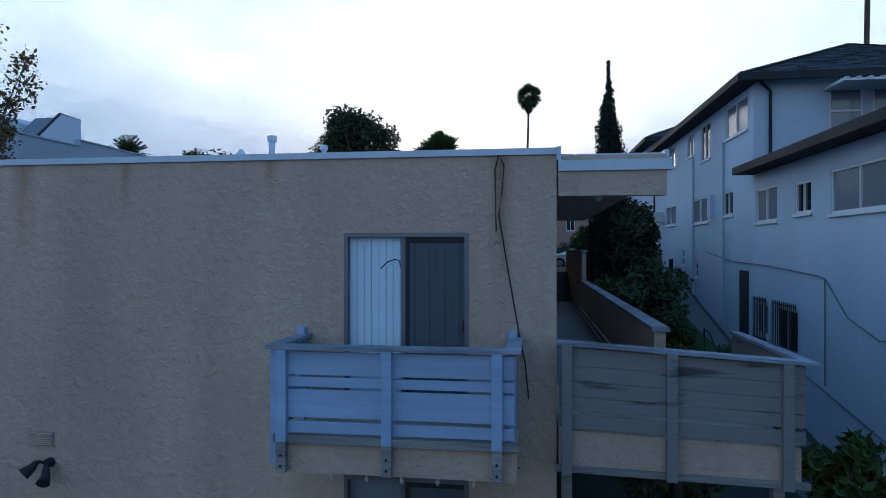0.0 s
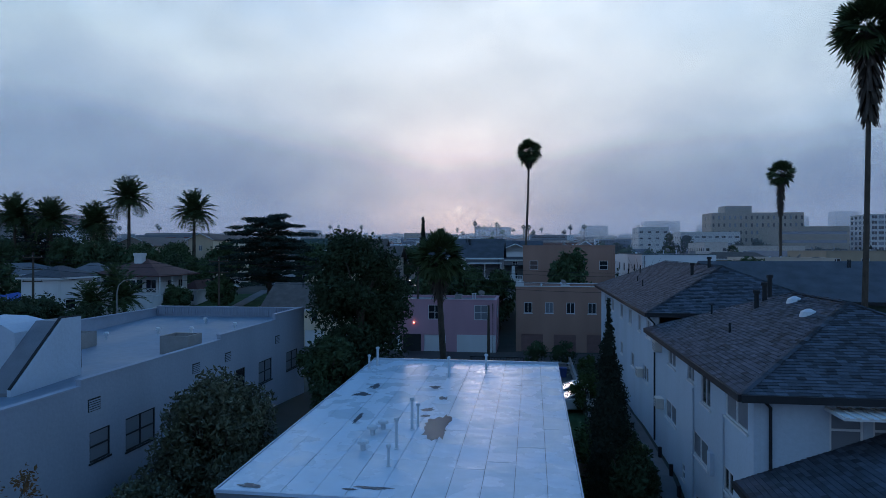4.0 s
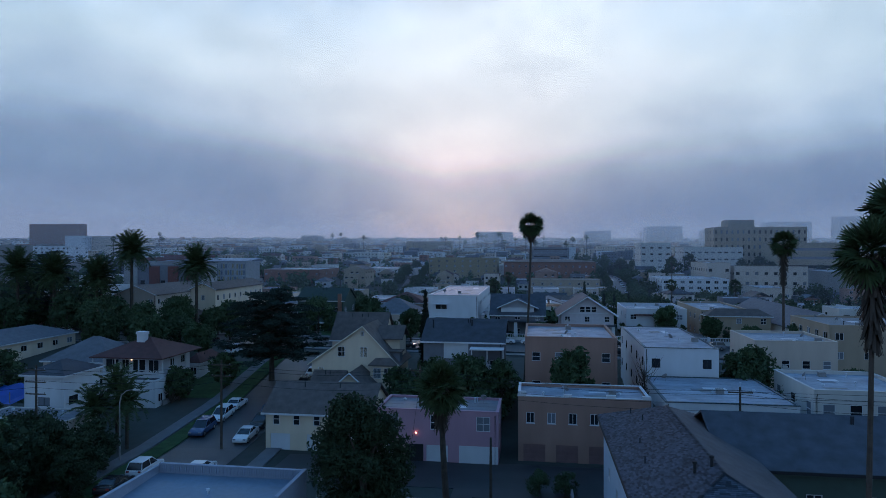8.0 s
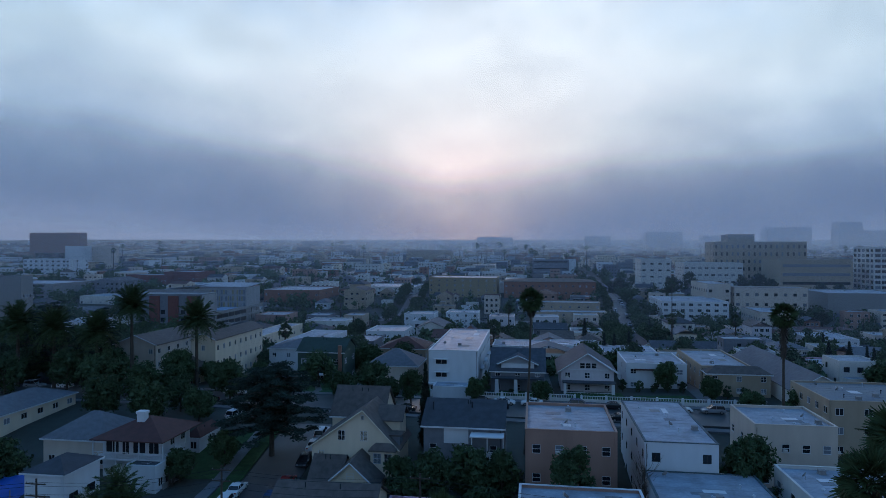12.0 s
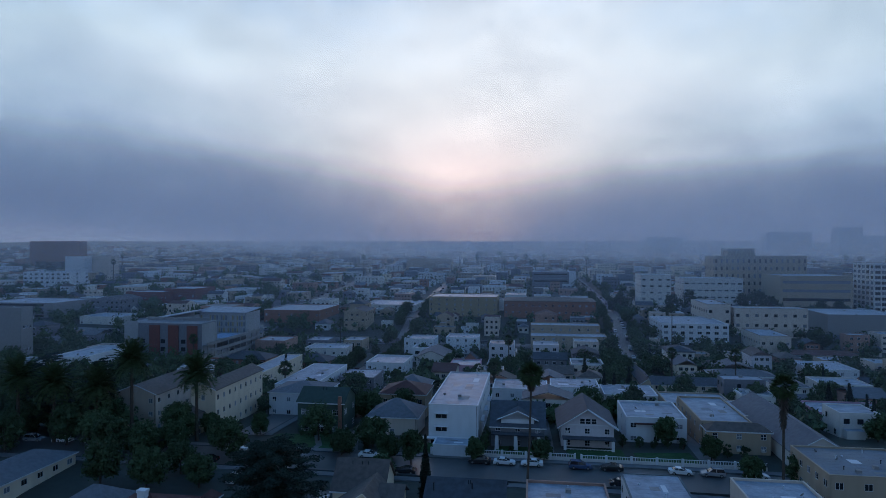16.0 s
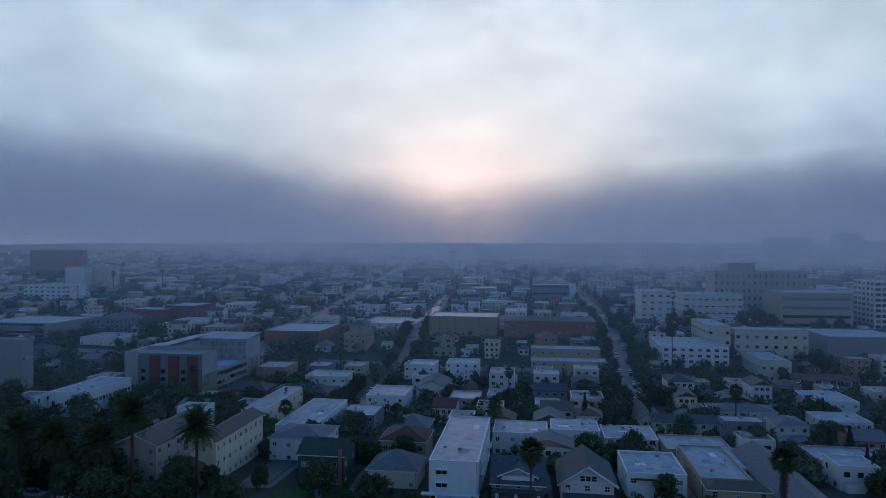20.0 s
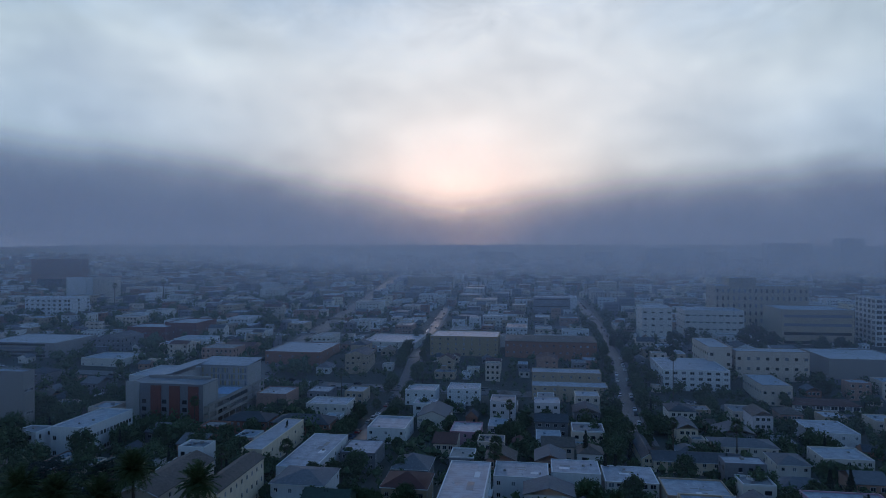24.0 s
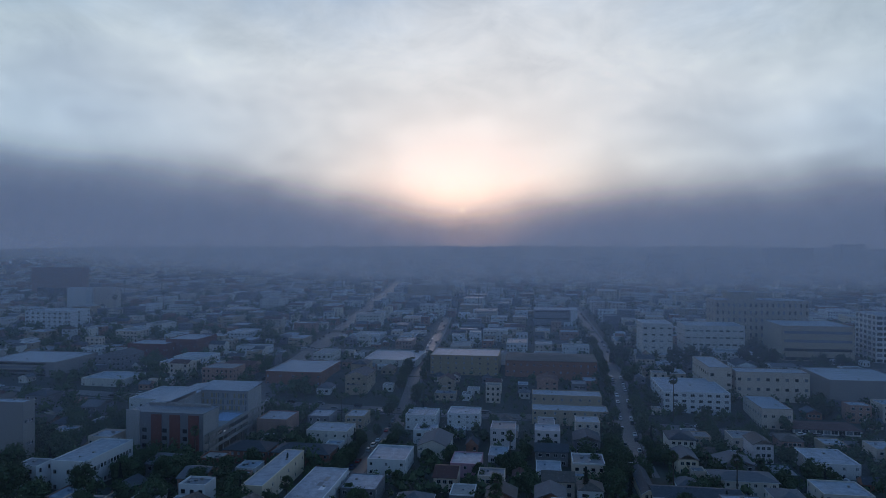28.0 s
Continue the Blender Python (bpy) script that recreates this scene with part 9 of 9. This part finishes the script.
for i in range(12):
    yy = 236 + i * 8
    park((i * 5 + 1) % 6, float(np.interp(yy, [p[1] for p in WEST], [p[0] for p in WEST])) + (2.5 if i % 4 == 0 else -2.5), yy, 81)
for i in range(9):
    park((0, 1, 0, 2, 0, 1, 0, 2, 3)[i], 181 + i * 2.9, 304 - i * 0.4, 82)
for p in CARS + FAR_CARS:
    for o in (*p.children_recursive, p):
        bpy.data.objects.remove(o)

# ---- the rest of the city: houses and trees between the streets ----
ROADS = [[(-34.5, -40), (-30.5, 30), (-28.6, 62), (-25.0, 117)], CROSS, WEST, EAST,
         [(-113, 300), (-107, 400), (-98, 850), (-80, 1500)], [(-400, 395), (0, 338), (400, 282)], [(-400, 540), (0, 484), (500, 414)]]


def near_road(x, y, gap):
    p = Vector((x, y))
    for line in ROADS:
        for a, b in zip(line, line[1:]):
            a, b = Vector(a), Vector(b)
            t = max(0, min(1, (p - a).dot(b - a) / (b - a).length_squared))
            if (a + (b - a) * t - p).length < gap:
                return True
    return False


def footprints():
    out = []
    bpy.context.view_layer.update()
    for o in scene.objects:
        if o.type == "EMPTY" and o.parent is None and o.children and o.get("category") not in ("tree", "palm", "car"):
            pts = [c.matrix_world @ Vector(q) for c in o.children if c.type == "MESH" for q in c.bound_box]
            out.append((min(p.x for p in pts) - 1.5, max(p.x for p in pts) + 1.5, min(p.y for p in pts) - 1.5, max(p.y for p in pts) + 1.5))
    return out


def free(x, y, r, marks):
    return not any(a - r < x < b + r and c - r < y < d + r for a, b, c, d in marks)


rng = random.Random(12)
marks = footprints()
WALLS = [WHITE, OFFWHITE, CREAM, TAN, BEIGE, LILAC, GREY, GREY, OFFWHITE, BEIGE, BROWN, BRICK, GREENW, TAN]
PITCH = [SHINGLE, SHINGLE_GR, SHINGLE_BR, SHINGLE_RED, SHINGLE_GR]
PROTO = {}


def plain_house(i, w, d, h, roof, wall, roof_mat, cols, storeys):
    """A far house: walls, roof and front windows, each its own piece."""
    key = (w, d, h, roof, wall.name, roof_mat.name)
    ob = thing("house", Matrix(), "", "house", "houses of the hillside city")
    if key not in PROTO:
        wb = boxm((0, w, 0, d, -3, h))
        if roof == "flat":
            rb = boxm((0.25, w - 0.25, 0.25, d - 0.25, h, h + 0.05))
            box(rb, w * 0.3, w * 0.3 + 0.9, d * 0.6, d * 0.6 + 0.9, h + 0.05, h + 0.8)
            for b in ((0, w, 0, 0.25), (0, w, d - 0.25, d), (0, 0.25, 0.25, d - 0.25), (w - 0.25, w, 0.25, d - 0.25)):
                box(wb, *b, h, h + 0.45)
        else:
            rb = roof_bm(roof, w, d, h, 2.0, 0.45)
        PROTO[key] = (mesh_of(wb, "wall"), mesh_of(rb, "roof"))
        PROTO[key][0].materials.append(wall)
        PROTO[key][1].materials.append(roof_mat)
    part("wall", PROTO[key][0], None, ob)
    part("roof", PROTO[key][1], None, ob)
    wkey = ("rows", w, h, cols, storeys)
    if wkey not in PROTO:
        fb, pb = bmesh.new(), bmesh.new()
        for s in range(storeys):
            for u in spread(w, cols, 1.3, 1.2):
                z = s * h / storeys + 0.9
                box(fb, u - 0.08, u + 1.38, -0.05, 0.02, z - 0.08, z + 1.3)
                box(pb, u, u + 0.62, -0.065, -0.052, z, z + 1.22)
                box(pb, u + 0.68, u + 1.3, -0.065, -0.052, z, z + 1.22)
        for k in range(2):
            y0 = d * (0.25 + 0.4 * k)
            for xx in (0, w):
                box(fb, xx - 0.05, xx + 0.05, y0 - 0.08, y0 + 1.28, 0.85, 2.2)
                box(pb, xx - 0.065, xx + 0.065, y0, y0 + 1.2, 0.92, 2.12)
        PROTO[wkey] = (mesh_of(fb, "window_frames"), mesh_of(pb, "window_panes"))
        PROTO[wkey][0].materials.append(WHITE)
        PROTO[wkey][1].materials.append(PANE)
    tagged(part("window_frames", PROTO[wkey][0], None, ob), kind="stuff")
    tagged(part("window_panes", PROTO[wkey][1], None, ob), kind="stuff")
    return ob


FAR_V, FAR_F, FAR_M = [], [], []
FARMATS = [OFFWHITE, BEIGE, TAN, BROWN, BRICK, FLATROOF_D, SHINGLE, SHINGLE_BR, SHINGLE_GR, PANE, WHITE, FLATROOF, CREAM, GREY, CONC, SHINGLE_RED, CARW, CARB, CARG, TYRE]
WHITE_I, ROOF_I, CONC_I = 10, 11, 14


def far_quads(x, y, z, quads, ca=CA, sa=SA):
    """Adds quads given in a building's own metres."""
    for pts, m in quads:
        o = len(FAR_V)
        FAR_V.extend((x + ca * px + sa * py, y - sa * px + ca * py, z + pz) for px, py, pz in pts)
        FAR_F.append(tuple(range(o, o + 4)))
        FAR_M.append(m)


def block(x0, x1, y0, y1, z0, z1, side, top):
    return [([(x0, y0, z0), (x1, y0, z0), (x1, y0, z1), (x0, y0, z1)], side), ([(x0, y1, z0), (x0, y0, z0), (x0, y0, z1), (x0, y1, z1)], side),
            ([(x1, y0, z0), (x1, y1, z0), (x1, y1, z1), (x1, y0, z1)], side), ([(x1, y1, z0), (x0, y1, z0), (x0, y1, z1), (x1, y1, z1)], side),
            ([(x0, y0, z1), (x1, y0, z1), (x1, y1, z1), (x0, y1, z1)], top)]


def far_box(x, y, z, w, d, h, wall, top, bands, trim=None, wing=True):
    """A far house: walls, parapet or pitched roof, roof plant, a lower wing and rows of windows."""
    trim = wall if trim is None else trim
    q = block(0, w, 0, d, -6, h, wall, top)
    if top in (6, 7, 8, 15) and w < 25:
        r, e = rng.uniform(1.3, 2.4), 0.45
        c = [(-e, -e, h - 0.15), (w + e, -e, h - 0.15), (w + e, d + e, h - 0.15), (-e, d + e, h - 0.15)]
        k = rng.choice((0.0, 0.0, 0.3))
        if w > d:
            a, b = (w * k, d / 2, h + r), (w * (1 - k), d / 2, h + r)
            q += [([c[0], c[1], b, a], top), ([c[2], c[3], a, b], top), ([c[1], c[2], b, b], top if k else wall), ([c[3], c[0], a, a], top if k else wall)]
        else:
            a, b = (w / 2, d * k, h + r), (w / 2, d * (1 - k), h + r)
            q += [([c[0], c[1], a, a], top if k else wall), ([c[1], c[2], b, a], top), ([c[2], c[3], b, b], top if k else wall), ([c[3], c[0], a, b], top)]
    else:
        p, t = rng.uniform(0.2, 0.7), 0.25
        for b in ((0, w, 0, t), (0, w, d - t, d), (0, t, t, d - t), (w - t, w, t, d - t)):
            q += block(*b, h, h + p, trim, trim)
        for i in range(rng.choice((0, 1, 1, 2, 3))):
            px, py, sz = rng.uniform(0.12, 0.75) * w, rng.uniform(0.15, 0.75) * d, rng.uniform(0.4, 1.1)
            q += block(px, px + sz * 1.2, py, py + sz, h, h + sz * rng.uniform(0.5, 1.1), rng.choice((CONC_I, 13, WHITE_I)), CONC_I)
    if wing and h > 5 and rng.random() < 0.5:
        u0 = rng.uniform(0, 0.5) * w
        q += block(u0, u0 + w * 0.45, -2.2, 0, -6, h * 0.45, wall, rng.choice((5, ROOF_I, 7, 8)))
    n = max(2, int(w / rng.uniform(2.4, 3.6)))
    ww, wh = rng.uniform(0.3, 0.46) * w / n, rng.uniform(1.0, 1.5)
    m = max(2, int(d / 3.6))
    sx = w + 0.06 if x < 0.14 * y else -0.06
    for b in range(bands):
        zz = 0.9 + b * 3.0
        if zz + wh > h - 0.15:
            break
        for i in range(n):
            if rng.random() > 0.15:
                u = (i + 0.3) * w / n
                q.append(([(u, -0.06, zz), (u + ww, -0.06, zz), (u + ww, -0.06, zz + wh), (u, -0.06, zz + wh)], 9))
                q.append(([(u - 0.1, -0.04, zz - 0.14), (u + ww + 0.1, -0.04, zz - 0.14), (u + ww + 0.1, -0.04, zz), (u - 0.1, -0.04, zz)], WHITE_I))
        for i in range(m):
            if rng.random() > 0.3:
                v = (i + 0.35) * d / m
                q.append(([(sx, v, zz), (sx, v + 1.0, zz), (sx, v + 1.0, zz + wh), (sx, v, zz + wh)], 9))
    far_quads(x, y, z, q)


# which ground is taken, in squares of two metres
CELL, GX0, GY0 = 2.0, -1000.0, 130.0
taken = np.zeros((1000, 560), bool)


def cells(x0, x1, y0, y1):
    i0, i1 = int((x0 - GX0) / CELL), int((x1 - GX0) / CELL) + 1
    j0, j1 = int((y0 - GY0) / CELL), int((y1 - GY0) / CELL) + 1
    return taken[max(i0, 0):max(i1, 0), max(j0, 0):max(j1, 0)]


for a_, b_, c_, d_ in marks:
    cells(a_ + 0.5, b_ - 0.5, c_ + 0.5, d_ - 0.5)[:] = True
for line in ROADS:
    for (x0, y0), (x1, y1) in zip(line, line[1:]):
        n = int(math.hypot(x1 - x0, y1 - y0))
        for i in range(n):
            px, py = x0 + (x1 - x0) * i / n, y0 + (y1 - y0) * i / n
            cells(px - 6.5, px + 6.5, py - 6.5, py + 6.5)[:] = True


def plot(x, y, w, d, gap=1.2):
    """Takes a house plot (front left corner x, y) if it lies free."""
    xs = (x, x + CA * w, x + SA * d, x + CA * w + SA * d)
    ys = (y, y - SA * w, y + CA * d, y - SA * w + CA * d)
    c = cells(min(xs) + 0.6 - gap, max(xs) - 0.6 + gap, min(ys) + 0.6 - gap, max(ys) - 0.6 + gap)
    if c.size == 0 or c.any():
        return False
    cells(min(xs), max(xs), min(ys), max(ys))[:] = True
    return True


HOUSE_N = 0
for row in range(60):
    v = 150 + row * 17 + (row ** 2) * 0.2
    for col in range(-40, 41):
        u = col * 18 + rng.uniform(-3, 3)
        x, y = u + 0.14 * v, v - 0.14 * u + rng.uniform(-3, 3)
        w, d = rng.choice((8, 9.5, 11, 13)), rng.choice((9, 11, 13))
        if y < 146 or y > 360 or abs(x) > 0.76 * y + 15 or HOUSE_N >= 112 or not plot(x, y, w, d):
            continue
        storeys = rng.choice((1, 2, 2, 3) if y > 230 else (1, 1, 2, 2))
        roof = rng.choice(("flat", "flat", "flat", "hip", "gable_f", "gable_s"))
        ob = plain_house(col + row, w, d, 3.0 * storeys, roof, rng.choice(WALLS), rng.choice((FLATROOF, FLATROOF_D)) if roof == "flat" else rng.choice(PITCH),
                         rng.choice((3, 4)), storeys)
        ob.matrix_basis = pose(x, y, land(x + w / 2, y + d / 2) - 0.2, 0, 0, GRID)
        ob["label"] = "small %s house with a %s roof" % ("one storey" if storeys == 1 else "two storey" if storeys == 2 else "three storey",
                                                        {"flat": "flat", "hip": "hipped shingle", "gable_f": "front gable", "gable_s": "side gable"}[roof])
        HOUSE_N += 1
WALL_PICK = (0, 0, 1, 1, 2, 2, 3, 4, 10, 10, 12, 13, 13)
# closely built blocks: larger houses first, then small ones and sheds between them
for sizes, pitch_, share, far in (((13, 16, 20, 24), 21, 0.5, 1150), ((8, 9, 10, 12), 13, 0.8, 1150), ((5, 6, 7), 9, 0.55, 620)):
    for row in range(120):
        v = 160 + row * pitch_ * (1 + row * 0.003)
        if v > far:
            break
        for col in range(-75, 76):
            u = col * (pitch_ + 1) + rng.uniform(-2, 2)
            x, y = u + 0.14 * v, v - 0.14 * u + rng.uniform(-2, 2)
            w, d = rng.choice(sizes), rng.choice(sizes) * rng.uniform(0.8, 1.3)
            if y < 150 or abs(x) > 0.75 * y + 10 or rng.random() > share or not plot(x, y, w, d, 0.8):
                continue
            st = rng.choice((1, 1, 2, 2, 2, 3)) if sizes[0] > 6 else 1
            if y > 600 and sizes[0] > 10:
                st = rng.choice((2, 2, 3, 3, 4))
            pitched = rng.random() < (0.4 if sizes[0] < 10 else 0.15)
            far_box(x, y, land(x + w / 2, y + d / 2) - 0.2, w, d, st * 3.0 + 0.3, rng.choice(WALL_PICK), rng.choice((6, 6, 7, 8, 8, 15)) if pitched else rng.choice((5, 5, 11, 11, 14)), st,
                    rng.choice((None, None, WHITE_I)), sizes[0] > 6)
# wide low blocks fading into the fog beyond
for row in range(26):
    v = 1150 + row * 32
    for col in range(-45, 46):
        x = col * 36 + rng.uniform(-9, 9) + 0.14 * v
        y = v - 0.14 * (x - 0.14 * v) + rng.uniform(-8, 8)
        if abs(x) > 0.78 * y or rng.random() > 0.7:
            continue
        far_box(x, y, land(x, y), rng.uniform(10, 26), rng.uniform(10, 16), rng.choice((3.2, 6.2, 6.2, 9.3, 12.3)), rng.choice(WALL_PICK), rng.choice((5, 5, 6, 7, 8)), 4, None, False)
# small parked and standing cars of the far streets
for line, n_, off in ((WEST, 46, 2.4), (EAST, 58, 2.8), (ROADS[4], 90, 5.6), (ROADS[5], 60, 3.0), (ROADS[6], 60, 3.0)):
    for i in range(n_):
        k = rng.randrange(len(line) - 1)
        (x0, y0), (x1, y1) = line[k], line[k + 1]
        t = rng.random()
        a = math.atan2(y1 - y0, x1 - x0)
        s = rng.choice((-off, off))
        px, py = x0 + (x1 - x0) * t - math.sin(a) * s, y0 + (y1 - y0) * t + math.cos(a) * s
        if py < 330 and line in (WEST, EAST) or py > 900:
            continue
        paint = rng.choice((16, 16, 17, 18, 18))
        q = block(-2.2, 2.2, -0.88, 0.88, 0.35, 0.95, paint, paint) + block(-1.5, 0.9, -0.74, 0.74, 0.95, 1.42, 9, paint)
        for wx in (-1.4, 1.4):
            q += block(wx - 0.33, wx + 0.33, -0.9, 0.9, 0.0, 0.5, 19, 19)
        far_quads(px, py, land(px, py) + 0.1, q, math.cos(-a), math.sin(-a))
# a few towers on the skyline, in the fog
for x, y, w, h in ((80, 1600, 90, 40), (330, 1500, 60, 44), (460, 1450, 80, 56), (590, 1450, 50, 46), (760, 1500, 100, 70), (900, 1450, 50, 84), (980, 1500, 90, 60), (-330, 1450, 40, 30), (-230, 1300, 40, 22)):
    far_box(x, y, land(x, y), w, 40, h * 0.8, 13, 5, int(h / 3.2))
me = bpy.data.meshes.new("far_city")
me.from_pydata(FAR_V, [], FAR_F)
for m in FARMATS:
    me.materials.append(m)
me.polygons.foreach_set("material_index", FAR_M)
tagged(new("far_city", me), "distant low city blocks fading into fog", "city", "", "stuff")

# yard trees between the houses
marks = footprints()
n = 0
tries = 0
while n < 140 and tries < 9000:
    tries += 1
    y = 140 + 190 * rng.random() ** 0.8
    x = rng.uniform(-0.76, 0.76) * y
    if near_road(x, y, 6.5) or not free(x, y, 0.5, marks):
        continue
    n += 1
    k = rng.random()
    if k < 0.12:
        spire(x, y, 2.4, 9.0, 1400, 0.3, "dark cypress among the houses")
    elif k < 0.16:
        palm(x, y, land(x, y) + rng.uniform(9, 15), 2.2, True, 1.2, 0.2, "fan palm among the houses", n=26)
    else:
        kk = rng.randrange(5)
        tree(x, y, (5, 6, 7, 8, 9)[kk], (5, 6, 7, 7.5, 8)[kk], 0.15, 70 + kk, LEAF, 1050, 0.5, 40, "dark leafy tree among the houses")
# far woods: crowns in the gaps between the houses
def crowns(n, y0, span, power, side, r0, r1):
    cs, rs = [], []
    for i in range(n):
        y = y0 + span * rng.random() ** power
        x = side(y)
        if y < 1240 and cells(x - 0.4, x + 0.4, y - 0.4, y + 0.4).any():
            continue
        r = rng.uniform(r0, r1) * (1 if y < 500 else 1.2)
        cs.append((x, y, land(x, y) + r * rng.uniform(0.8, 1.7)))
        rs.append(r)
    return cs, rs


cs, rs = crowns(20000, 150, 1400, 1.4, lambda y: rng.uniform(-0.8, 0.8) * y, 1.3, 2.9)
tagged(new("far_woods", leaves_mesh("far_woods", cs, rs, 190000, 0.58, 77, LEAF)), "distant dark tree crowns between the blocks", "trees", "", "stuff")
cs, rs = crowns(2200, 250, 700, 1.2, lambda y: -y * rng.uniform(0.2, 0.76), 2.2, 4.6)
tagged(new("western_woods", leaves_mesh("western_woods", cs, rs, 60000, 0.8, 78, LEAF)), "thick dark tree crowns among far houses", "trees", "", "stuff")
cs, rs = crowns(420, 175, 150, 1.0, lambda y: -y * rng.uniform(0.32, 0.74), 2.2, 4.4)
tagged(new("near_woods", leaves_mesh("near_woods", cs, rs, 26000, 0.6, 80, LEAF)), "dark tree crowns between the western yards", "trees", "", "stuff")
cs, rs = crowns(900, 225, 380, 1.0, lambda y: y * rng.uniform(0.2, 0.74), 2.0, 4.4)
tagged(new("eastern_woods", leaves_mesh("eastern_woods", cs, rs, 30000, 0.7, 79, LEAF)), "dark tree crowns between the eastern blocks", "trees", "", "stuff")
# trees in rows along the two streets that lead away
for line, gap, n_ in ((WEST, 6.0, 40), (EAST, 6.5, 40)):
    for i in range(n_):
        y = 175 + i * 8 + rng.uniform(-3, 3) if line is WEST else 250 + i * 7.5 + rng.uniform(-3, 3)
        seg = next(((a, b) for a, b in zip(line, line[1:]) if a[1] <= y < b[1]), None)
        if not seg:
            continue
        (x0, y0), (x1, y1) = seg
        x = x0 + (x1 - x0) * (y - y0) / (y1 - y0) + rng.choice((-gap, gap))
        kk = rng.randrange(5)
        tree(x, y, (5, 6, 7, 8, 9)[kk], (5, 6, 7, 7.5, 8)[kk], 0.15, 70 + kk, LEAF, 1050, 0.5, 40, "dark leafy street tree beside the kerb")
# tall clumps before the clinic blocks and below the theatre
for i, (x, y, w, h) in enumerate(((156, 436, 11, 15), (165, 430, 13, 19), (174, 438, 10, 14), (212, 452, 12, 15), (222, 448, 13, 17), (232, 452, 11, 13), (125, 452, 12, 12),
                                  (118, 448, 9, 10), (262, 440, 12, 11), (276, 444, 11, 10), (196, 398, 8, 9), (140, 398, 9, 10), (205, 345, 8, 9),
                                  (-560, 872, 17, 15), (-580, 868, 15, 13), (-600, 874, 18, 16), (-622, 870, 16, 14), (-540, 866, 15, 12), (-518, 862, 16, 14))):
    tree(x, y, w, h, 0.15, 70 + i % 5, LEAF_DK, 1050, 0.62, 40, "dark leafy tree before the clinic blocks" if y < 500 else "dark leafy tree below the theatre block")
# skyline palms
for i in range(46):
    y = rng.uniform(650, 1100)
    x = rng.choice((rng.gauss(60, 30), rng.gauss(100, 60), rng.gauss(480, 60), rng.uniform(-0.6, 0.7) * y))
    palm(x, y, land(x, y) + rng.uniform(18, 30), 3.0, True, 1.5, 0.3, "tall fan palm on the skyline", n=20)
# wooded ridge behind the city
for k, (yy, h0, amp, xa, xb) in enumerate(((2100, 30, 18, -2400, -500), (3000, 8, 8, -2600, 2600))):
    bm = bmesh.new()
    rows = []
    for i in range(121):
        x = xa + (xb - xa) * i / 120
        fall = min(1, (xb - x) / 700) if k == 0 else 1
        hh = h0 * fall + amp * fall * (noise.fractal(Vector((x * 0.0016, k * 9.1, 0)), 0.8, 2, 5)) + 20
        rows.append((bm.verts.new((x, yy, -30)), bm.verts.new((x, yy, hh)), bm.verts.new((x, yy + 400, hh * 0.6))))
    for a, b in zip(rows, rows[1:]):
        bm.faces.new((a[0], b[0], b[1], a[1]))
        bm.faces.new((a[1], b[1], b[2], a[2]))
    tagged(part("hill_backdrop", bm, EARTH), "dark wooded ridge behind the city", "hill", "", "structure")
